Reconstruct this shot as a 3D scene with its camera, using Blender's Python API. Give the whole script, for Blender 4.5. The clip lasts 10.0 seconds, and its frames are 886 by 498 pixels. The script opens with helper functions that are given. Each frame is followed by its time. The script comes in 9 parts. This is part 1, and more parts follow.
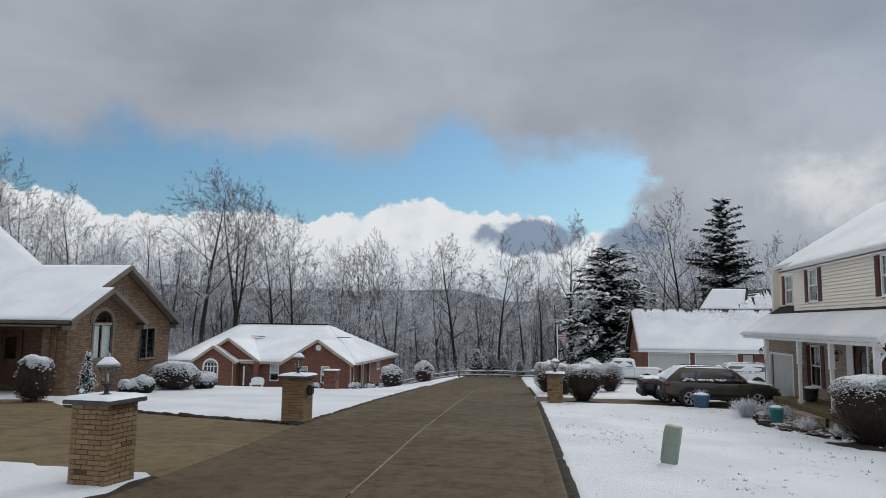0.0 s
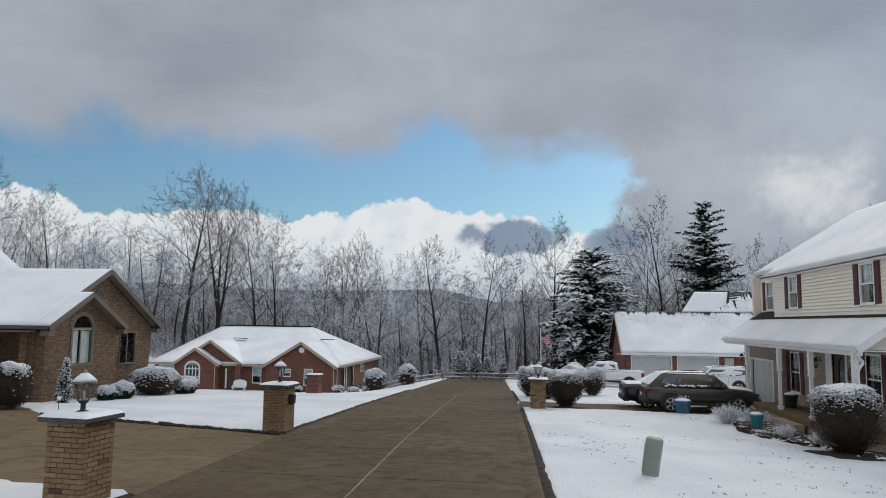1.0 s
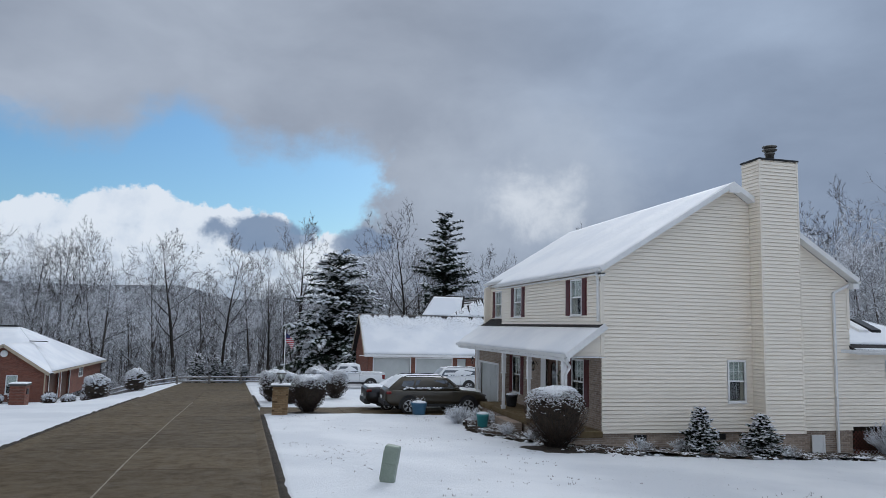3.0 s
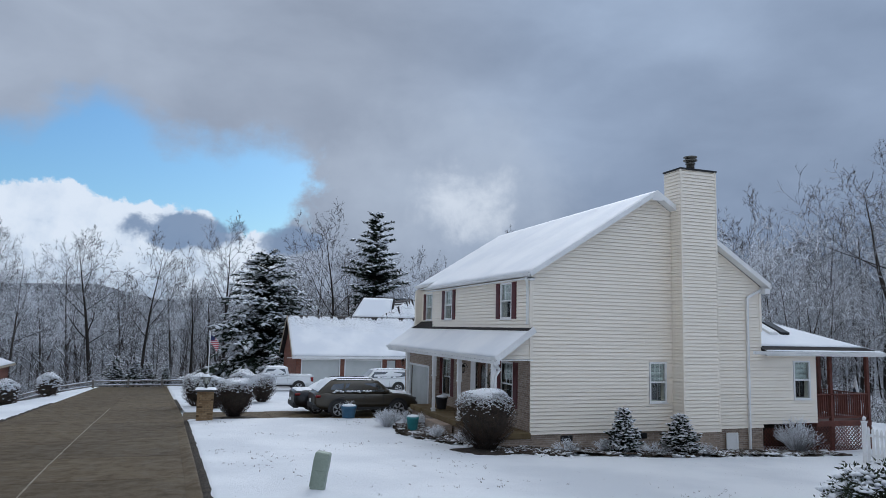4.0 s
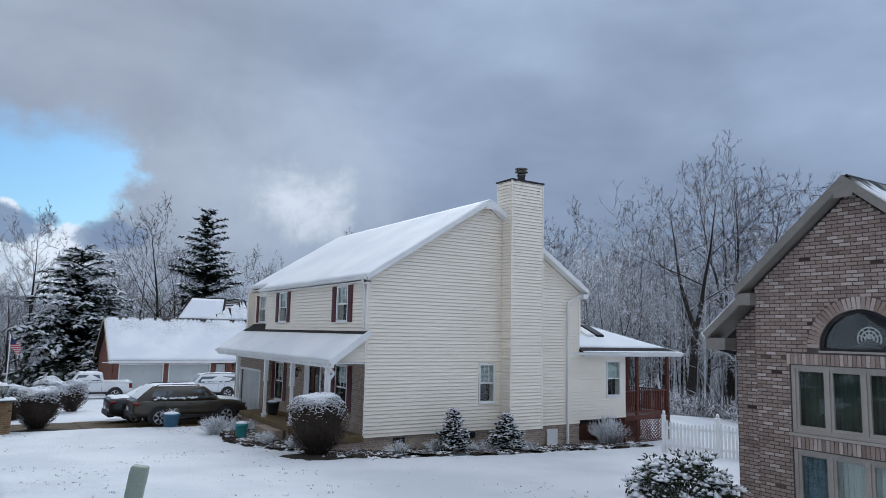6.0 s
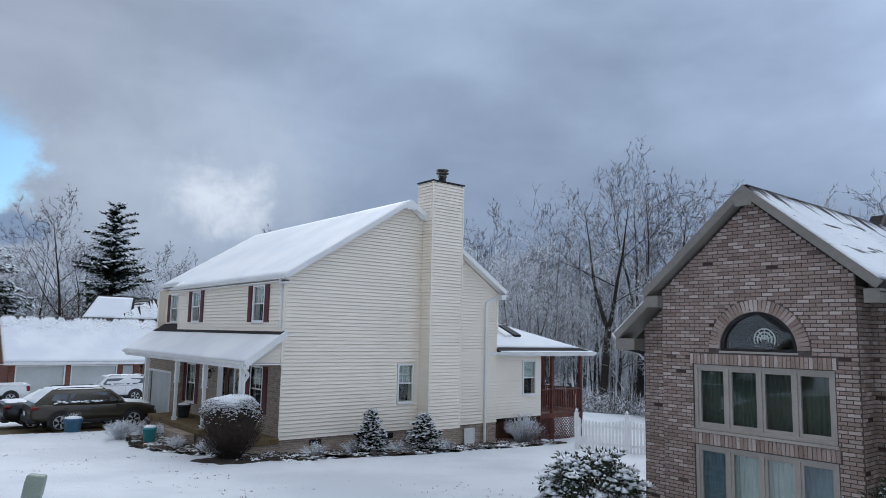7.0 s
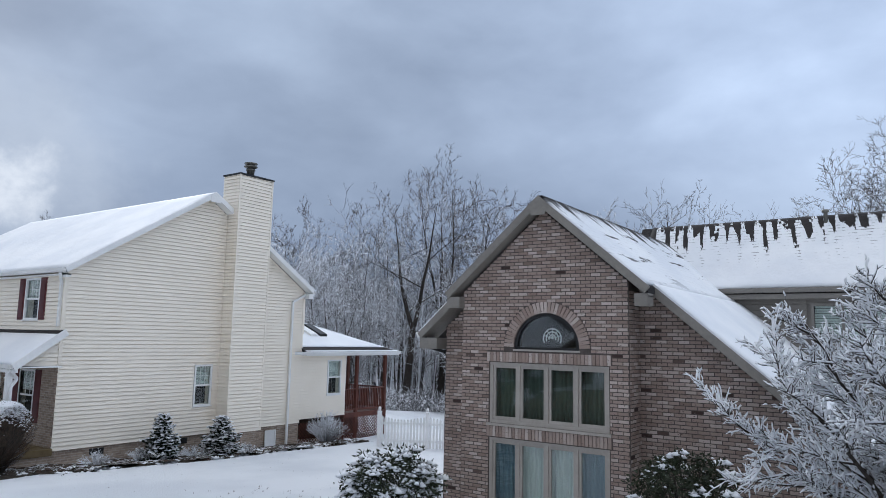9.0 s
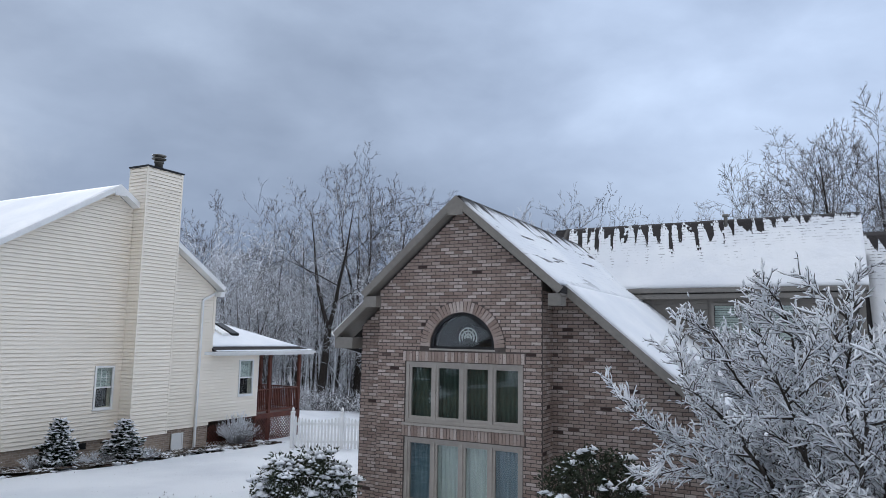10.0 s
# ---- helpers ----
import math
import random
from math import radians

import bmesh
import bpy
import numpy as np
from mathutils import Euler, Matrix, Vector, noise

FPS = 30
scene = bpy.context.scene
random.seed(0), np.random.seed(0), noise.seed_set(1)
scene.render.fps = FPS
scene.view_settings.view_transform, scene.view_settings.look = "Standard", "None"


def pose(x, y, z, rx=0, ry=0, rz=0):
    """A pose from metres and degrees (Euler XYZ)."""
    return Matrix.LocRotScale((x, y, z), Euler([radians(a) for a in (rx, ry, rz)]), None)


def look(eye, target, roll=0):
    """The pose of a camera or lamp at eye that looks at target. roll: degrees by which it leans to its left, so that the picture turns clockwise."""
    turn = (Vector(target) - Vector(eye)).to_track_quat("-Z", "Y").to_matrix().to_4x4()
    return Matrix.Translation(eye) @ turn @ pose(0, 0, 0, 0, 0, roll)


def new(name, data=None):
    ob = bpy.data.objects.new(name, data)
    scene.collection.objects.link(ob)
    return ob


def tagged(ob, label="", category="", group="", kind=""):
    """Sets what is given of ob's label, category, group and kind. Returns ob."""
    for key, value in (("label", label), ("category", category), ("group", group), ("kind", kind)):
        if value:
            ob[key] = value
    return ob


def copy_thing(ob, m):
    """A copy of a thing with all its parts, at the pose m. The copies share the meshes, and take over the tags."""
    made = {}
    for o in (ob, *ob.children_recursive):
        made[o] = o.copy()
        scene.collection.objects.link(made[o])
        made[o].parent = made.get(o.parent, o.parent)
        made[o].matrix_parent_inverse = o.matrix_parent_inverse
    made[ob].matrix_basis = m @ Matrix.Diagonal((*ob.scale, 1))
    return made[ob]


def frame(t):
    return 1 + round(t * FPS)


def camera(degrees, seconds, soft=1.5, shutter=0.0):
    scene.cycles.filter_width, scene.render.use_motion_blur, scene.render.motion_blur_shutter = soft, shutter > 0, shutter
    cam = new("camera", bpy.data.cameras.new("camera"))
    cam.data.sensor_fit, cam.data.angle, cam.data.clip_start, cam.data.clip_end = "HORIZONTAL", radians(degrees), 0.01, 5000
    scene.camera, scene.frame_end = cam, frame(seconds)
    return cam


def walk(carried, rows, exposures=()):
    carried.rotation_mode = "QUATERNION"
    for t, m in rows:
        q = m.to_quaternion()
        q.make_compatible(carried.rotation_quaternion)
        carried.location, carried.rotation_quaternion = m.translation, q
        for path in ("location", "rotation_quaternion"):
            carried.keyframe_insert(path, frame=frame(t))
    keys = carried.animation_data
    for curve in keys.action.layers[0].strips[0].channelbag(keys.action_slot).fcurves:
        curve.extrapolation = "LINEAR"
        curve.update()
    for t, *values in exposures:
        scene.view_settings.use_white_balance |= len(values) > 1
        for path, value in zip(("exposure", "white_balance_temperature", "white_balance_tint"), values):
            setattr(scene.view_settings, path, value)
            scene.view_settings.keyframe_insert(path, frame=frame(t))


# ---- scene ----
cam = camera(64.9, 10.0, 0.55)

PATH = [
    (0, (-0.447, -1.956, 2.591), (-0.738, 0.012, 2.801), 0.7),
    (0.5, (-0.417, -1.948, 2.739), (-0.708, 0.02, 2.949), 0.8),
    (1, (-0.419, -1.937, 2.822), (-0.666, 0.036, 3.032), 0.8),
    (1.5, (-0.387, -1.921, 2.882), (-0.505, 0.064, 3.095), 0.9),
    (2, (-0.378, -1.941, 2.943), (-0.24, 0.043, 3.159), 1.1),
    (2.5, (-0.42, -1.957, 3.003), (-0.086, 0.002, 3.222), 1.3),
    (4, (-0.544, -2.004, 3.154), (0.109, -0.127, 3.381), 1.3),
    (4.5, (-0.569, -1.979, 3.188), (0.197, -0.146, 3.419), 1.4),
    (5, (-0.554, -2.021, 3.2), (0.317, -0.235, 3.434), 1.4),
    (5.5, (-0.534, -2.033, 3.205), (0.436, -0.3, 3.443), 1.3),
    (7, (-0.506, -2.073, 3.247), (0.743, -0.53, 3.491), 1.2),
    (7.5, (-0.505, -2.079, 3.257), (0.835, -0.615, 3.503), 1.2),
    (8, (-0.495, -2.071, 3.25), (0.943, -0.703, 3.5), 1.2),
    (8.5, (-0.481, -2.099, 3.266), (1.05, -0.837, 3.516), 1.2),
    (9, (-0.52, -2.094, 3.243), (1.099, -0.947, 3.497), 1.2),
    (9.5, (-0.499, -2.085, 3.243), (1.197, -1.057, 3.499), 1.2),
    (10, (-0.478, -2.074, 3.269), (1.265, -1.128, 3.522), 1.0),
]
EXPOSURES = [(0.0, -0.37, 6250, 9), (1.0, -0.37, 6250, 9), (2.5, -0.38, 5900, 9), (4.5, -0.34, 5550, 9), (7.5, -0.18, 5600, 9), (10.0, -0.03, 5800, 10)]
walk(cam, [(t, look(eye, target, roll)) for t, eye, target, roll in PATH], EXPOSURES)

# ---- world and sun ----
SUN_AZ, SUN_EL = 28.0, 30.0  # degrees to the right of +y, and above the horizon


class Tree:
    """A small helper to wire shader nodes."""

    def __init__(self, tree):
        self.t = tree
        tree.nodes.clear()

    def n(self, kind, **props):
        node = self.t.nodes.new("ShaderNode" + kind)
        ins = props.pop("ins", {})
        if "operation" in props:
            node.operation = props["operation"]
        if "use_clamp" in props:
            node.use_clamp = props["use_clamp"]
        if "interpolation_type" in props:
            node.interpolation_type = props["interpolation_type"]
        if "data_type" in props:
            node.data_type, node.blend_type = props["data_type"], props["blend_type"]
        if "offset" in props:
            node.offset, node.squash = props["offset"], props["squash"]
        for k, v in ins.items():
            self.put(node.inputs[k], v)
        return node

    def put(self, sock, v):
        if isinstance(v, bpy.types.NodeSocket):
            self.t.links.new(v, sock)
        elif isinstance(v, (tuple, list)) and len(v) == 3 and sock.type == "RGBA":
            sock.default_value = (*v, 1)
        else:
            sock.default_value = v

    def math(self, op, a, b=0.0, c=None, clamp=False):
        node = self.n("Math", operation=op, use_clamp=clamp)
        self.put(node.inputs[0], a)
        self.put(node.inputs[1], b)
        if c is not None:
            self.put(node.inputs[2], c)
        return node.outputs[0]

    def smooth(self, x, lo, hi, a=0.0, b=1.0):
        node = self.n("MapRange", interpolation_type="SMOOTHSTEP")
        for i, v in enumerate((x, lo, hi, a, b)):
            self.put(node.inputs[i], v)
        return node.outputs[0]

    def mix(self, fac, a, b, blend="MIX"):
        node = self.n("Mix", data_type="RGBA", blend_type=blend)
        self.put(node.inputs[0], fac)
        self.put(node.inputs[6], a)
        self.put(node.inputs[7], b)
        return node.outputs[2]

    def noise(self, vec, scale, detail=4.0, rough=0.55, dist=0.0):
        node = self.n("TexNoise")
        self.put(node.inputs["Vector"], vec)
        node.inputs["Scale"].default_value = scale
        node.inputs["Detail"].default_value = detail
        node.inputs["Roughness"].default_value = rough
        node.inputs["Distortion"].default_value = dist
        return node.outputs[0]

    def ramp(self, fac, stops):
        node = self.n("ValToRGB")
        el = node.color_ramp.elements
        while len(el) < len(stops):
            el.new(0.5)
        for e, (p, c) in zip(el, stops):
            e.position, e.color = p, (*c, 1)
        self.put(node.inputs[0], fac)
        return node.outputs[0]


world = bpy.data.worlds.new("world")
scene.world = world
world.use_nodes = True
w = Tree(world.node_tree)
way = w.n("TexCoord").outputs["Generated"]
sep = w.n("SeparateXYZ", ins={0: way})
dx, dy, dz = sep.outputs
az = w.math("MULTIPLY", w.math("ARCTAN2", dx, dy), 57.2958)
el = w.math("MULTIPLY", w.math("ARCSINE", dz), 57.2958)
flat = w.n("VectorMath", operation="MULTIPLY", ins={0: way, 1: (1.0, 1.0, 2.0)}).outputs[0]
big = w.noise(flat, 1.9, 4, 0.5, 0.2)
mid = w.noise(flat, 5.0, 5, 0.5, 0.25)
fine = w.noise(flat, 12.0, 8, 0.62, 0.2)
air = w.n("TexSky")
air.sky_type, air.sun_disc, air.sun_elevation, air.sun_rotation = "NISHITA", False, radians(SUN_EL), radians(SUN_AZ)
air.air_density, air.dust_density = 1.3, 0.6
sky = air.outputs[0]
blue = w.mix(1.0, sky, (0.064, 0.090, 0.112), "MULTIPLY")
# the grey deck of cloud, uneven, bluer towards the right, thinner and brighter overhead as an overcast is
def bump(x, centre, width):
    """A soft hill over x."""
    q = w.math("POWER", w.math("DIVIDE", w.math("SUBTRACT", x, centre), width), 2.0)
    return w.math("EXPONENT", w.math("MULTIPLY", q, -1.0))


deck_fac = w.math("MULTIPLY_ADD", mid, 0.36, w.math("MULTIPLY_ADD", fine, 0.08, w.math("MULTIPLY", big, 0.56)))
deck = w.ramp(deck_fac, [(0.34, (0.325, 0.35, 0.40)), (0.5, (0.435, 0.46, 0.51)), (0.66, (0.565, 0.59, 0.635))])
deck = w.mix(w.smooth(az, 8.0, 34.0), deck, w.mix(1.0, deck, (0.93, 1.0, 1.08), "MULTIPLY"))
low_dark = w.math("MULTIPLY", w.smooth(el, 17.0, 4.0), w.math("MULTIPLY", w.smooth(az, 18.0, 32.0), w.smooth(az, 95.0, 62.0)))
deck = w.mix(w.math("MULTIPLY", low_dark, 0.55), deck, (0.165, 0.205, 0.285))
overhead = w.math("MULTIPLY", w.smooth(el, 26.0, 66.0, 1.0, 2.4), w.math("MULTIPLY_ADD", w.math("MULTIPLY", w.smooth(az, 44.0, 88.0), w.smooth(el, 4.0, 20.0)), 0.5, 1.0))
deck = w.n("VectorMath", operation="SCALE", ins={0: deck, "Scale": overhead}).outputs[0]
deck = w.mix(w.smooth(el, 26.0, 48.0), deck, w.mix(1.0, deck, (1.09, 1.0, 0.87), "MULTIPLY"))
# brighter gap in front of the hidden sun: a wide soft veil and a ragged bright heart
lump = w.noise(way, 9.0, 7, 0.6, 0.1)
crag = w.noise(way, 19.0, 7, 0.6, 0.15)
da = w.math("DIVIDE", w.math("SUBTRACT", az, 18.5), 9.5)
de = w.math("DIVIDE", w.math("SUBTRACT", el, 11.3), 5.2)
near = w.math("ADD", w.math("POWER", da, 2.0), w.math("POWER", de, 2.0))
veil = w.smooth(w.math("ADD", near, w.math("MULTIPLY_ADD", lump, 5.0, -2.5)), 2.5, -0.9)
deck = w.mix(w.math("MULTIPLY", veil, 0.66), deck, (0.62, 0.65, 0.69))
ha = w.math("DIVIDE", w.math("SUBTRACT", az, 20.8), 4.3)
he = w.math("DIVIDE", w.math("SUBTRACT", el, 10.6), 3.0)
heart = w.math("ADD", w.math("ADD", w.math("POWER", ha, 2.0), w.math("POWER", he, 2.0)), w.math("MULTIPLY_ADD", crag, 5.0, -2.5))
deck = w.mix(w.math("MULTIPLY", w.smooth(heart, 1.6, -1.0), 0.85), deck, (0.94, 0.93, 0.91))
# the open patch of blue, its upper edge frayed, a hole reaching higher over the lane
lid = w.math("ADD", w.math("MULTIPLY_ADD", bump(az, -7.8, 3.4), 3.0, 14.6), w.math("MULTIPLY_ADD", lump, 7.0, -3.5))
lid = w.math("MULTIPLY_ADD", w.math("SUBTRACT", fine, 0.5), 3.0, lid)
rim = w.math("MULTIPLY_ADD", w.math("SUBTRACT", crag, 0.5), 8.0, w.math("SUBTRACT", w.smooth(el, 5.0, 9.0, 3.4, 8.2), az))
open_sky = w.math("MULTIPLY", w.smooth(w.math("SUBTRACT", lid, el), -1.4, 2.6), w.smooth(rim, -0.6, 1.6))
open_sky = w.math("MULTIPLY", open_sky, w.smooth(az, -66.0, -54.0))
col = w.mix(w.math("MULTIPLY", open_sky, 0.96), deck, blue)
# white cumulus low over the woods, heaped highest in the middle of its bank
heap = w.noise(way, 13.0, 9, 0.58, 0.1)
puff = w.noise(way, 34.0, 5, 0.55)
crest = w.math("ADD", w.math("MULTIPLY_ADD", bump(az, -11.0, 3.6), 1.5, 8.5), w.math("MULTIPLY_ADD", bump(az, -2.6, 2.0), 0.9, w.math("MULTIPLY", bump(az, -45.0, 8.0), 1.6)))
crest = w.math("SUBTRACT", crest, w.math("ADD", w.math("MULTIPLY", bump(az, -30.5, 3.5), 0.9), w.math("MULTIPLY", w.smooth(az, -1.0, 2.5), 1.3)))
over = w.math("SUBTRACT", w.math("MULTIPLY_ADD", puff, 1.8, w.math("MULTIPLY_ADD", heap, 5.2, w.math("SUBTRACT", crest, 3.5))), el)
side = w.smooth(w.math("ADD", az, w.math("MULTIPLY_ADD", heap, 9.0, -4.5)), 6.6, 4.6)
cum = w.math("MULTIPLY", w.smooth(over, 0.0, 0.4), side)
body = w.math("ADD", w.math("MULTIPLY", over, -0.035), w.math("MULTIPLY_ADD", puff, 0.4, w.math("MULTIPLY", w.noise(way, 15.0, 6, 0.58), 0.6)))
white = w.ramp(body, [(0.20, (0.60, 0.65, 0.72)), (0.36, (0.90, 0.92, 0.94)), (0.48, (1.02, 1.015, 1.0))])
col = w.mix(w.math("MULTIPLY", cum, 0.97), col, white)
# blue-grey scraps before its end
for ca, ce, wa, we, k in ((-1.2, 7.0, 4.2, 1.35, 0.9), (7.0, 6.7, 2.4, 1.1, 0.75)):
    sa = w.math("DIVIDE", w.math("SUBTRACT", az, ca), wa)
    se = w.math("DIVIDE", w.math("SUBTRACT", el, ce), we)
    scrap = w.math("ADD", w.math("ADD", w.math("POWER", sa, 2.0), w.math("POWER", se, 2.0)), w.math("MULTIPLY_ADD", crag, 4.0, -2.0))
    col = w.mix(w.math("MULTIPLY", w.smooth(scrap, 1.3, 0.5), k), col, (0.255, 0.33, 0.45))
bg = w.n("Background", ins={"Color": col, "Strength": 1.0})
w.t.links.new(bg.outputs[0], w.n("OutputWorld").inputs[0])

sun = new("sun", bpy.data.lights.new("sun", "SUN"))
sun.data.energy, sun.data.angle, sun.data.color = 1.3, radians(24), (1.0, 0.95, 0.88)
a, e = radians(SUN_AZ), radians(SUN_EL)
sun.matrix_basis = look((0, 0, 60), (-math.sin(a) * math.cos(e), -math.cos(a) * math.cos(e), 60 - math.sin(e)))

# ---- materials ----
def material(name, build, rough=0.7, metal=0.0, spec=0.4):
    """A principled material; build(tree, coords) gives colour, and if wanted roughness and bump height, as sockets."""
    m = bpy.data.materials.new(name)
    m.use_nodes = True
    s = Tree(m.node_tree)
    p = s.n("BsdfPrincipled", ins={"Roughness": rough, "Metallic": metal, "Specular IOR Level": spec})
    s.t.links.new(p.outputs[0], s.n("OutputMaterial").inputs[0])
    coords = s.n("TexCoord").outputs["Object"]
    got = build(s, coords)
    got = got if isinstance(got, dict) else {"col": got}
    s.put(p.inputs["Base Color"], got["col"])
    if "rough" in got:
        s.put(p.inputs["Roughness"], got["rough"])
    if "bump" in got:
        b = s.n("Bump", ins={"Height": got["bump"], "Strength": got.get("strength", 0.4), "Distance": got.get("dist", 0.02)})
        s.put(p.inputs["Normal"], b.outputs[0])
    return m


def mottled(c1, c2, scale=3.0, bump=0.2, dist=0.01, fine=None, vary=0.0):
    """Two tones in soft patches with fine grain; vary lets pieces differ from one another."""
    def build(s, co):
        a = s.noise(co, scale, 5, 0.6)
        b = s.noise(co, fine or scale * 11, 4, 0.6)
        f = s.smooth(s.math("MULTIPLY_ADD", b, 0.35, s.math("MULTIPLY", a, 0.65)), 0.36, 0.64)
        col = s.mix(f, c1, c2)
        if vary:
            r = s.n("ObjectInfo").outputs["Random"]
            col = s.n("HueSaturation", ins={"Color": col, "Value": s.math("MULTIPLY_ADD", r, 2 * vary, 1 - vary)}).outputs[0]
        return {"col": col, "bump": b, "strength": bump, "dist": dist}
    return build


def world_pos(s):
    return s.n("NewGeometry").outputs["Position"]


def snow_build(s, co):
    p = world_pos(s)
    a, b, c = s.noise(p, 0.45, 3), s.noise(p, 7.0, 5, 0.65), s.noise(p, 60.0, 3)
    col = s.mix(s.smooth(a, 0.35, 0.65), (0.74, 0.76, 0.80), (0.83, 0.84, 0.86))
    h = s.math("MULTIPLY_ADD", c, 0.4, b)
    return {"col": col, "bump": h, "strength": 0.45, "dist": 0.03}


SNOW = material("snow", snow_build, 0.65, spec=0.25)


def lawn_build(s, co):
    p = world_pos(s)
    a, b, c = s.noise(p, 0.3, 3), s.noise(p, 5.0, 6, 0.65), s.noise(p, 45.0, 3)
    col = s.mix(s.smooth(a, 0.35, 0.65), (0.66, 0.68, 0.715), (0.77, 0.785, 0.81))
    tuft = s.math("MULTIPLY", s.smooth(s.noise(p, 14.0, 2, 0.7), 0.70, 0.74), s.smooth(s.noise(p, 0.9, 2), 0.46, 0.56))
    col = s.mix(tuft, col, (0.12, 0.11, 0.06))
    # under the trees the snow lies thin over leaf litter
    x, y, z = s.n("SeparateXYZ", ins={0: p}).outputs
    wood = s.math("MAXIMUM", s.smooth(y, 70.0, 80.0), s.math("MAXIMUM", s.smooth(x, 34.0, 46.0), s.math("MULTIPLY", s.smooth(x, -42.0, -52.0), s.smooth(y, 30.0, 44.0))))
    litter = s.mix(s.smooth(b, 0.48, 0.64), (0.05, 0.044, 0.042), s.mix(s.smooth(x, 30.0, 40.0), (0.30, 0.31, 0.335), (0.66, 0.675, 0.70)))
    # far slopes: the dark tone of massed woods painted into the ground colour
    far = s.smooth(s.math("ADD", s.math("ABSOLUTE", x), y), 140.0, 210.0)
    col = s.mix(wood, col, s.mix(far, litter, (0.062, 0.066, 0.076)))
    return {"col": col, "bump": s.math("MULTIPLY_ADD", c, 0.5, s.math("MULTIPLY_ADD", s.noise(p, 16.0, 4, 0.7), 0.9, b)), "strength": 0.75, "dist": 0.05}


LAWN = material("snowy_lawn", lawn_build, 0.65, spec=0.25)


def concrete_build(c1, c2, dark):
    def build(s, co):
        p = world_pos(s)
        a, b, c = s.noise(p, 0.35, 5, 0.65), s.noise(p, 2.6, 7, 0.72), s.noise(p, 90.0, 3, 0.7)
        # the broom's strokes run across the lane; wet runs lie along it
        across = s.n("VectorMath", operation="MULTIPLY", ins={0: p, 1: (1.1, 26.0, 1.0)}).outputs[0]
        runs = s.n("VectorMath", operation="MULTIPLY", ins={0: p, 1: (9.0, 0.9, 1.0)}).outputs[0]
        d, e = s.noise(across, 1.3, 3, 0.6, 0.4), s.noise(runs, 1.0, 5, 0.7)
        col = s.mix(s.smooth(a, 0.35, 0.68), c1, c2)
        col = s.mix(s.math("MULTIPLY", s.smooth(b, 0.50, 0.68), 0.6), col, dark)
        col = s.mix(s.math("MULTIPLY", s.smooth(d, 0.50, 0.66), 0.55), col, dark)
        col = s.mix(s.math("MULTIPLY", s.smooth(e, 0.52, 0.70), 0.4), col, dark)
        col = s.mix(s.math("MULTIPLY", s.smooth(c, 0.52, 0.7), 0.5), col, c2)
        r = s.n("ObjectInfo").outputs["Random"]
        col = s.n("HueSaturation", ins={"Color": col, "Value": s.math("MULTIPLY_ADD", r, 0.22, 0.89)}).outputs[0]
        rough = s.smooth(b, 0.3, 0.7, 0.62, 0.9)
        return {"col": col, "rough": rough, "bump": s.math("MULTIPLY_ADD", d, 1.2, c), "strength": 0.5, "dist": 0.008}
    return build


ROAD = material("wet_concrete", concrete_build((0.077, 0.055, 0.029), (0.101, 0.074, 0.040), (0.032, 0.022, 0.012)), spec=0.2)
DRIVE = material("brown_concrete", concrete_build((0.128, 0.093, 0.048), (0.168, 0.125, 0.066), (0.066, 0.047, 0.024)), spec=0.2)
SEALANT = material("pale_joint_sealant", mottled((0.15, 0.128, 0.092), (0.30, 0.265, 0.21), 5, 0.3, 0.004), 0.8)
# bare soil; also the painted shade inside shrubs and under the deck
SOIL_AND_SHADE = material("dark_soil_and_shade", mottled((0.018, 0.014, 0.010), (0.05, 0.038, 0.026), 6, 0.8, 0.03), 0.95)


def brick_build(tones, mortar, w_=0.203, h_=0.0677):
    """Running bond, laid out along the wall and up; for walls seen from too far to tell one brick from the next."""
    def build(s, co):
        p = world_pos(s)
        x, y, z = s.n("SeparateXYZ", ins={0: p}).outputs
        uv = s.n("CombineXYZ", ins={0: s.math("ADD", x, y), 1: z}).outputs[0]
        t = s.n("TexBrick", offset=0.5, squash=1.0, ins={"Vector": uv, "Color1": tones[0], "Color2": tones[1], "Mortar": mortar, "Scale": 1.0,
                "Mortar Size": 0.007, "Mortar Smooth": 0.2, "Bias": 0.0, "Brick Width": w_, "Row Height": h_})
        a, b = s.noise(p, 0.8, 4), s.noise(p, 9.0, 4, 0.7)
        col = s.mix(s.math("MULTIPLY", s.smooth(b, 0.45, 0.7), 0.55), t.outputs[0], tones[2])
        col = s.mix(s.math("MULTIPLY", s.smooth(a, 0.35, 0.7), 0.3), col, tones[3])
        return {"col": col, "bump": s.math("SUBTRACT", 1.0, t.outputs[1]), "strength": 0.6, "dist": 0.008}
    return build


BRICK_TAN = material("tan_brick", brick_build(((0.215, 0.135, 0.075), (0.095, 0.057, 0.032), (0.05, 0.03, 0.018), (0.21, 0.135, 0.075)), (0.05, 0.038, 0.027)), 0.85)
BRICK_RED = material("red_brick", brick_build(((0.23, 0.085, 0.055), (0.12, 0.042, 0.03), (0.08, 0.03, 0.024), (0.24, 0.095, 0.06)), (0.20, 0.14, 0.11)), 0.85)
BRICK_PORCH = material("buff_brick", brick_build(((0.40, 0.315, 0.245), (0.23, 0.17, 0.13), (0.14, 0.10, 0.078), (0.42, 0.34, 0.27)), (0.44, 0.40, 0.355)), 0.85)
MORTAR = material("mortar", mottled((0.075, 0.062, 0.056), (0.115, 0.095, 0.086), 8, 0.4, 0.004), 0.9)
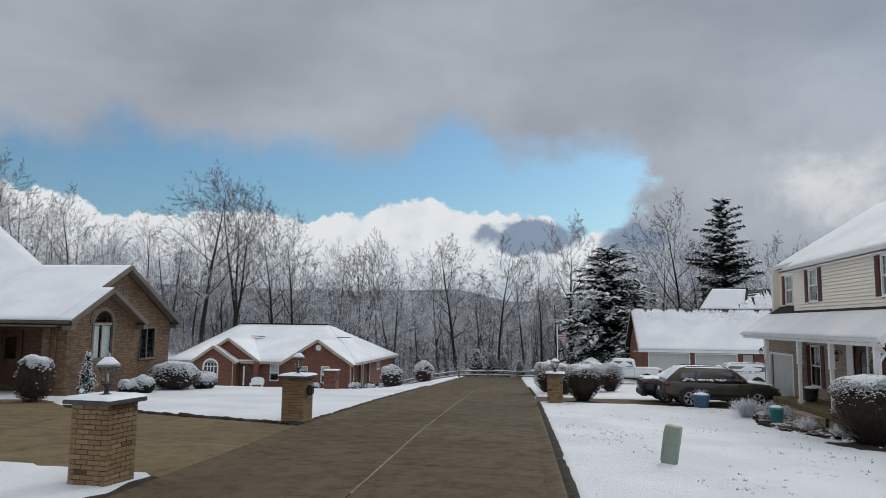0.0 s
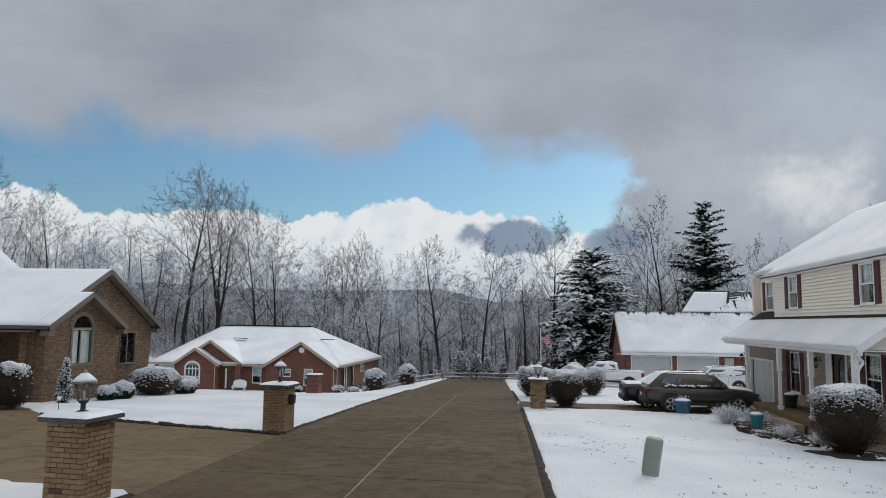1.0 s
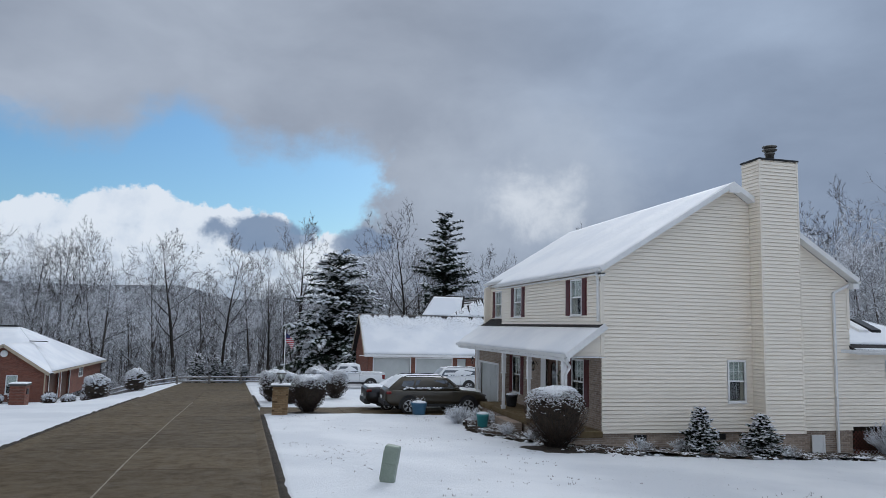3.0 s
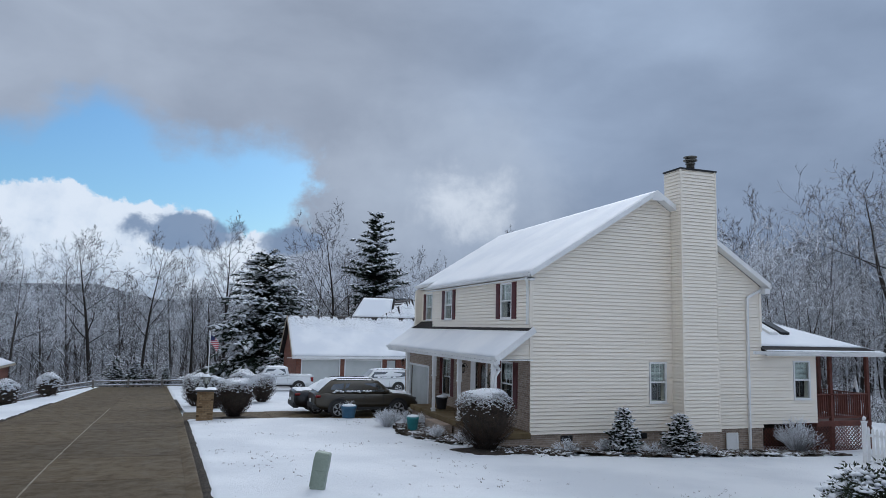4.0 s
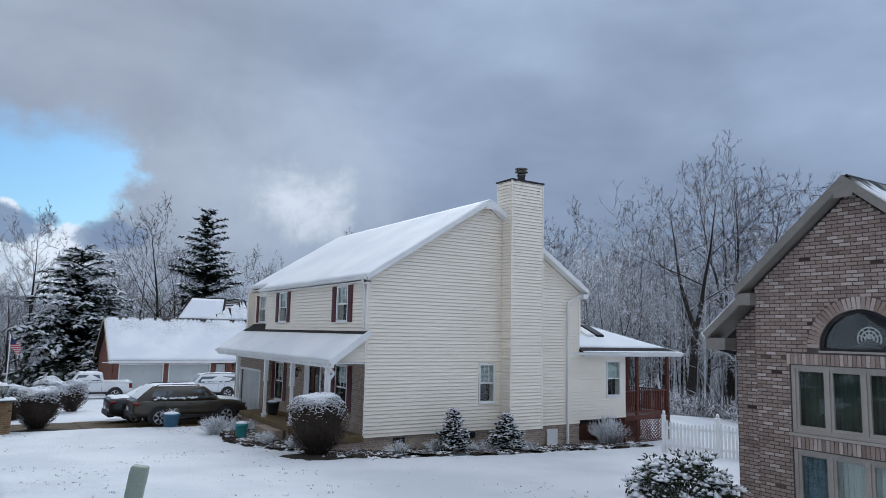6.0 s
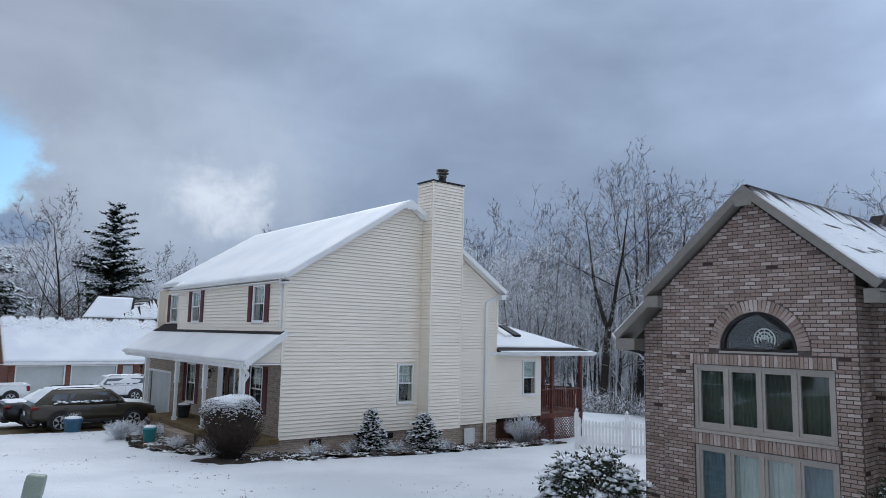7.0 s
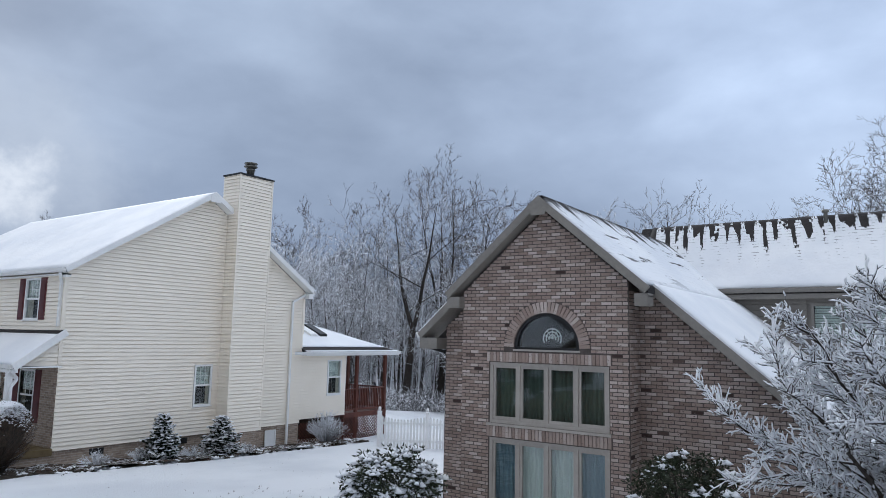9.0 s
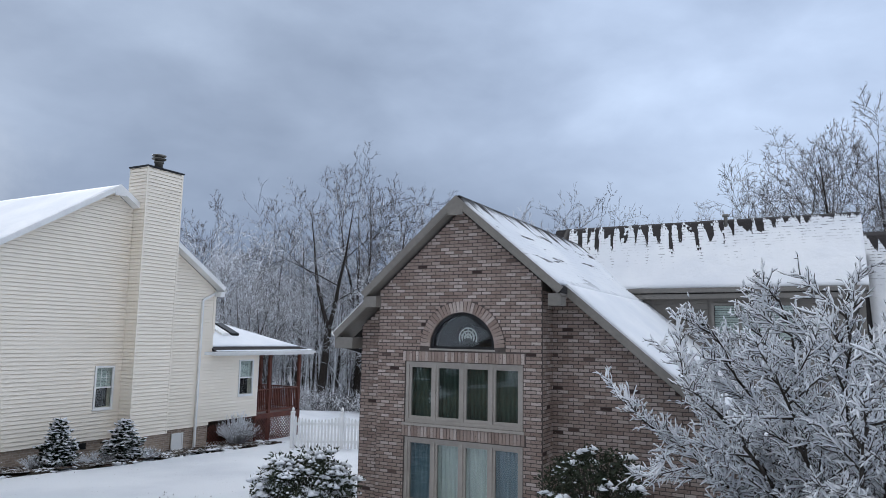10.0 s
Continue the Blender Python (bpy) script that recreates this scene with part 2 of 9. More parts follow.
MORTAR_TAN = material("tan_mortar", mottled((0.055, 0.042, 0.028), (0.085, 0.066, 0.045), 8, 0.4, 0.004), 0.9)


def piece_brick(tones, per_island):
    """Single bricks: each its own tone, some dark-faced."""
    def build(s, co):
        p = world_pos(s)
        r = s.n("NewGeometry").outputs["Random Per Island"] if per_island else s.n("ObjectInfo").outputs["Random"]
        col = s.ramp(r, [(0.0, tones[0]), (0.012, tones[0])] + [(0.02 + 0.98 * i / (len(tones) - 2), t) for i, t in enumerate(tones[1:])])
        b, c = s.noise(p, 26.0, 5, 0.7), s.noise(p, 110.0, 3)
        col = s.mix(s.math("MULTIPLY", s.smooth(b, 0.605, 0.64), 0.85), col, tones[0])
        col = s.mix(s.math("MULTIPLY", s.smooth(b, 0.42, 0.3), 0.35), col, tones[-1])
        return {"col": col, "bump": s.math("MULTIPLY_ADD", c, 0.5, b), "strength": 0.7, "dist": 0.006}
    return build


GREY_TONES = ((0.055, 0.036, 0.032), (0.25, 0.185, 0.155), (0.36, 0.285, 0.245), (0.29, 0.215, 0.182), (0.41, 0.335, 0.295), (0.52, 0.445, 0.405))
BRICK_GREY = material("grey_brown_brick", piece_brick(GREY_TONES, False), 0.88)
BRICK_GREY_REST = material("grey_brown_brickwork", piece_brick(GREY_TONES, True), 0.88)
TAN_TONES = ((0.085, 0.05, 0.024), (0.225, 0.145, 0.072), (0.265, 0.178, 0.092), (0.20, 0.122, 0.06), (0.30, 0.21, 0.115))
BRICK_PIER = material("tan_pier_brick", piece_brick(TAN_TONES, False), 0.85)
SIDING = material("cream_vinyl_siding", mottled((0.85, 0.78, 0.665), (0.89, 0.82, 0.71), 0.7, 0.08, 0.002, 40), 0.5)
SIDING_GREY = material("taupe_siding", mottled((0.19, 0.175, 0.155), (0.235, 0.215, 0.19), 0.7, 0.08, 0.002, 40), 0.55)
TRIM = material("white_trim", mottled((0.74, 0.74, 0.73), (0.83, 0.83, 0.82), 1.2, 0.08, 0.002), 0.45)
TAUPE = material("taupe_trim", mottled((0.20, 0.185, 0.165), (0.25, 0.23, 0.205), 1.2, 0.1, 0.002), 0.5)
CLAY = material("clay_frame", mottled((0.34, 0.31, 0.275), (0.41, 0.375, 0.335), 1.5, 0.08, 0.002), 0.45)
TAN_TRIM = material("tan_trim", mottled((0.115, 0.092, 0.074), (0.155, 0.127, 0.102), 1.2, 0.1, 0.002), 0.5)
CREAM_TRIM = material("cream_trim", mottled((0.36, 0.30, 0.22), (0.44, 0.37, 0.28), 1.2, 0.1, 0.002), 0.5)
MAROON = material("maroon_shutter", mottled((0.075, 0.012, 0.014), (0.11, 0.019, 0.02), 2, 0.1, 0.002), 0.5)
GDOOR = material("pale_garage_door", mottled((0.50, 0.52, 0.50), (0.57, 0.585, 0.57), 1.2, 0.08, 0.002), 0.5)
SHINGLE = material("dark_shingle", mottled((0.012, 0.010, 0.0105), (0.03, 0.026, 0.026), 9, 0.9, 0.015, 40), 0.9)
REDWOOD = material("red_brown_stained_wood", mottled((0.075, 0.022, 0.015), (0.13, 0.042, 0.028), 3, 0.3, 0.004, 30), 0.65)
BROWNWOOD = material("brown_wood_door", mottled((0.06, 0.028, 0.016), (0.11, 0.055, 0.032), 3, 0.3, 0.004, 30), 0.5)
GREYWOOD = material("weathered_rail_wood", mottled((0.14, 0.125, 0.11), (0.24, 0.22, 0.20), 4, 0.4, 0.006, 40), 0.85)
DARKMETAL = material("dark_metal", mottled((0.02, 0.02, 0.021), (0.05, 0.05, 0.052), 5, 0.15, 0.002), 0.4, 0.6)
LEADMETAL = material("grey_lantern_metal", mottled((0.14, 0.135, 0.12), (0.21, 0.20, 0.18), 6, 0.15, 0.002), 0.4, 0.5)
CAPSTONE = material("dark_capstone", mottled((0.05, 0.048, 0.045), (0.09, 0.085, 0.08), 6, 0.3, 0.004), 0.7)
TEAL = material("teal_glazed_pot", mottled((0.035, 0.19, 0.20), (0.055, 0.25, 0.26), 3, 0.1, 0.002), 0.3)
BLUEPOT = material("blue_glazed_pot", mottled((0.03, 0.09, 0.16), (0.05, 0.13, 0.21), 3, 0.1, 0.002), 0.3)
GREENBOX = material("grey_green_plastic", mottled((0.23, 0.275, 0.225), (0.29, 0.335, 0.28), 2.5, 0.15, 0.003), 0.55)
CURTAIN = material("pale_curtain", mottled((0.56, 0.60, 0.57), (0.70, 0.73, 0.70), 2, 0.1, 0.004), 0.9)
CURTAIN_DARK = material("green_curtain", mottled((0.05, 0.072, 0.060), (0.085, 0.115, 0.095), 2, 0.1, 0.004), 0.9)
BLIND_BLUE = material("blue_grey_blind", mottled((0.18, 0.25, 0.30), (0.235, 0.31, 0.36), 1.5, 0.1, 0.004), 0.85)
# near-black paint for shallow backings, in place of the shade of unlit rooms
ROOM_DARK = material("painted_room_dark", mottled((0.02, 0.019, 0.018), (0.04, 0.038, 0.036), 1.0, 0.05, 0.002), 0.9)
PICKET = material("white_vinyl_picket", mottled((0.74, 0.75, 0.76), (0.82, 0.82, 0.83), 1.4, 0.06, 0.002), 0.4)
STRIPE = material("striped_cloth", lambda s, co: s.mix(s.math("GREATER_THAN", s.math("FRACT", s.math("MULTIPLY", s.n("SeparateXYZ", ins={0: co}).outputs[0], 5.0)), 0.5), (0.05, 0.06, 0.08), (0.72, 0.72, 0.72)), 0.8)


def glass_material(name, tint, gloss_rough=0.02, least=0.045):
    m = bpy.data.materials.new(name)
    m.use_nodes = True
    s = Tree(m.node_tree)
    f = s.math("POWER", s.n("LayerWeight", ins={"Blend": 0.5}).outputs["Facing"], 5.0)
    g = s.n("BsdfGlossy", ins={"Roughness": gloss_rough, "Color": (0.95, 0.97, 1.0)})
    t = s.n("BsdfTransparent", ins={"Color": tint})
    mixed = s.n("MixShader", ins={0: s.math("MULTIPLY_ADD", f, 0.95, least, clamp=True)})
    s.put(mixed.inputs[1], t.outputs[0])
    s.put(mixed.inputs[2], g.outputs[0])
    s.t.links.new(mixed.outputs[0], s.n("OutputMaterial").inputs[0])
    return m


GLASS = glass_material("window_glass", (0.90, 0.93, 0.92))
CARGLASS = glass_material("tinted_car_glass", (0.13, 0.14, 0.14), 0.03, 0.14)
LAMPGLASS = glass_material("lantern_glass", (0.80, 0.80, 0.76), 0.1)


def paint(name, c, metal=0.0, rough=0.3):
    m = material(name, mottled(tuple(0.9 * v for v in c), c, 1.3, 0.03, 0.001), rough, metal)
    m.node_tree.nodes["Principled BSDF"].inputs["Coat Weight"].default_value = 0.5
    return m


RUBBER = material("tyre_rubber", mottled((0.012, 0.012, 0.012), (0.03, 0.028, 0.027), 6, 0.3, 0.004), 0.9)
PLASTIC = material("black_plastic", mottled((0.016, 0.016, 0.017), (0.03, 0.03, 0.031), 4, 0.2, 0.003), 0.6)
ALLOY = material("alloy_rim", mottled((0.42, 0.42, 0.43), (0.55, 0.55, 0.56), 4, 0.1, 0.002), 0.35, 0.3)
REDLENS = material("red_lens", mottled((0.13, 0.006, 0.006), (0.20, 0.01, 0.01), 5, 0.1, 0.002), 0.2)
CLEARLENS = material("clear_lens", mottled((0.45, 0.46, 0.47), (0.60, 0.61, 0.62), 5, 0.1, 0.002), 0.15)


def frost_build(bark1, bark2, amount, lo=0.0, hi=0.6):
    """Bark that carries snow on its upper sides, broken by noise."""
    def build(s, co):
        g = s.n("NewGeometry")
        p = g.outputs["Position"]
        up = s.n("SeparateXYZ", ins={0: g.outputs["Normal"]}).outputs[2]
        a, b = s.noise(p, 1.7, 4, 0.6), s.noise(p, 14.0, 3, 0.6)
        bark = s.mix(s.smooth(b, 0.35, 0.65), bark1, bark2)
        k = s.math("ADD", up, s.math("MULTIPLY_ADD", a, 1.6, -0.8 + amount))
        return {"col": s.mix(s.smooth(k, lo, hi), bark, (0.82, 0.84, 0.88)), "bump": b, "strength": 0.5, "dist": 0.02}
    return build


BARK = material("dark_bark", frost_build((0.020, 0.016, 0.013), (0.050, 0.041, 0.035), -0.45), 0.9)
FROSTBARK = material("snowy_bark", frost_build((0.04, 0.033, 0.029), (0.085, 0.073, 0.065), -0.08, -0.1, 0.8), 0.9)
TWIG = material("frosted_twigs", frost_build((0.08, 0.072, 0.07), (0.14, 0.127, 0.12), 0.62, -0.2, 1.0), 0.85)
TWIG_BARE = material("half_bare_twigs", frost_build((0.055, 0.046, 0.042), (0.10, 0.086, 0.078), -0.12, -0.1, 0.9), 0.85)
FARTWIG = material("far_frosted_woods", frost_build((0.055, 0.051, 0.052), (0.10, 0.094, 0.095), 0.12, -0.3, 1.0), 0.9)
LACETWIG = material("white_frosted_woods", frost_build((0.085, 0.082, 0.085), (0.15, 0.145, 0.148), 0.75, -0.3, 1.0), 0.9)
NEEDLE = material("dark_green_needles", frost_build((0.010, 0.020, 0.010), (0.022, 0.038, 0.018), -1.0, 0.1, 0.5), 0.75)
LEAF = material("evergreen_leaves", frost_build((0.014, 0.022, 0.010), (0.035, 0.045, 0.020), -1.05, 0.1, 0.5), 0.6)
BROWNLEAF = material("brown_hedge_twigs", frost_build((0.040, 0.024, 0.016), (0.085, 0.05, 0.034), -1.05, 0.1, 0.5), 0.8)
REDLEAF = material("dark_red_hedge_leaves", frost_build((0.022, 0.014, 0.010), (0.06, 0.03, 0.022), -1.05, 0.1, 0.5), 0.7)


def roof_snow(name, axis, top, low, seed, band, tongue, pitch=7.0, lo=0.46, hi=0.70, env=None, streaks=0.0, lines=0.75, fingers=0.0):
    """Snow that has melted back from the ridge in dark tongues, stepped by the shingle courses; axis runs along the ridge."""
    def build(s, co):
        p = world_pos(s)
        xyz = s.n("SeparateXYZ", ins={0: p}).outputs
        u, z = xyz[axis], xyz[2]
        d = s.math("DIVIDE", s.math("SUBTRACT", top, z), top - low)
        course = s.math("FLOOR", s.math("DIVIDE", z, 0.085))
        wob = s.noise(s.n("CombineXYZ", ins={0: s.math("MULTIPLY", u, 28.0), 1: s.math("MULTIPLY", course, 7.3)}).outputs[0], 1.0, 2)
        slant = s.math("ADD", u, s.math("MULTIPLY", d, 0.6))
        one = s.noise(s.n("CombineXYZ", ins={0: s.math("MULTIPLY", slant, pitch), 1: seed, 2: s.math("MULTIPLY", d, 1.2)}).outputs[0], 0.5, 2, 0.5)
        if fingers:
            sway = s.noise(s.n("CombineXYZ", ins={0: s.math("MULTIPLY", u, 1.3), 1: seed}).outputs[0], 1.0, 2)
            saw = s.math("FRACT", s.math("MULTIPLY_ADD", slant, fingers, s.math("MULTIPLY", sway, 4.0)))
            saw = s.math("MULTIPLY", s.math("ABSOLUTE", s.math("SUBTRACT", saw, 0.5)), 2.0)
            one = s.math("MULTIPLY", s.smooth(saw, 0.30, 0.85), s.smooth(s.noise(s.n("CombineXYZ", ins={0: s.math("MULTIPLY", u, 2.4), 1: seed + 3.0}).outputs[0], 1.0, 2), 0.25, 0.6))
        reach = s.math("MULTIPLY", one if fingers else s.smooth(one, lo, hi), tongue)
        if fingers:
            fray = s.noise(s.n("CombineXYZ", ins={0: s.math("MULTIPLY", slant, 11.0), 1: seed, 2: s.math("MULTIPLY", course, 0.9)}).outputs[0], 1.0, 3, 0.6)
            reach = s.math("MULTIPLY_ADD", s.math("SUBTRACT", fray, 0.5), 0.5, reach)
        if env:
            reach = s.math("MULTIPLY", reach, s.smooth(u, *env))
        edge = s.math("SUBTRACT", s.math("SUBTRACT", d, reach), s.math("MULTIPLY_ADD", wob, 0.13, band - 0.065))
        dark = s.smooth(edge, 0.02, -0.025)
        # the courses show through as broken lines where the snow lies thin
        line = s.math("LESS_THAN", s.math("FRACT", s.math("DIVIDE", z, 0.085)), 0.3)
        thin = s.math("MULTIPLY", s.smooth(edge, 0.42, 0.05), s.smooth(s.noise(p, 7.0, 3, 0.6), 0.48, 0.58))
        dark = s.math("MAXIMUM", dark, s.math("MULTIPLY", s.math("MULTIPLY", line, thin), lines))
        if streaks:
            run = s.n("CombineXYZ", ins={0: s.math("MULTIPLY", u, 0.55), 1: s.math("MULTIPLY", z, 4.2), 2: seed}).outputs[0]
            bare_ = s.math("MULTIPLY", s.smooth(s.noise(run, 1.0, 5, 0.7), 0.59, 0.605), s.smooth(s.noise(p, 0.8, 2), 0.40, 0.50))
            bare_ = s.math("MULTIPLY", bare_, s.smooth(d, streaks, streaks * 0.5))
            dark = s.math("MAXIMUM", dark, bare_)
        b = s.noise(p, 7.0, 5, 0.65)
        white = s.mix(s.smooth(s.noise(p, 0.5, 3), 0.35, 0.65), (0.74, 0.76, 0.80), (0.83, 0.84, 0.86))
        shingle = s.mix(s.noise(p, 30.0, 3), (0.007, 0.0055, 0.006), (0.028, 0.021, 0.020))
        return {"col": s.mix(dark, white, shingle), "bump": s.math("SUBTRACT", b, s.math("MULTIPLY", dark, 1.5)), "strength": 0.5, "dist": 0.03}
    return material(name, build, 0.7, spec=0.25)

# ---- building blocks ----
BASE = {}  # the place of each thing, by name


def thing(name, at, label, category, group="", turn=0.0, kind="", local=False):
    ob = new(name)
    ob.empty_display_size = 0.2
    ob.matrix_basis = pose(*at, 0, 0, turn)
    if not local:
        BASE[ob.name] = ob.matrix_basis.copy()
    return tagged(ob, label, category, group, kind)


def mesh_of(name, bm, mat):
    me = bpy.data.meshes.new(name)
    bm.to_mesh(me)
    bm.free()
    for m in mat if isinstance(mat, (tuple, list)) else (mat,):
        me.materials.append(m)
    return me


APART = {"fascia", "soffit", "corner_trim", "crawl_vent", "return", "panel", "bed_rail", "snow_patch", "glazing_bar", "mullion", "door_gap", "curtain_pair", "snow", "rail", "sash"}


def islands(bm):
    """The separate pieces of a mesh, each as a mesh of its own."""
    left, out = set(bm.verts), []
    while left:
        stack, got = [left.pop()], []
        while stack:
            v = stack.pop()
            got.append(v)
            for e in v.link_edges:
                o = e.other_vert(v)
                if o in left:
                    left.discard(o)
                    stack.append(o)
        one = bmesh.new()
        twin = {v: one.verts.new(v.co) for v in got}
        for f in {f for v in got for f in v.link_faces}:
            g_ = one.faces.new([twin[v] for v in f.verts])
            g_.smooth, g_.material_index = f.smooth, f.material_index
        out.append(one)
    bm.free()
    return out


def part(name, bm, mat, parent, label="", smooth=False):
    """One mesh under a thing or a part; its vertices are given in the world and brought into its thing's frame."""
    if name in APART:
        made = [part_one(name, one, mat, parent, label, smooth) for one in islands(bm)]
        return made[0]
    return part_one(name, bm, mat, parent, label, smooth)


def part_one(name, bm, mat, parent, label="", smooth=False):
    if smooth:
        for f in bm.faces:
            f.smooth = True
    top = parent
    while top.parent:
        top = top.parent
    if top.name in BASE:
        bm.transform(BASE[top.name].inverted())
    ob = new(name, mesh_of(name, bm, mat))
    ob.parent = parent
    return tagged(ob, label)


def solid(name, bm, mat, label, category, kind="", smooth=False, group=""):
    if smooth:
        for f in bm.faces:
            f.smooth = True
    return tagged(new(name, mesh_of(name, bm, mat)), label, category, group, kind)


def box(bm, x0, x1, y0, y1, z0, z1, m=None, bevel=0.0):
    vs = [bm.verts.new((x, y, z)) for x in (x0, x1) for y in (y0, y1) for z in (z0, z1)]
    fs = [bm.faces.new([vs[i] for i in q]) for q in ((0, 1, 3, 2), (4, 6, 7, 5), (0, 4, 5, 1), (2, 3, 7, 6), (0, 2, 6, 4), (1, 5, 7, 3))]
    if bevel:
        edges = {e for f in fs for e in f.edges}
        got = bmesh.ops.bevel(bm, geom=list(edges), offset=bevel, segments=1, affect="EDGES")
        vs = list({v for f in got["faces"] for v in f.verts} | {v for v in vs if v.is_valid})
    if m is not None:
        bmesh.ops.transform(bm, matrix=m, verts=vs)
    return bm


def B():
    return bmesh.new()


def tube(bm, pts, radii, sides=6, mat=0, cap=True):
    """A tapered tube along points."""
    rings = []
    n = len(pts)
    up = Vector((0.31, 0.17, 0.93))
    for i, p in enumerate(pts):
        d = (Vector(pts[min(i + 1, n - 1)]) - Vector(pts[max(i - 1, 0)]))
        if d.length < 1e-6:
            d = Vector((0, 0, 1))
        d.normalize()
        a = d.cross(up if abs(d.dot(up)) < 0.95 else Vector((1, 0, 0))).normalized()
        b = d.cross(a)
        rings.append([bm.verts.new(Vector(p) + radii[i] * (math.cos(k * math.tau / sides) * a + math.sin(k * math.tau / sides) * b)) for k in range(sides)])
    for r, q in zip(rings, rings[1:]):
        for k in range(sides):
            f = bm.faces.new((r[k], r[(k + 1) % sides], q[(k + 1) % sides], q[k]))
            f.material_index = mat
            f.smooth = True
    if cap:
        for r in (rings[0][::-1], rings[-1]):
            bm.faces.new(r).material_index = mat
    return bm


def lathe(bm, profile, at=(0, 0, 0), sides=16, mat=0):
    """A turned form from (radius, height) pairs."""
    rings = [[bm.verts.new((at[0] + r * math.cos(k * math.tau / sides), at[1] + r * math.sin(k * math.tau / sides), at[2] + z)) for k in range(sides)] for r, z in profile]
    for r, q in zip(rings, rings[1:]):
        for k in range(sides):
            f = bm.faces.new((r[k], r[(k + 1) % sides], q[(k + 1) % sides], q[k]))
            f.material_index, f.smooth = mat, True
    bm.faces.new(rings[0][::-1]).material_index = mat
    bm.faces.new(rings[-1]).material_index = mat
    return bm


def rect(u0, u1, v0, v1):
    return [(u0, v0), (u1, v0), (u1, v1), (u0, v1)]


def arch(u0, u1, v0, spring, rise=None, n=12):
    """An opening with a round head."""
    c, r = (u0 + u1) / 2, (u1 - u0) / 2
    rise = rise or r
    return [(u0, v0), (u1, v0)] + [(c + r * math.cos(a), spring + rise * math.sin(a)) for a in (math.pi * k / n for k in range(n + 1))]


# a wall's frame: (u, v, w) are along, up and outwards
def frame_x(x, sign=-1):
    """A wall that lies in x = const and faces -x (or +x): u is y, v is z."""
    return Matrix(((0, 0, sign, x), (1, 0, 0, 0), (0, 1, 0, 0), (0, 0, 0, 1)))


def frame_y(y, sign=-1):
    """A wall that lies in y = const and faces -y (or +y): u is x, v is z."""
    return Matrix(((1, 0, 0, 0), (0, 0, sign, y), (0, 1, 0, 0), (0, 0, 0, 1)))


def sheet(bm, loops, m, thick, w0=0.0):
    """A plate with holes: the loops in (u, v), its front at w0, its back thick behind it."""
    edges = []
    for loop in loops:
        vs = [bm.verts.new((u, v, 0)) for u, v in loop]
        edges += [bm.edges.new((p, q)) for p, q in zip(vs, vs[1:] + vs[:1])]
    got = bmesh.ops.triangle_fill(bm, use_beauty=True, use_dissolve=False, edges=edges)
    faces = [f for f in got["geom"] if isinstance(f, bmesh.types.BMFace)]
    front = {v for f in faces for v in f.verts}
    ex = bmesh.ops.extrude_face_region(bm, geom=faces)
    back = [v for v in ex["geom"] if isinstance(v, bmesh.types.BMVert)]
    for v in front:
        v.co.z = w0
    for v in back:
        v.co.z = w0 - thick
    bmesh.ops.transform(bm, matrix=m, verts=list(front) + back)
    bmesh.ops.recalc_face_normals(bm, faces=bm.faces[:])
    return bm


def spans(loops, v):
    """Where the level v lies inside the loops: pairs of u."""
    us = []
    for loop in loops:
        for (u0, v0), (u1, v1) in zip(loop, loop[1:] + loop[:1]):
            if (v0 <= v) != (v1 <= v):
                us.append(u0 + (u1 - u0) * (v - v0) / (v1 - v0))
    us.sort()
    return list(zip(us[::2], us[1::2]))


def clapboard(bm, loops, m, z0, z1, course=0.12, lap=0.027):
    """Courses of lapped siding, each leaning out at its foot."""
    n = int((z1 - z0) / course)
    for i in range(n + 1):
        lo, hi = z0 + i * course, min(z0 + (i + 1) * course, z1)
        if hi - lo < 0.02:
            continue
        low, high = spans(loops, lo + 0.004), spans(loops, hi - 0.004)
        if len(low) != len(high):
            low = high = spans(loops, (lo + hi) / 2)
        for (a0, a1), (b0, b1) in zip(low, high):
            rows = [((a0, lo, -0.018), (a1, lo, -0.018)), ((a0, lo, lap), (a1, lo, lap)), ((b0, hi - 0.014, 0.006), (b1, hi - 0.014, 0.006)), ((b0, hi - 0.014, -0.018), (b1, hi - 0.014, -0.018)), ((b0, hi, -0.018), (b1, hi, -0.018))]
            vs = [[bm.verts.new(m @ Vector(p)) for p in r] for r in rows]
            for p, q in zip(vs, vs[1:]):
                bm.faces.new((p[0], p[1], q[1], q[0]))
    return bm


def bricks_in(loops, z0, z1, length=0.203, course=0.0677, joint=0.015):
    """Running bond inside the loops: (u0, u1, v0, v1) for each brick."""
    out = []
    for i in range(int((z1 - z0) / course)):
        lo = z0 + i * course
        for a, b in spans(loops, lo + course / 2):
            k = math.floor(a / length) - 1
            while True:
                u0 = (k + (0.5 if i % 2 else 0.0)) * length
                k += 1
                if u0 > b:
                    break
                c, d = max(u0, a) + joint / 2, min(u0 + length, b) - joint / 2
                if d - c > 0.03 and inside(loops[0], (c + d) / 2, lo + course / 2):
                    out.append((c, d, lo + joint / 2, lo + course - joint / 2))
    return out


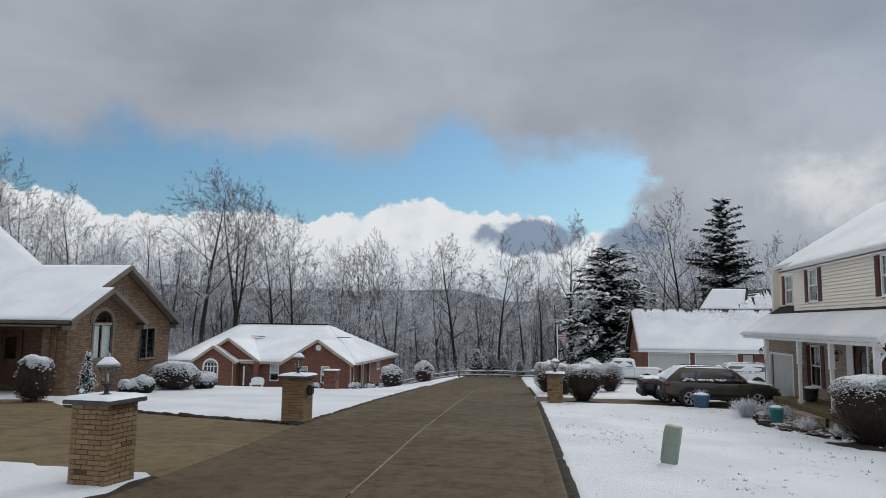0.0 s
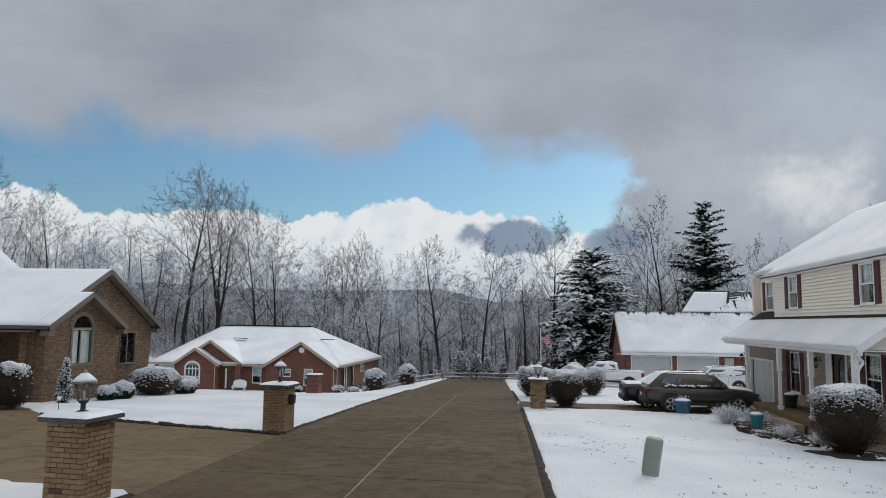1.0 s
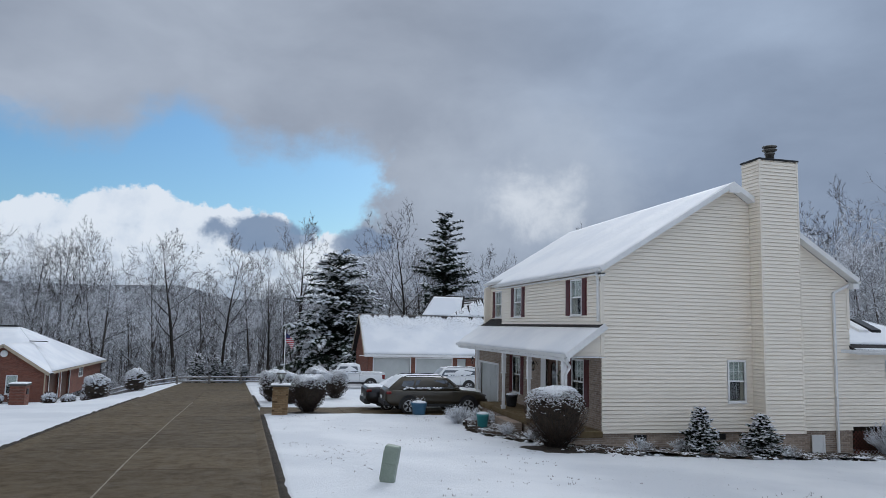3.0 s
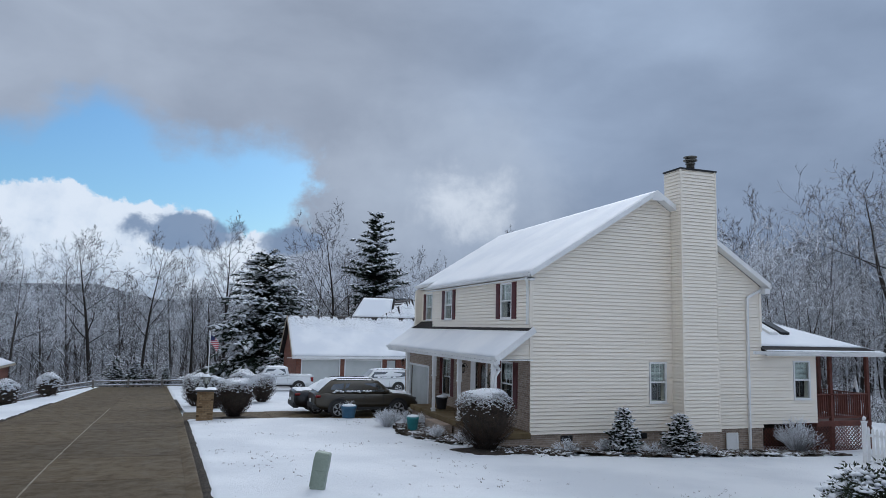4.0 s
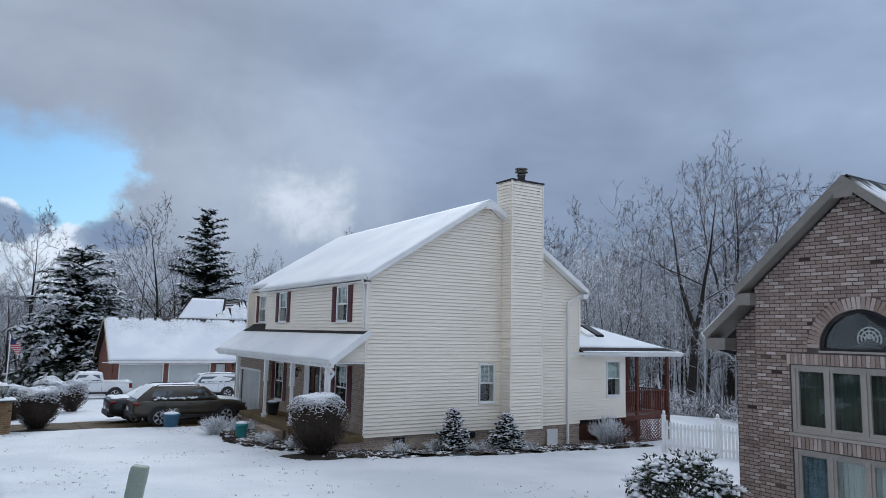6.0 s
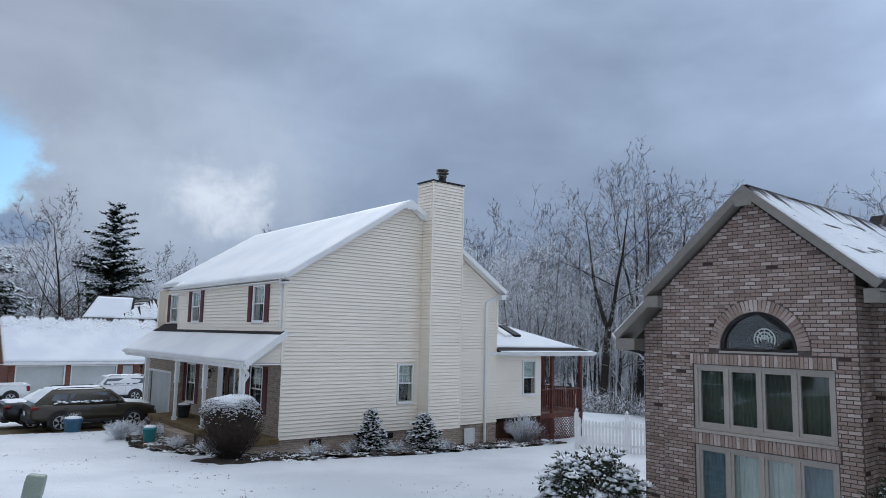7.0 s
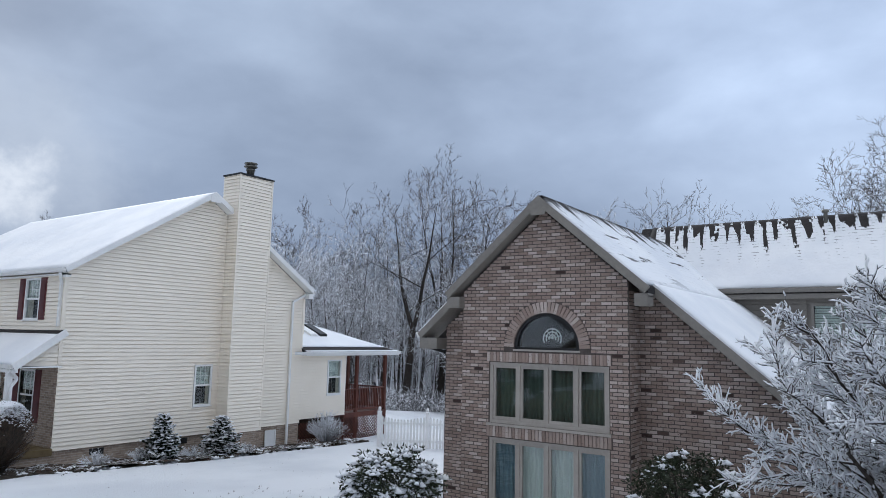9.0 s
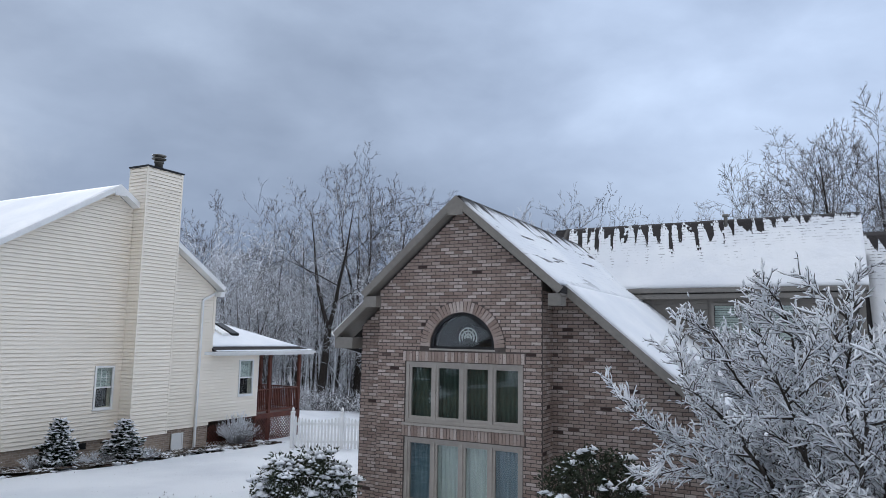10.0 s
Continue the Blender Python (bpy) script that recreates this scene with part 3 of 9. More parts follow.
def brick_mesh(bm, u0, u1, v0, v1, m, proud=0.010, deep=0.012, ch=0.003):
    """One brick with eased edges, its back in the mortar."""
    f = [(u0 + ch, v0 + ch, proud), (u1 - ch, v0 + ch, proud), (u1 - ch, v1 - ch, proud), (u0 + ch, v1 - ch, proud)]
    b = [(u0, v0, proud - ch), (u1, v0, proud - ch), (u1, v1, proud - ch), (u0, v1, proud - ch)]
    c = [(u0, v0, -deep), (u1, v0, -deep), (u1, v1, -deep), (u0, v1, -deep)]
    r = [[bm.verts.new(m @ Vector(p)) for p in q] for q in (f, b, c)]
    bm.faces.new(r[0])
    for p, q in zip(r, r[1:]):
        for k in range(4):
            bm.faces.new((p[k], q[k], q[(k + 1) % 4], p[(k + 1) % 4]))
    return bm


def slope_snow(bm, o, eu, ev, nu, nv, depth, mask=None, mat=0, notch=None):
    """Snow on a roof plane from corner o along eu (eave) and ev (up the slope): a soft, uneven blanket; mask(u, v) in 0..1 thins it."""
    o, eu, ev = Vector(o), Vector(eu), Vector(ev)
    nrm = eu.cross(ev).normalized()
    if nrm.z < 0:
        nrm = -nrm
    grid = []
    for j in range(nv + 1):
        row = []
        for i in range(nu + 1):
            u, v = i / nu, j / nv
            if notch and u > notch[0]:
                v = notch[1] + v * (1 - notch[1])
            p = o + u * eu + v * ev
            k = 1.0 if mask is None else mask(u, v)
            d = depth * k * (0.8 + 0.35 * noise.noise(p * 1.3)) + 0.012 * noise.noise(p * 5.0) * k - 0.012 * (1 - k)
            if i in (0, nu) or j in (0, nv):
                d = min(d, 0.35 * depth)
            row.append(bm.verts.new(p + d * nrm))
        grid.append(row)
    for j in range(nv):
        for i in range(nu):
            f = bm.faces.new((grid[j][i], grid[j][i + 1], grid[j + 1][i + 1], grid[j + 1][i]))
            f.smooth, f.material_index = True, mat
    rim = [grid[0][i] for i in range(nu + 1)] + [grid[j][nu] for j in range(1, nv + 1)] + [grid[nv][i] for i in range(nu - 1, -1, -1)] + [grid[j][0] for j in range(nv - 1, 0, -1)]
    foot = [bm.verts.new(v.co - 0.05 * nrm) for v in rim]
    for k in range(len(rim)):
        f = bm.faces.new((rim[k - 1], rim[k], foot[k], foot[k - 1]))
        f.material_index = mat
    bmesh.ops.recalc_face_normals(bm, faces=bm.faces[:])
    return bm


def slab(bm, corners, thick):
    """A plate under four corners, thick metres deep, straight down."""
    t = [bm.verts.new(c) for c in corners]
    b = [bm.verts.new((c[0], c[1], c[2] - thick)) for c in corners]
    n = len(t)
    bm.faces.new(t)
    bm.faces.new(b[::-1])
    for k in range(n):
        bm.faces.new((t[k], b[k], b[(k + 1) % n], t[(k + 1) % n]))
    bmesh.ops.recalc_face_normals(bm, faces=bm.faces[:])
    return bm


def bar(bm, p, q, w, h):
    """A straight bar of width w and height h between two points."""
    p, q = Vector(p), Vector(q)
    d = (q - p)
    s = d.cross(Vector((0, 0, 1)))
    s = s.normalized() if s.length > 1e-4 else Vector((1, 0, 0))
    u = s.cross(d).normalized()
    v = [bm.verts.new(c + sx * s * w / 2 + sz * u * h / 2) for c in (p, q) for sx, sz in ((-1, -1), (1, -1), (1, 1), (-1, 1))]
    for f in ((0, 1, 2, 3), (7, 6, 5, 4), (0, 4, 5, 1), (1, 5, 6, 2), (2, 6, 7, 3), (3, 7, 4, 0)):
        bm.faces.new([v[i] for i in f])
    bmesh.ops.recalc_face_normals(bm, faces=bm.faces[:])
    return bm


# ---- the lie of the land ----
def step(a, b, x):
    t = min(1.0, max(0.0, (x - a) / (b - a)))
    return t * t * (3 - 2 * t)


def along(y):
    """The road's level: gently down, then steeper, then into the wooded valley and up the far hills."""
    z = 0.5 - 0.033 * y if y < 15 else 0.005 - 0.05 * (y - 15)
    if y > 66:
        z = 0.005 - 0.05 * 51 - 0.12 * (y - 66) * (1 - 0.5 * step(66, 160, y))
    return z


def lie(x, y):
    z = along(max(-60.0, min(y, 130.0)))
    if x > -1:
        z -= 0.045 * (min(x, 22.0) + 1) * (1 - step(20, 27, y)) * 0.92
        z -= 0.09 * max(0.0, min(x, 75.0) - 25.0)
    if x < -32:
        z += 0.30 * (min(-x, 85.0) - 32.0) * step(30, 75, y)
    z -= 1.0 * step(-9, -15, x) * step(35, 49, y) * (1 - step(90, 130, y)) + 0.25 * step(-7.5, -12, x) * step(30, 42, y) * (1 - step(90, 130, y))
    far = max(0.0, math.hypot(x * 0.9, y) - 150.0)
    ang = math.degrees(math.atan2(x, y))
    z += min(far, 500.0) * (0.056 + 0.014 * math.sin(math.radians(ang * 3.1 + 40)) + 0.010 * math.sin(math.radians(ang * 7.3)))
    return z


def road_l(y):
    return -6.05 - 0.052 * (y - 7) if y < 26 else -7.04 - 0.03 * (y - 26)


def road_r(y):
    return -0.1 - 0.036 * (y - 7) if y < 30 else -0.93 - 0.052 * (y - 30)


def inside(poly, x, y):
    c = False
    for (x0, y0), (x1, y1) in zip(poly, poly[1:] + poly[:1]):
        if (y0 > y) != (y1 > y) and x < x0 + (x1 - x0) * (y - y0) / (y1 - y0):
            c = not c
    return c


DRIVE_L = [(-5.9, 8.0), (-6.35, 15.1), (-7.2, 15.35), (-12.0, 17.0), (-15.2, 18.1), (-17.5, 20.5), (-19.0, 21.0), (-26.0, 16.0), (-26.0, 9.5), (-9.1, 8.45)]
DRIVE_R = [(-0.9, 27.2), (3.0, 27.0), (6.6, 26.0), (9.25, 26.0), (9.25, 31.4), (3.0, 31.6), (-1.0, 32.4)]
DRIVE_G = [(-1.9, 43.0), (13.0, 46.5), (30.0, 47.0), (30.0, 58.0), (7.0, 58.0), (6.0, 50.0), (-2.1, 48.5)]
BED_H = [(7.6, 18.9), (7.7, 17.2), (9.6, 16.45), (11.2, 16.6), (13.0, 16.25), (15.6, 16.5), (17.5, 16.55), (21.8, 17.0), (21.8, 18.4), (9.6, 18.4), (8.2, 20.0), (8.1, 24.0), (6.7, 24.3), (6.3, 22.0)]
POLYS = (DRIVE_L, DRIVE_R)


def bare(x, y):
    """How far a spot is clear of snow."""
    return any(inside(p, x, y) for p in POLYS)


def build_ground():
    def series(*runs):
        out = []
        for a, b, s in runs:
            n = max(1, round((b - a) / s))
            out += [a + (b - a) * k / n for k in range(n)]
        return out + [runs[-1][1]]
    ys = series((-40, 4, 2.0), (4, 20, 0.14), (20, 26, 0.35), (26, 33, 0.16), (33, 66, 1.0), (66, 160, 4), (160, 420, 20), (420, 1600, 120))
    ys = [-1600, -600, -200, -90] + ys
    left = series((0, 0.3, 0.06), (0.3, 12, 0.14), (12, 30, 0.6), (30, 90, 4), (90, 400, 25), (400, 1600, 150))
    right = series((0, 0.3, 0.06), (0.3, 10.5, 0.16), (10.5, 26, 0.4), (26, 90, 4), (90, 400, 25), (400, 1600, 150))
    bm = B()
    rows = []
    for y in ys:
        yy = max(-40.0, min(y, 90.0))
        xl, xr = road_l(yy), road_r(yy)
        cols = [(xl - o, o) for o in left[::-1]] + [(xl + (xr - xl) * k / 3, -1) for k in (1, 2)] + [(xr + o, o) for o in right]
        row = []
        for x, o in cols:
            z = lie(x, y)
            if o < 0 or y > 1e9:
                z -= 0.10
            else:
                rise = step(0.0, 0.22, o) * 0.075 - 0.02
                z += rise + 0.02 * noise.noise(Vector((x * 0.5, y * 0.5, 0))) + 0.012 * noise.noise(Vector((x * 2.2, y * 2.2, 3)))
                if bare(x, y):
                    z = lie(x, y) - 0.07
                if 1.5 < x < 23 and 16 < y < 25 and inside(BED_H, x, y):
                    z = lie(x, y) + 0.02 + 0.07 * noise.noise(Vector((x * 1.9, y * 1.9, 9)))
            row.append(bm.verts.new((x, y, z)))
        rows.append(row)
    for r, q in zip(rows, rows[1:]):
        for k in range(len(r) - 1):
            bm.faces.new((r[k], r[k + 1], q[k + 1], q[k])).smooth = True
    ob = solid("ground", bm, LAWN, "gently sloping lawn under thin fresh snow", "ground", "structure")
    return ob


def draped(bm, poly, lift, thick, grow=0.0):
    """A slab over a polygon of the plan that follows the ground."""
    n = len(poly)
    t = [bm.verts.new((x, y, lie(x, y) + lift)) for x, y in poly]
    b = [bm.verts.new((x, y, lie(x, y) + lift - thick)) for x, y in poly]
    bm.faces.new(t)
    bm.faces.new(b[::-1])
    for k in range(n):
        bm.faces.new((t[k], b[k], b[(k + 1) % n], t[(k + 1) % n]))
    bmesh.ops.recalc_face_normals(bm, faces=bm.faces[:])
    return bm

# ---- ground, road, drives ----
build_ground()


def slabs(name, label, pieces, mat, lift, gap=0.013):
    """A paved surface of single concrete slabs with open joints; pieces: four corners each."""
    top = tagged(new(name), label, "road" if name == "road" else "driveway", "", "structure")
    for q in pieces:
        cx, cy = sum(p[0] for p in q) / 4, sum(p[1] for p in q) / 4
        bm = B()
        n = 6
        grid = []
        for j in range(n + 1):
            row = []
            for i in range(n + 1):
                u, v = i / n, j / n
                x = (q[0][0] * (1 - u) + q[1][0] * u) * (1 - v) + (q[3][0] * (1 - u) + q[2][0] * u) * v
                y = (q[0][1] * (1 - u) + q[1][1] * u) * (1 - v) + (q[3][1] * (1 - u) + q[2][1] * u) * v
                r = math.hypot(x - cx, y - cy)
                x, y = x + (cx - x) / max(r, 1e-3) * gap, y + (cy - y) / max(r, 1e-3) * gap
                row.append(bm.verts.new((x, y, lie(x, y) + lift)))
            grid.append(row)
        for j in range(n):
            for i in range(n):
                bm.faces.new((grid[j][i], grid[j][i + 1], grid[j + 1][i + 1], grid[j + 1][i]))
        rim = grid[0][:] + [grid[j][n] for j in range(1, n + 1)] + grid[n][n - 1::-1] + [grid[j][0] for j in range(n - 1, 0, -1)]
        foot = [bm.verts.new((v.co.x, v.co.y, v.co.z - 0.1)) for v in rim]
        for k in range(len(rim)):
            bm.faces.new((rim[k - 1], foot[k - 1], foot[k], rim[k]))
        bmesh.ops.recalc_face_normals(bm, faces=bm.faces[:])
        part("slab", bm, mat, top)
    # the dark dirt down in the joints
    bm = B()
    for q in pieces:
        grid = [[bm.verts.new((x, y, lie(x, y) + lift - 0.014)) for x, y in ((q[0][0] + (q[1][0] - q[0][0]) * u + (q[3][0] - q[0][0]) * v + (q[2][0] - q[1][0] - q[3][0] + q[0][0]) * u * v,
                  q[0][1] + (q[1][1] - q[0][1]) * u + (q[3][1] - q[0][1]) * v + (q[2][1] - q[1][1] - q[3][1] + q[0][1]) * u * v) for u in (0, 0.2, 0.4, 0.6, 0.8, 1))] for v in (0, 0.2, 0.4, 0.6, 0.8, 1)]
        for r, t in zip(grid, grid[1:]):
            for k in range(5):
                bm.faces.new((r[k], r[k + 1], t[k + 1], t[k]))
    tagged(part("joint_dirt", bm, SOIL_AND_SHADE, top), kind="stuff")
    return top


JOINTS = [-30, -20, -10] + [-3.3 + 3.35 * k for k in range(16)] + [52.0, 58.0, 64.0, 70.0]
pieces = []
for y0, y1 in zip(JOINTS, JOINTS[1:]):
    for a0, a1 in ((0.06, 0.5), (0.5, 0.955)):
        q = [(road_l(y) + (road_r(y) - road_l(y)) * f, y) for y, f in ((y0, a0), (y0, a1), (y1, a1), (y1, a0))]
        pieces.append(q)
lane = slabs("road", "worn wet brown concrete lane with a centre joint", pieces, ROAD, -0.005)
bm = B()
prev = None
y = 7.6
while y < 36:
    x = road_l(y) + (road_r(y) - road_l(y)) * 0.5
    half = 0.017 + 0.016 * noise.noise(Vector((y * 2.1, 3, 0))) if y > 9 else 0.014
    off = 0.012 * noise.noise(Vector((y * 1.3, 8, 0)))
    now = [bm.verts.new((x + off + s * max(half, 0.007), y, lie(x, y) - 0.001)) for s in (-1, 1)]
    if prev:
        bm.faces.new((prev[0], prev[1], now[1], now[0]))
    prev, y = now, y + 0.16
part("joint_seal", bm, SEALANT, lane, "pale sealant along the centre joint")


def kerb(edge, side):
    """A low rolled kerb along one edge of the road."""
    bm = B()
    prof = [(0.42, -0.02), (0.30, -0.012), (0.16, 0.02), (0.06, 0.035), (0.0, 0.03), (-0.02, -0.1)]
    rows = []
    y = -30.0
    while y <= 70:
        x = edge(y)
        rows.append([bm.verts.new((x + side * o, y, lie(x, y) + h)) for o, h in prof])
        y += 0.5
    for r, q in zip(rows, rows[1:]):
        for k in range(len(r) - 1):
            bm.faces.new((r[k], r[k + 1], q[k + 1], q[k])).smooth = True
    bmesh.ops.recalc_face_normals(bm, faces=bm.faces[:])
    return solid("kerb", bm, ROAD, "low rolled concrete kerb, stained dark", "kerb", "structure")


kerb(road_l, 1)
kerb(road_r, -1)


def edging(edge, side, y0, y1):
    """The strip of bare soil between snow and kerb."""
    bm = B()
    rows = []
    y = y0
    while y <= y1:
        x, j = edge(y), 0.035 * noise.noise(Vector((y * 1.7, 4, side)))
        rows.append([bm.verts.new((x + side * o, y, lie(x, y) + h)) for o, h in ((-0.015, 0.03), (0.05, 0.055 + j), (0.11 + j, 0.06 + j), (0.17 + j, 0.02))])
        y += 0.12
    for r, q in zip(rows, rows[1:]):
        for k in range(3):
            bm.faces.new((r[k], r[k + 1], q[k + 1], q[k]))
    bmesh.ops.recalc_face_normals(bm, faces=bm.faces[:])
    return solid("soil_edge", bm, SOIL_AND_SHADE, "dark bare soil showing along the snow's edge", "soil", "structure")


edging(road_r, 1, -10, 26.9)
edging(road_r, 1, 32.4, 42)
edging(road_l, -1, -10, 7.9)
edging(road_l, -1, 15.3, 40)



def verge(a, b, n, flip):
    """Dark grass and soil showing where the snow stops beside paving."""
    bm = B()
    a, b = Vector((*a, 0)), Vector((*b, 0))
    side = (b - a).normalized().cross(Vector((0, 0, 1))) * flip
    rows = []
    for k in range(n + 1):
        c = a.lerp(b, k / n)
        j = 0.05 * noise.noise(c * 2.3) + 0.03 * noise.noise(c * 9.0)
        row = []
        for o, h in ((-0.02, 0.0), (0.01, 0.045 + j * 0.5), (0.07 + j, 0.075 + j), (0.13 + j, 0.03)):
            q = c + side * o
            row.append(bm.verts.new((q.x, q.y, lie(q.x, q.y) + h)))
        rows.append(row)
    for r, q in zip(rows, rows[1:]):
        for k in range(3):
            bm.faces.new((r[k], r[k + 1], q[k + 1], q[k]))
    bmesh.ops.recalc_face_normals(bm, faces=bm.faces[:])
    return solid("soil_edge", bm, SOIL_AND_SHADE, "dark turf showing along the snow's edge", "soil", "structure")


verge((-6.4, 15.12), (-12.0, 17.0), 70, -1)
verge((-12.0, 17.0), (-15.2, 18.1), 40, -1)
near, far = [(-5.95, 8.0), (-9.95, 8.5), (-11.6, 8.7), (-18.0, 9.2), (-26.0, 9.5)], [(-6.3, 15.1), (-10.15, 16.4), (-13.6, 17.5), (-18.2, 20.9), (-26.0, 16.0)]
pieces = []
for k in range(4):
    for a0, a1 in ((0, 0.485), (0.485, 1.0)):
        mixp = lambda p, q, f: (p[0] + (q[0] - p[0]) * f, p[1] + (q[1] - p[1]) * f)
        pieces.append([mixp(near[k], far[k], a0), mixp(near[k + 1], far[k + 1], a0), mixp(near[k + 1], far[k + 1], a1), mixp(near[k], far[k], a1)])
slabs("driveway", "broad brown concrete driveway in large slabs", pieces, DRIVE, 0.0)
pieces = [[(a, 27.15), (b, 27.1), (b, 31.5), (a, 31.9)] for a, b in ((-0.9, 2.6), (2.6, 6.0), (6.0, 9.2))] + [[(6.0, 26.1), (9.2, 26.1), (9.2, 27.1), (6.0, 27.1)]]
slabs("driveway", "wet concrete driveway beside the lawn", pieces, ROAD, 0.0)

# ---- the cream two-storey house ----
HX, HY, HZ = 9.62, 18.45, -0.14  # front corner, foot of the siding
HB, HE = 31.3, 5.0             # far end, eave level
HR, HRX = 7.96, 14.32           # ridge level and place
HBX = 19.0                      # rear wall
house = thing("house", (14.3, 25.0, -0.9), "two-storey cream vinyl-sided house with porch, maroon shutters and snowy roof", "house")


def window(parent, m, u0, u1, v0, v1, frame_mat, depth=0.07, fw=0.06, cols=1, rows=2, muntin=True, blind=None, drop=0.45, name="window", head=None, room=0.5):
    """A sash window set in its opening: frame, sill, panes, blind and a dark-painted box standing in for the dim room
    behind.
    """
    win = part(name, sheet(B(), [rect(u0 - fw, u1 + fw, v0 - fw, v1 + fw), rect(u0, u1, v0, v1)], m, depth + 0.03, 0.03), frame_mat, parent)
    bm = B()
    for i in range(1, rows):
        v = v0 + (v1 - v0) * i / rows
        sheet(bm, [rect(u0, u1, v - 0.025, v + 0.025)], m, 0.04, -0.01)
    for i in range(1, cols):
        u = u0 + (u1 - u0) * i / cols
        sheet(bm, [rect(u - 0.03, u + 0.03, v0, v1)], m, 0.045, -0.006)
    if muntin:
        for i in range(1, 3 * cols):
            u = u0 + (u1 - u0) * i / (3 * cols)
            if i % 3 or cols == 1:
                sheet(bm, [rect(u - 0.006, u + 0.006, v0 + (v1 - v0) / 2, v1)], m, 0.016, -0.02)
        for f in (0.75,):
            v = v0 + (v1 - v0) * f
            sheet(bm, [rect(u0, u1, v - 0.006, v + 0.006)], m, 0.016, -0.021)
    if len(bm.verts):
        part("sash", bm, frame_mat, win)
    else:
        bm.free()
    part("sill", box(B(), u0 - fw - 0.03, u1 + fw + 0.03, v0 - fw - 0.03, v0 - fw, -0.02, 0.06, m), frame_mat, win)
    for i in range(rows):
        a, b = v0 + (v1 - v0) * i / rows, v0 + (v1 - v0) * (i + 1) / rows
        pane = part("pane", sheet(B(), [rect(u0, u1, a, b)], m, 0.006, -0.03), GLASS, win)
        pane.visible_shadow = False
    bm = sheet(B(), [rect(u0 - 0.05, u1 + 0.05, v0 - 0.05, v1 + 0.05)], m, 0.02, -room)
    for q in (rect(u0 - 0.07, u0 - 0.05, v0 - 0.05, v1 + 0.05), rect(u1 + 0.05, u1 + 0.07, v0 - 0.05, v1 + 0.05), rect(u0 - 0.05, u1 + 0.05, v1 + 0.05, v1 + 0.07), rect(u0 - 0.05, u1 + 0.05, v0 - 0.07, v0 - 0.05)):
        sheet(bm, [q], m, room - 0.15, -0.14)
    part("recess", bm, ROOM_DARK, win)
    if blind:
        bm = B()
        n = 14
        top = v1
        low = v1 - (v1 - v0) * drop
        for i in range(n):
            v = low + (top - low) * i / n
            sheet(bm, [rect(u0 + 0.01, u1 - 0.01, v, v + (top - low) / n * 0.82)], m, 0.004, -0.075)
        part("blind", bm, blind, win)
    return win


def shutter(parent, m, u0, u1, v0, v1):
    """A louvred shutter."""
    sh = part("shutter", sheet(B(), [rect(u0, u1, v0, v1)], m, 0.035, 0.035), MAROON, parent)
    bm = B()
    v = v0 + 0.07
    while v < v1 - 0.08:
        q = [m @ Vector(p) for p in ((u0 + 0.05, v, 0.052), (u1 - 0.05, v, 0.052), (u1 - 0.05, v + 0.045, 0.036), (u0 + 0.05, v + 0.045, 0.036))]
        bm.faces.new([bm.verts.new(p) for p in q])
        v += 0.045
    part("louvre", bm, MAROON, sh)
    return sh


GABLE = [(HX, HZ), (HBX, HZ), (HBX, HE - 0.03), (HRX, HR - 0.03), (HX, HE - 0.03)]
W_G = rect(14.2, 14.78, 0.86, 2.12)
mS = frame_y(HY)
part("wall", sheet(B(), [GABLE, W_G], mS, 0.2, -0.03), SIDING, house)
part("siding", clapboard(B(), [GABLE, rect(14.12, 14.86, 0.78, 2.20)], mS, HZ, HR - 0.04), SIDING, house, "cream lapped vinyl siding")
bm = B()
box(bm, HX - 0.035, HX + 0.07, HY - 0.035, HY + 0.02, HZ + 2.42, HE - 0.08)
box(bm, HBX - 0.08, HBX + 0.03, HY - 0.035, HY + 0.02, 3.3, HE - 0.08)
part("corner_trim", bm, SIDING, house)
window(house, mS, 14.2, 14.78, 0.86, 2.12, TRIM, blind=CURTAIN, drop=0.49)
part("foundation", box(B(), HX + 0.02, HBX, HY + 0.03, HB - 0.05, -1.3, HZ), BRICK_PORCH, house, "buff brick foundation course")
bm = B()
for u in (10.75, 13.6, 14.9):
    box(bm, u, u + 0.42, HY - 0.01, HY + 0.05, -0.38, -0.2)
part("crawl_vent", bm, DARKMETAL, house)
part("hatch", sheet(box(B(), 17.34, 17.78, HY - 0.03, HY + 0.04, -0.92, -0.32), [rect(17.30, 17.82, -0.96, -0.28), rect(17.36, 17.76, -0.90, -0.34)], mS, 0.03, 0.05), TRIM, house, "white access hatch")

# front wall above the porch, with the shallow recess at its far end
mF = frame_x(HX)
JOG = 28.4
FRONT = rect(HY, JOG, 3.0, HE - 0.02)
U1, U2 = rect(19.92, 20.74, 3.6, 4.74), rect(25.86, 26.68, 3.6, 4.74)
part("wall", sheet(B(), [FRONT, U1, U2], mF, 0.2, -0.03), SIDING, house)
part("siding", clapboard(B(), [FRONT, rect(19.84, 20.82, 3.52, 4.82), rect(25.78, 26.76, 3.52, 4.82)], mF, 3.0, HE - 0.02), SIDING, house, "cream lapped vinyl siding")
for u in (19.92, 25.86):
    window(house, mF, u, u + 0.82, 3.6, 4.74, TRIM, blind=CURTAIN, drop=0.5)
    shutter(house, mF, u - 0.44, u - 0.08, 3.54, 4.8)
    shutter(house, mF, u + 0.90, u + 1.26, 3.54, 4.8)
mJ = frame_x(HX + 0.32)
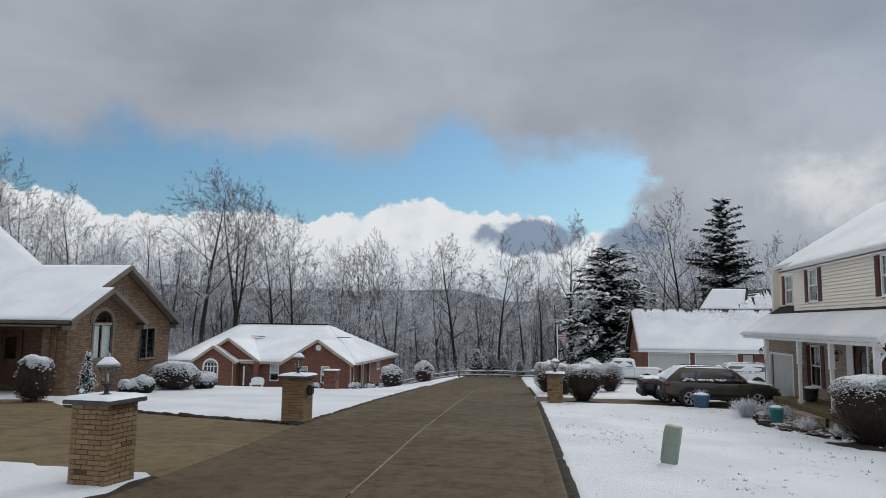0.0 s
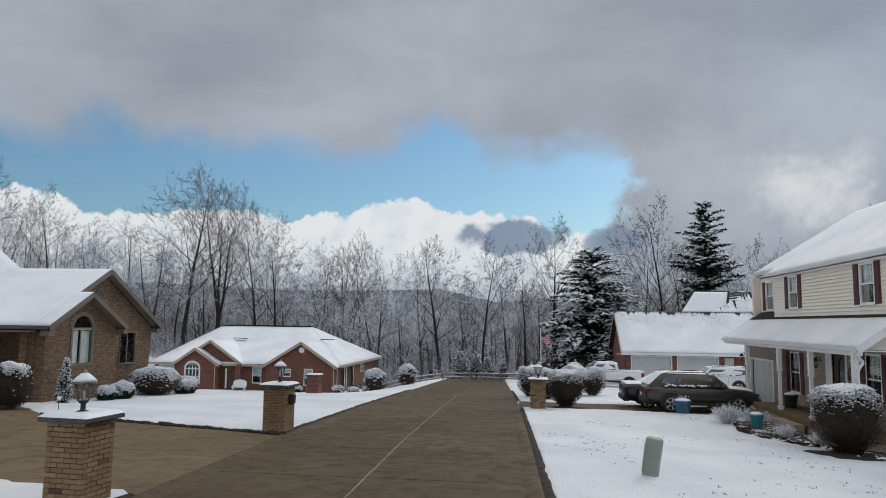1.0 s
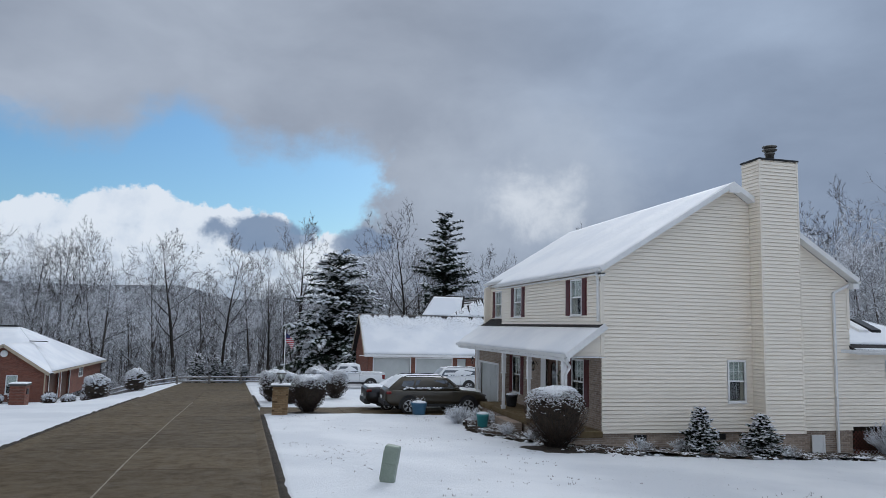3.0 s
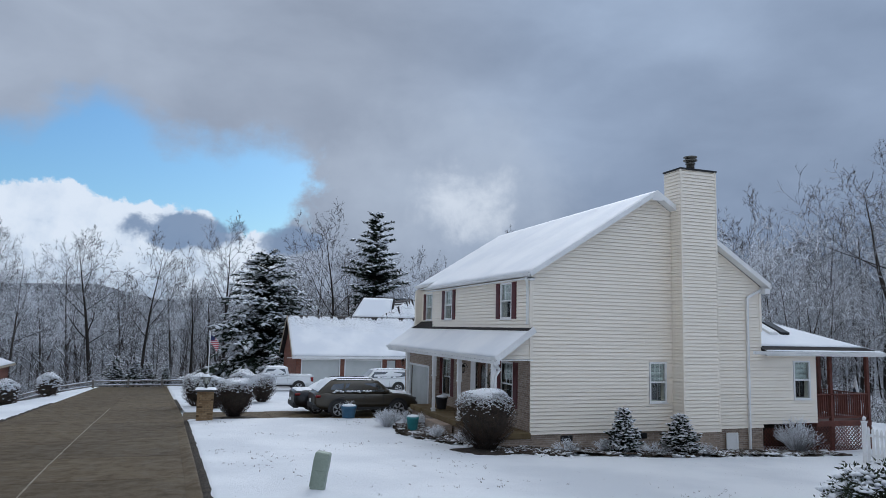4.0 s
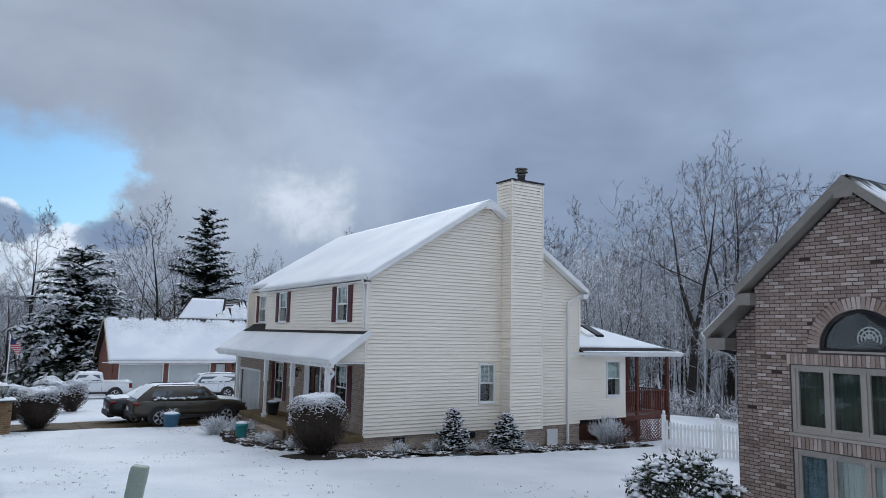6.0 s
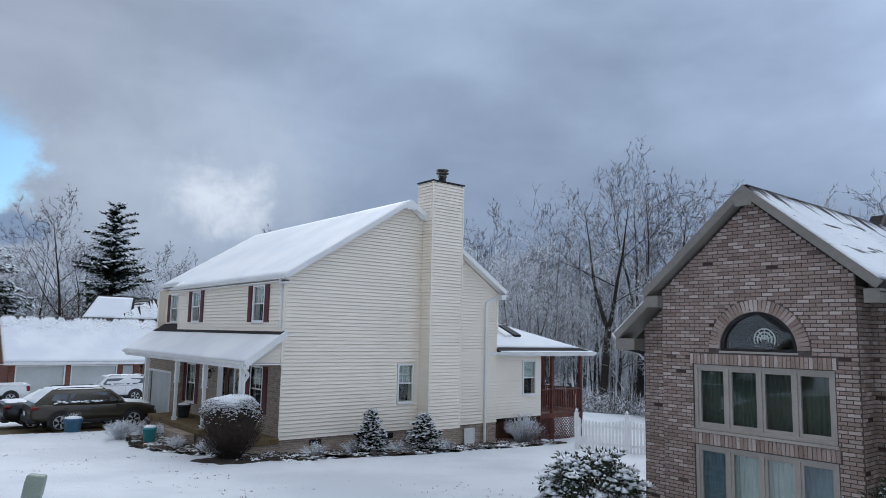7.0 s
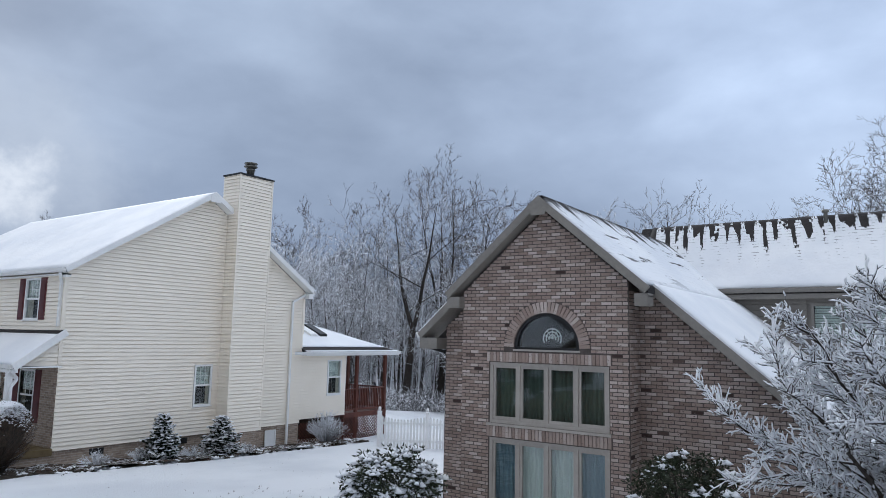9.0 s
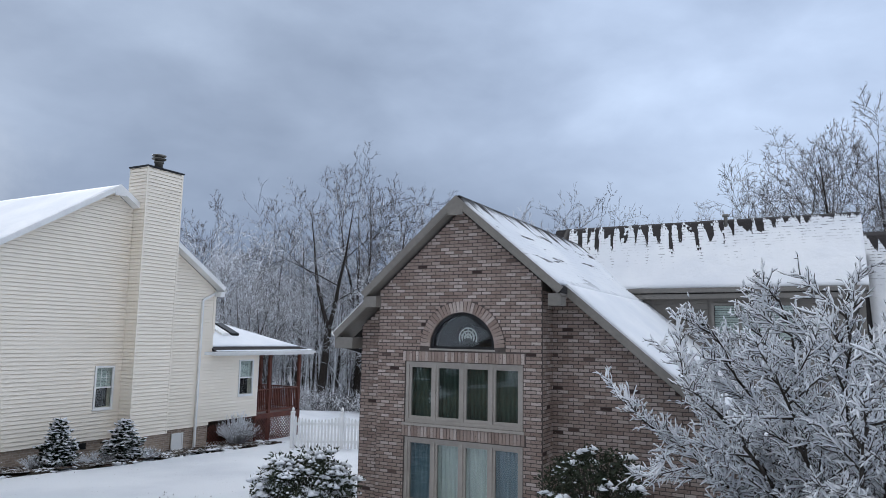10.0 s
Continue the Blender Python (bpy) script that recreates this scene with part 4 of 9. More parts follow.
part("wall", sheet(B(), [rect(JOG, HB, 3.0, HE - 0.02), rect(29.5, 30.32, 3.6, 4.74)], mJ, 0.2, -0.03), SIDING, house)
part("siding", clapboard(B(), [rect(JOG, HB, 3.0, HE - 0.02), rect(29.42, 30.40, 3.52, 4.82)], mJ, 3.0, HE - 0.02), SIDING, house)
window(house, mJ, 29.5, 30.32, 3.6, 4.74, TRIM, blind=CURTAIN, drop=0.5)
shutter(house, mJ, 30.40, 30.76, 3.54, 4.8)
part("wall", box(B(), HX + 0.03, HX + 0.32, JOG - 0.05, JOG, 2.9, HE - 0.02), TRIM, house)
part("wall", sheet(B(), [GABLE], frame_y(HB, 1), 0.2, -0.02), SIDING, house)
part("wall", box(B(), HBX - 0.2, HBX, HY + 0.2, HB - 0.22, HZ, HE - 0.1), SIDING, house)

# roof
SL = (HR - HE) / (HRX - HX)
OV, RK = 0.17, 0.32
ex, ez = HX - OV, HE - OV * SL
JE = 28.9                       # where the front eave steps back
rx, rz = HBX + OV, HR - (HBX + OV - HRX) * SL
roof = part("roof", slab(slab(B(), [(ex, HY - RK, ez + 0.14), (HRX, HY - RK, HR + 0.14), (HRX, HB + RK, HR + 0.14), (ex + 0.34, HB + RK, ez + 0.14 + 0.34 * SL), (ex + 0.34, JE, ez + 0.14 + 0.34 * SL), (ex, JE, ez + 0.14)], 0.07),
            [(HRX, HY - RK, HR + 0.14), (rx, HY - RK, rz + 0.14), (rx, HB + RK, rz + 0.14), (HRX, HB + RK, HR + 0.14)], 0.07), SHINGLE, house)
RUN = HB - HY + 2 * RK
bm = slope_snow(B(), (ex - 0.01, HY - RK + 0.02, ez + 0.142), (0, RUN - 0.02, 0), (HRX - ex, 0, HR - ez), 90, 26, 0.035, notch=((JE - HY + RK - 0.02) / RUN, 0.34 / (HRX - ex)))
slope_snow(bm, (rx + 0.02, HY - RK - 0.01, rz + 0.145), (0, HB - HY + 2 * RK, 0), (HRX - rx, 0, HR - rz), 30, 12, 0.045)
part("snow", bm, SNOW, roof, "smooth blanket of snow")
bm = B()
bar(bm, (ex, HY - RK - 0.012, ez + 0.075), (HRX, HY - RK - 0.012, HR + 0.075), 0.03, 0.16)
bar(bm, (HRX, HY - RK - 0.012, HR + 0.075), (rx, HY - RK - 0.012, rz + 0.075), 0.03, 0.16)
sheet(bm, [[(HRX - 0.2, HR - 0.21), (HRX + 0.2, HR - 0.21), (HRX + 0.2, HR + 0.03), (HRX, HR + 0.165), (HRX - 0.2, HR + 0.03)]], frame_y(HY - RK - 0.03), 0.03, 0.0)
part("fascia", bm, TRIM, roof, "white rake boards")
bm = slab(B(), [(ex, HY - RK, ez - 0.0), (HRX, HY - RK, HR - 0.0), (HRX, HY, HR - 0.0), (ex, HY, ez - 0.0)], 0.02)
slab(bm, [(HRX, HY - RK, HR), (rx, HY - RK, rz), (rx, HY, rz), (HRX, HY, HR)], 0.02)
box(bm, ex, HX, HY - RK, JE, ez - 0.07, ez - 0.03)
box(bm, ex + 0.34, HX + 0.34, JE, HB + RK, ez + 0.14, ez + 0.18)
box(bm, ex, HX - 0.02, HY - RK, HY, ez - 0.13, ez - 0.03)
box(bm, HBX - 0.05, rx, HY - RK, HY, rz - 0.22, rz - 0.03)
part("soffit", bm, TRIM, roof)


def gutter(parent, p, q, mat):
    """A K-shaped gutter along an eave."""
    p, q = Vector(p), Vector(q)
    d = (q - p).normalized()
    out = Vector((d.y, -d.x, 0))
    prof = [(0.0, 0.0), (0.0, -0.11), (0.07, -0.11), (0.11, -0.03), (0.115, 0.0), (0.105, 0.0), (0.10, -0.03), (0.065, -0.10), (0.008, -0.10), (0.008, 0.0)]
    bm = B()
    rows = [[bm.verts.new(c + out * o + Vector((0, 0, h))) for o, h in prof] for c in (p, q)]
    n = len(prof)
    for k in range(n):
        bm.faces.new((rows[0][k], rows[0][(k + 1) % n], rows[1][(k + 1) % n], rows[1][k]))
    bm.faces.new(rows[0][::-1])
    bm.faces.new(rows[1])
    bmesh.ops.recalc_face_normals(bm, faces=bm.faces[:])
    return part("gutter", bm, mat, parent)


gutter(roof, (ex, JE, ez + 0.12), (ex, HY - RK, ez + 0.12), TRIM)
gutter(roof, (ex + 0.34, HB + RK, ez + 0.12 + 0.34 * SL), (ex + 0.34, JE, ez + 0.12 + 0.34 * SL), TRIM)
gutter(roof, (rx, HY - RK, rz + 0.06), (rx, HB + RK, rz + 0.06), TRIM)


def downspout(parent, pts, mat=TRIM, w=0.075):
    bm = B()
    for p, q in zip(pts, pts[1:]):
        bar(bm, p, q, w, w)
    return part("downspout", bm, mat, parent)


downspout(house, [(ex - 0.05, HY - 0.1, ez), (HX - 0.06, HY + 0.1, ez - 0.28), (HX - 0.06, HY + 0.1, 3.35)])
downspout(house, [(rx - 0.1, HY - 0.1, rz - 0.02), (18.34, HY - 0.07, rz - 0.38), (18.32, HY - 0.07, -0.9)])

# chimney of siding
chim = part("chimney", sheet(B(), [rect(15.12, 16.56, HZ, 8.9)], frame_y(17.86), 0.9, -0.02), SIDING, house, "tall chimney chase clad in cream siding")
part("siding", clapboard(B(), [rect(15.10, 16.58, HZ, 8.9)], frame_y(17.86), HZ, 8.9), SIDING, chim)
part("siding", clapboard(B(), [rect(17.86, 18.75, HZ, 8.9)], frame_x(15.10), HZ, 8.9), SIDING, chim)
part("siding", clapboard(B(), [rect(17.86, 18.75, HZ, 8.9)], frame_x(16.58, 1), HZ, 8.9), SIDING, chim)
bm = B()
for x in (15.08, 16.54):
    box(bm, x, x + 0.06, 17.835, 17.90, HZ, 8.9)
part("corner_trim", bm, SIDING, chim)
part("base", box(B(), 15.12, 16.56, 17.88, HY + 0.02, -1.3, HZ), BRICK_PORCH, chim)
part("cap", box(B(), 15.06, 16.62, 17.81, 18.80, 8.9, 8.95), DARKMETAL, chim)
flue = part("flue", lathe(B(), [(0.14, 0), (0.14, 0.26), (0.17, 0.27), (0.17, 0.32), (0.12, 0.33)], (15.88, 18.3, 8.95), 18), LEADMETAL, chim, "round metal flue with stacked cap")
part("flue_cap", lathe(lathe(B(), [(0.10, 0.33), (0.24, 0.40), (0.25, 0.43), (0.12, 0.46)], (15.88, 18.3, 8.95), 18), [(0.12, 0.46), (0.24, 0.52), (0.24, 0.55), (0.03, 0.60)], (15.88, 18.3, 8.95), 18), LEADMETAL, flue)

# porch: brick front wall, roof, posts, floor
PX, PZ = 8.3, 2.2                # porch eave
PE = 31.2
mP = frame_x(HX)
DOOR, PW1, PW2 = rect(22.0, 23.0, -0.02, 2.06), rect(25.9, 26.75, 0.42, 1.84), rect(19.75, 20.6, 0.62, 2.02)
part("wall", sheet(B(), [rect(HY + 0.02, 27.3, -0.5, 3.05), DOOR, PW1, PW2], mP, 0.2, 0.02), BRICK_PORCH, house, "buff brick porch wall")
GX = 9.22
part("wall", sheet(B(), [rect(27.2, HB, -0.8, 2.9), rect(27.55, 30.55, -0.75, 1.5)], frame_x(GX), 0.2, 0.0), BRICK_PORCH, house)
part("wall", box(B(), GX + 0.01, HX + 0.05, 27.18, 27.3, -0.8, 2.9), BRICK_PORCH, house)
part("wall", box(B(), GX + 0.2, HX + 1, HB - 0.15, HB - 0.01, -0.8, 2.9), BRICK_PORCH, house)


def garage_door(parent, m, u0, u1, v0, v1, mat=GDOOR, rows=4, cols=4, back=-0.12):
    """A sectional door with raised panels."""
    d = part("garage_door", sheet(B(), [rect(u0, u1, v0, v1)], m, 0.05, back), mat, parent)
    bm = B()
    for j in range(rows):
        for i in range(cols):
            a, b = u0 + (u1 - u0) * i / cols, u0 + (u1 - u0) * (i + 1) / cols
            c, e_ = v0 + (v1 - v0) * j / rows, v0 + (v1 - v0) * (j + 1) / rows
            sheet(bm, [rect(a + 0.05, b - 0.05, c + 0.04, e_ - 0.04)], m, 0.012, back + 0.005)
    part("panel", bm, mat, d)
    part("frame", sheet(B(), [rect(u0 - 0.09, u1 + 0.09, v0, v1 + 0.09), rect(u0, u1, v0 - 0.001, v1)], m, 0.10, 0.02), TRIM, d)
    return d


garage_door(house, frame_x(GX), 27.65, 30.45, -0.7, 1.42)
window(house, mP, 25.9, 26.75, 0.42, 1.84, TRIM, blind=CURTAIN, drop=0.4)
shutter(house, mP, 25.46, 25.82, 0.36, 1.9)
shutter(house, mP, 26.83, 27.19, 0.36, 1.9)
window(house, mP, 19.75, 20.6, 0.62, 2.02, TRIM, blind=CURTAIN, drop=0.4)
shutter(house, mP, 19.31, 19.67, 0.56, 2.08)
shutter(house, mP, 20.68, 21.04, 0.56, 2.08)
dr = part("door", sheet(B(), [rect(22.0, 23.0, 0.0, 2.06), arch(22.25, 22.75, 0.7, 1.6)], mP, 0.05, -0.06), BROWNWOOD, house, "dark front door with an oval light")
part("pane", sheet(B(), [arch(22.25, 22.75, 0.7, 1.6)], mP, 0.006, -0.085), GLASS, dr)
# dark sheet behind the door's light stands in for the unlit hall
part("recess", sheet(B(), [rect(21.9, 23.1, 0.0, 2.1)], mP, 0.02, -0.4), ROOM_DARK, dr)
part("door_frame", sheet(B(), [rect(21.88, 23.5, 0.0, 2.18), rect(22.0, 23.0, 0.001, 2.06)], mP, 0.08, 0.045), TRIM, dr)
part("handle", lathe(B(), [(0.03, 0), (0.03, 0.02), (0.012, 0.03), (0.03, 0.07)], (HX - 0.02, 22.9, 0.95), 10), DARKMETAL, dr)
# wreath beside the door
bm = B()
for k in range(220):
    t = random.uniform(0, math.tau)
    c = Vector((HX - 0.06 + random.uniform(-0.04, 0.03), 21.45 + 0.24 * math.cos(t), 1.35 + 0.24 * math.sin(t)))
    q = Vector((random.uniform(-1, 0.3), random.uniform(-1, 1), random.uniform(-1, 1))) * 0.07
    s = q.cross(Vector((1, 0.3, 0.2))).normalized() * 0.012
    bm.faces.new([bm.verts.new(p) for p in (c - s, c + s, c + q)])
tagged(solid("wreath", bm, LEAF, "dark evergreen wreath on the brick porch wall", "wreath"))

psl = (3.16 - PZ) / (HX - PX)
proof = part("porch_roof", slab(B(), [(PX, HY - 0.3, PZ + 0.10), (HX - 0.01, HY - 0.3, PZ + 0.10 + psl * (HX - 0.01 - PX)), (HX - 0.01, JOG, PZ + 0.10 + psl * (HX - 0.01 - PX)), (HX + 0.3, JOG, PZ + 0.10 + psl * (HX + 0.3 - PX)), (HX + 0.3, PE, PZ + 0.10 + psl * (HX + 0.3 - PX)), (PX, PE, PZ + 0.10)], 0.12), SHINGLE, house)
part("snow", slope_snow(B(), (PX - 0.02, HY - 0.31, PZ + 0.105), (0, PE - HY + 0.31, 0), (HX - PX - 0.19, 0, psl * (HX - PX - 0.19)), 70, 12, 0.045), SNOW, proof, "smooth blanket of snow")
bm = B()
bar(bm, (PX, HY - 0.31, PZ + 0.02), (HX + 0.02, HY - 0.31, PZ + 0.02 + psl * (HX + 0.02 - PX)), 0.03, 0.2)
bar(bm, (PX, PE + 0.01, PZ + 0.02), (HX + 0.3, PE + 0.01, PZ + 0.02 + psl * (HX + 0.3 - PX)), 0.03, 0.2)
box(bm, PX, PX + 0.14, HY - 0.28, PE - 0.05, PZ - 0.12, PZ)
part("fascia", bm, TRIM, proof)
part("ceiling_board", box(B(), PX + 0.14, HX - 0.01, HY - 0.25, PE - 0.1, PZ + 0.0, PZ + 0.03), TRIM, proof)
GEND = [(PX + 0.1, PZ + 0.04), (HX, PZ + 0.04), (HX, PZ + psl * (HX - PX) - 0.03)]
part("siding", clapboard(sheet(B(), [GEND], frame_y(HY), 0.05, -0.03), [GEND], frame_y(HY), PZ + 0.04, 3.3), SIDING, proof)
gutter(proof, (PX, PE, PZ + 0.1), (PX, HY - 0.3, PZ + 0.1), TRIM)
for y in (18.5, 21.55, 24.35, 28.0):
    bm = B()
    box(bm, PX + 0.02, PX + 0.12, y - 0.05, y + 0.05, -0.4, PZ - 0.12)
    box(bm, PX - 0.0, PX + 0.14, y - 0.07, y + 0.07, -0.4, 0.0)
    box(bm, PX - 0.0, PX + 0.14, y - 0.07, y + 0.07, 1.35, PZ - 0.12)
    for z in (0.02, 1.30, 1.92):
        box(bm, PX - 0.02, PX + 0.16, y - 0.09, y + 0.09, z, z + 0.04)
    part("post", bm, TRIM, house, "turned white porch post")
downspout(house, [(PX - 0.05, HY - 0.2, PZ), (PX + 0.25, HY + 0.0, PZ - 0.3), (PX + 0.10, HY - 0.03, PZ - 0.5), (PX + 0.10, HY - 0.03, -0.4)])
porch = part("porch_floor", box(B(), PX - 0.1, HX, HY - 0.1, 26.9, -0.25, -0.06, bevel=0.01), DRIVE, house)
part("porch_base", box(B(), PX - 0.02, HX - 0.02, HY - 0.05, 26.85, -1.0, -0.25), BRICK_PORCH, house)
bm = box(B(), PX - 0.5, PX - 0.11, 21.7, 23.6, -1.0, -0.24, bevel=0.01)
part("step", bm, BRICK_PORCH, house)


def wall_lantern(at):
    th = thing("wall_lantern", at, "dark metal wall lantern with clear glass", "lantern", "house lanterns")
    x, y, z = at
    part("body", lathe(B(), [(0.02, -0.16), (0.07, -0.12), (0.075, -0.11)], at, 6), DARKMETAL, th)
    part("glass", lathe(B(), [(0.065, -0.11), (0.095, 0.08)], at, 6), LAMPGLASS, th)
    part("hood", lathe(B(), [(0.11, 0.08), (0.05, 0.15), (0.015, 0.2)], at, 6), DARKMETAL, th)
    part("arm", tube(B(), [(x, y, z + 0.19), (x + 0.1, y, z + 0.22), (x + 0.19, y, z + 0.05)], [0.012] * 3, 6), DARKMETAL, th)
    return th


wall_lantern((GX - 0.2, 31.05, 1.45))
wall_lantern((HX - 0.2, 23.9, 1.6))

# rear room under its own low roof
DX = 21.55
DW = rect(HBX + 0.005, DX, -0.02, 2.5)
dwin = rect(20.52, 21.2, 0.9, 2.2)
part("wall", sheet(B(), [DW, dwin], mS, 0.2, -0.03), SIDING, house)
part("siding", clapboard(B(), [DW, rect(20.44, 21.28, 0.82, 2.28)], mS, -0.02, 2.5), SIDING, house)
part("wall", sheet(B(), [rect(HY + 0.1, 22.6, -0.02, 2.5)], frame_x(DX, 1), 0.15, 0), SIDING, house)
window(house, mS, 20.52, 21.2, 0.9, 2.2, TRIM, blind=CURTAIN, drop=0.49, muntin=False)
RX0, RX1, RY0, RY1, RZ0, RZ1 = 18.97, 24.75, HY - 0.3, 23.2, 2.6, 3.78
ridge0, ridge1, ry = HBX, 21.2, 20.9
hip = part("porch_roof", slab(slab(slab(B(), [(RX0, RY0, RZ0), (RX1, RY0, RZ0), (ridge1, ry, RZ1), (RX0, ry, RZ1)], 0.1), [(RX1, RY0, RZ0), (RX1, RY1, RZ0), (ridge1, ry, RZ1)], 0.1),
           [(RX1, RY1, RZ0), (RX0, RY1, RZ0), (RX0, ry, RZ1), (ridge1, ry, RZ1)], 0.1), SHINGLE, house, "low hipped roof, snow-covered, with skylights")


def hip_snow(bm, corners, depth=0.07, n=14, keep=(0.0, 1.0)):
    """Snow on a three- or four-cornered roof face: corners 0, 1 on the eave, 2, 3 above (2 twice for a triangle)."""
    c = [Vector(p) for p in (corners if len(corners) == 4 else (*corners, corners[2]))]
    nrm = (c[1] - c[0]).cross(c[3] - c[0]).normalized()
    nrm = nrm if nrm.z > 0 else -nrm
    grid = []
    for j in range(n + 1):
        v = keep[0] + (keep[1] - keep[0]) * j / n
        grid.append([])
        for i in range(n + 1):
            u = i / n
            p = (c[0] * (1 - u) + c[1] * u) * (1 - v) + (c[3] * (1 - u) + c[2] * u) * v
            d = depth * (0.85 + 0.3 * noise.noise(p * 1.2)) * (0.35 if (i in (0, n) or j in (0, n)) else 1)
            grid[-1].append(bm.verts.new(p + d * nrm))
    for j in range(n):
        for i in range(n):
            q = [grid[j][i], grid[j][i + 1], grid[j + 1][i + 1], grid[j + 1][i]]
            f = bm.faces.new(q)
            f.smooth = True
    rim = grid[0][:] + [grid[j][n] for j in range(1, n + 1)] + grid[n][n - 1::-1] + [grid[j][0] for j in range(n - 1, 0, -1)]
    foot = [bm.verts.new(v.co - 0.4 * depth * nrm) for v in rim]
    for k in range(len(rim)):
        bm.faces.new((rim[k - 1], rim[k], foot[k], foot[k - 1]))
    bmesh.ops.recalc_face_normals(bm, faces=bm.faces[:])
    return bm


bm = hip_snow(B(), [(RX0, RY0, RZ0), (RX1, RY0, RZ0), (ridge1, ry, RZ1), (RX0, ry, RZ1)], 0.035, 18, (0.155, 1.0))
hip_snow(bm, [(RX0, RY0 - 0.02, RZ0 + 0.01), (RX1, RY0 - 0.02, RZ0 + 0.01), (ridge1, ry, RZ1), (RX0, ry, RZ1)], 0.016, 10, (0.0, 0.035))
hip_snow(bm, [(RX1, RY0, RZ0), (RX1, RY1, RZ0), (ridge1, ry, RZ1)], 0.08)
part("snow", bm, SNOW, hip)
hs = (RZ1 - RZ0) / (ry - RY0)
for x in (20.45, 21.02):
    q = [(x, 19.5), (x + 0.40, 19.5), (x + 0.40, 20.5), (x, 20.5)]
    bm = B()
    slab(bm, [(a_, b_, RZ0 + (b_ - RY0) * hs + 0.13) for a_, b_ in q], 0.1)
    sk = part("skylight", bm, DARKMETAL if x > 21 else TRIM, hip)
gutter(hip, (18.35, RY0, RZ0 - 0.0), (RX1, RY0, RZ0 - 0.0), TRIM)
part("fascia", box(B(), RX0, RX1, RY0, RY0 + 0.03, RZ0 - 0.16, RZ0 - 0.10), TRIM, hip)
part("soffit", box(B(), RX0, RX1 - 0.05, RY0 + 0.03, RY1 - 0.05, RZ0 - 0.15, RZ0 - 0.11), TRIM, hip)

# deck with rail, posts and lattice skirt
DKX1, DKY1, DKZ = 24.3, 23.0, 0.02
deck = part("deck", box(B(), DX, DKX1, HY + 0.02, DKY1, DKZ - 0.2, DKZ), REDWOOD, house, "red-brown stained deck")
for x, y in ((DKX1 - 0.06, HY + 0.1), (22.35, HY + 0.1), (DKX1 - 0.06, 20.8), (DKX1 - 0.06, 22.9)):
    part("post", box(B(), x - 0.06, x + 0.06, y - 0.06, y + 0.06, -1.2, RZ0 - 0.14), REDWOOD, deck)
bm = B()
bar(bm, (DX, HY + 0.1, DKZ + 0.98), (DKX1, HY + 0.1, DKZ + 0.98), 0.12, 0.04)
bar(bm, (DX, HY + 0.1, DKZ + 0.12), (DKX1, HY + 0.1, DKZ + 0.12), 0.05, 0.07)
bar(bm, (DKX1 - 0.06, HY + 0.1, DKZ + 0.98), (DKX1 - 0.06, DKY1, DKZ + 0.98), 0.12, 0.04)
bar(bm, (DKX1 - 0.06, HY + 0.1, DKZ + 0.12), (DKX1 - 0.06, DKY1, DKZ + 0.12), 0.05, 0.07)
rail = part("rail", bm, REDWOOD, deck)
for k in range(24):
    x = DX + 0.06 + k * (DKX1 - DX - 0.1) / 24
    part("baluster", box(B(), x, x + 0.04, HY + 0.08, HY + 0.12, DKZ + 0.12, DKZ + 0.97), REDWOOD, rail)
for k in range(36):
    y = HY + 0.2 + k * (DKY1 - HY - 0.3) / 36
    part("baluster", box(B(), DKX1 - 0.08, DKX1 - 0.04, y, y + 0.04, DKZ + 0.12, DKZ + 0.97), REDWOOD, rail)


def lattice(m, u0, u1, v0, v1, gap=0.15):
    """Crossed laths cut to a rectangle."""
    bm = B()
    for sgn, w_ in ((1, 0.0), (-1, 0.012)):
        k = u0 - (v1 - v0)
        while k < u1 + (v1 - v0):
            pts = []
            for v in (v0, v1):
                pts.append((k + (v - v0), v) if sgn > 0 else (k + (v1 - v), v))
            (a0, b0), (a1, b1) = pts
            t0, t1 = 0.0, 1.0
            d = a1 - a0
            for lim, s in ((u0, 1), (u1, -1)):
                for_t = (lim - a0) / d
                if (d > 0) == (s > 0):
                    t0 = max(t0, for_t)
                else:
                    t1 = min(t1, for_t)
            if t1 - t0 > 0.03:
                p, q = (a0 + d * t0, b0 + (b1 - b0) * t0), (a0 + d * t1, b0 + (b1 - b0) * t1)
                hw = 0.021
                vs = [bm.verts.new(m @ Vector((u + o, v, w_))) for (u, v), o in ((p, -hw), (p, hw), (q, hw), (q, -hw))]
                us = [bm.verts.new(m @ Vector((u + o, v, w_ - 0.008))) for (u, v), o in ((p, -hw), (p, hw), (q, hw), (q, -hw))]
                bm.faces.new(vs)
                bm.faces.new(us[::-1])
                for i in range(4):
                    bm.faces.new((vs[i], us[i], us[(i + 1) % 4], vs[(i + 1) % 4]))
            k += gap
    bmesh.ops.recalc_face_normals(bm, faces=bm.faces[:])
    return bm


# added dark sheet behind the lattice, painting the gloom under the deck
part("skirt_back", box(B(), 19.05, DKX1 - 0.1, HY + 1.6, HY + 1.65, -1.3, DKZ - 0.2), SOIL_AND_SHADE, deck)
part("lattice", lattice(frame_y(HY + 0.02), 19.02, DKX1, -1.15, DKZ - 0.2), REDWOOD, deck, "red-brown lattice skirt")
part("lattice", lattice(frame_x(DKX1 - 0.02, 1), HY + 0.1, DKY1, -1.3, DKZ - 0.2), REDWOOD, deck)
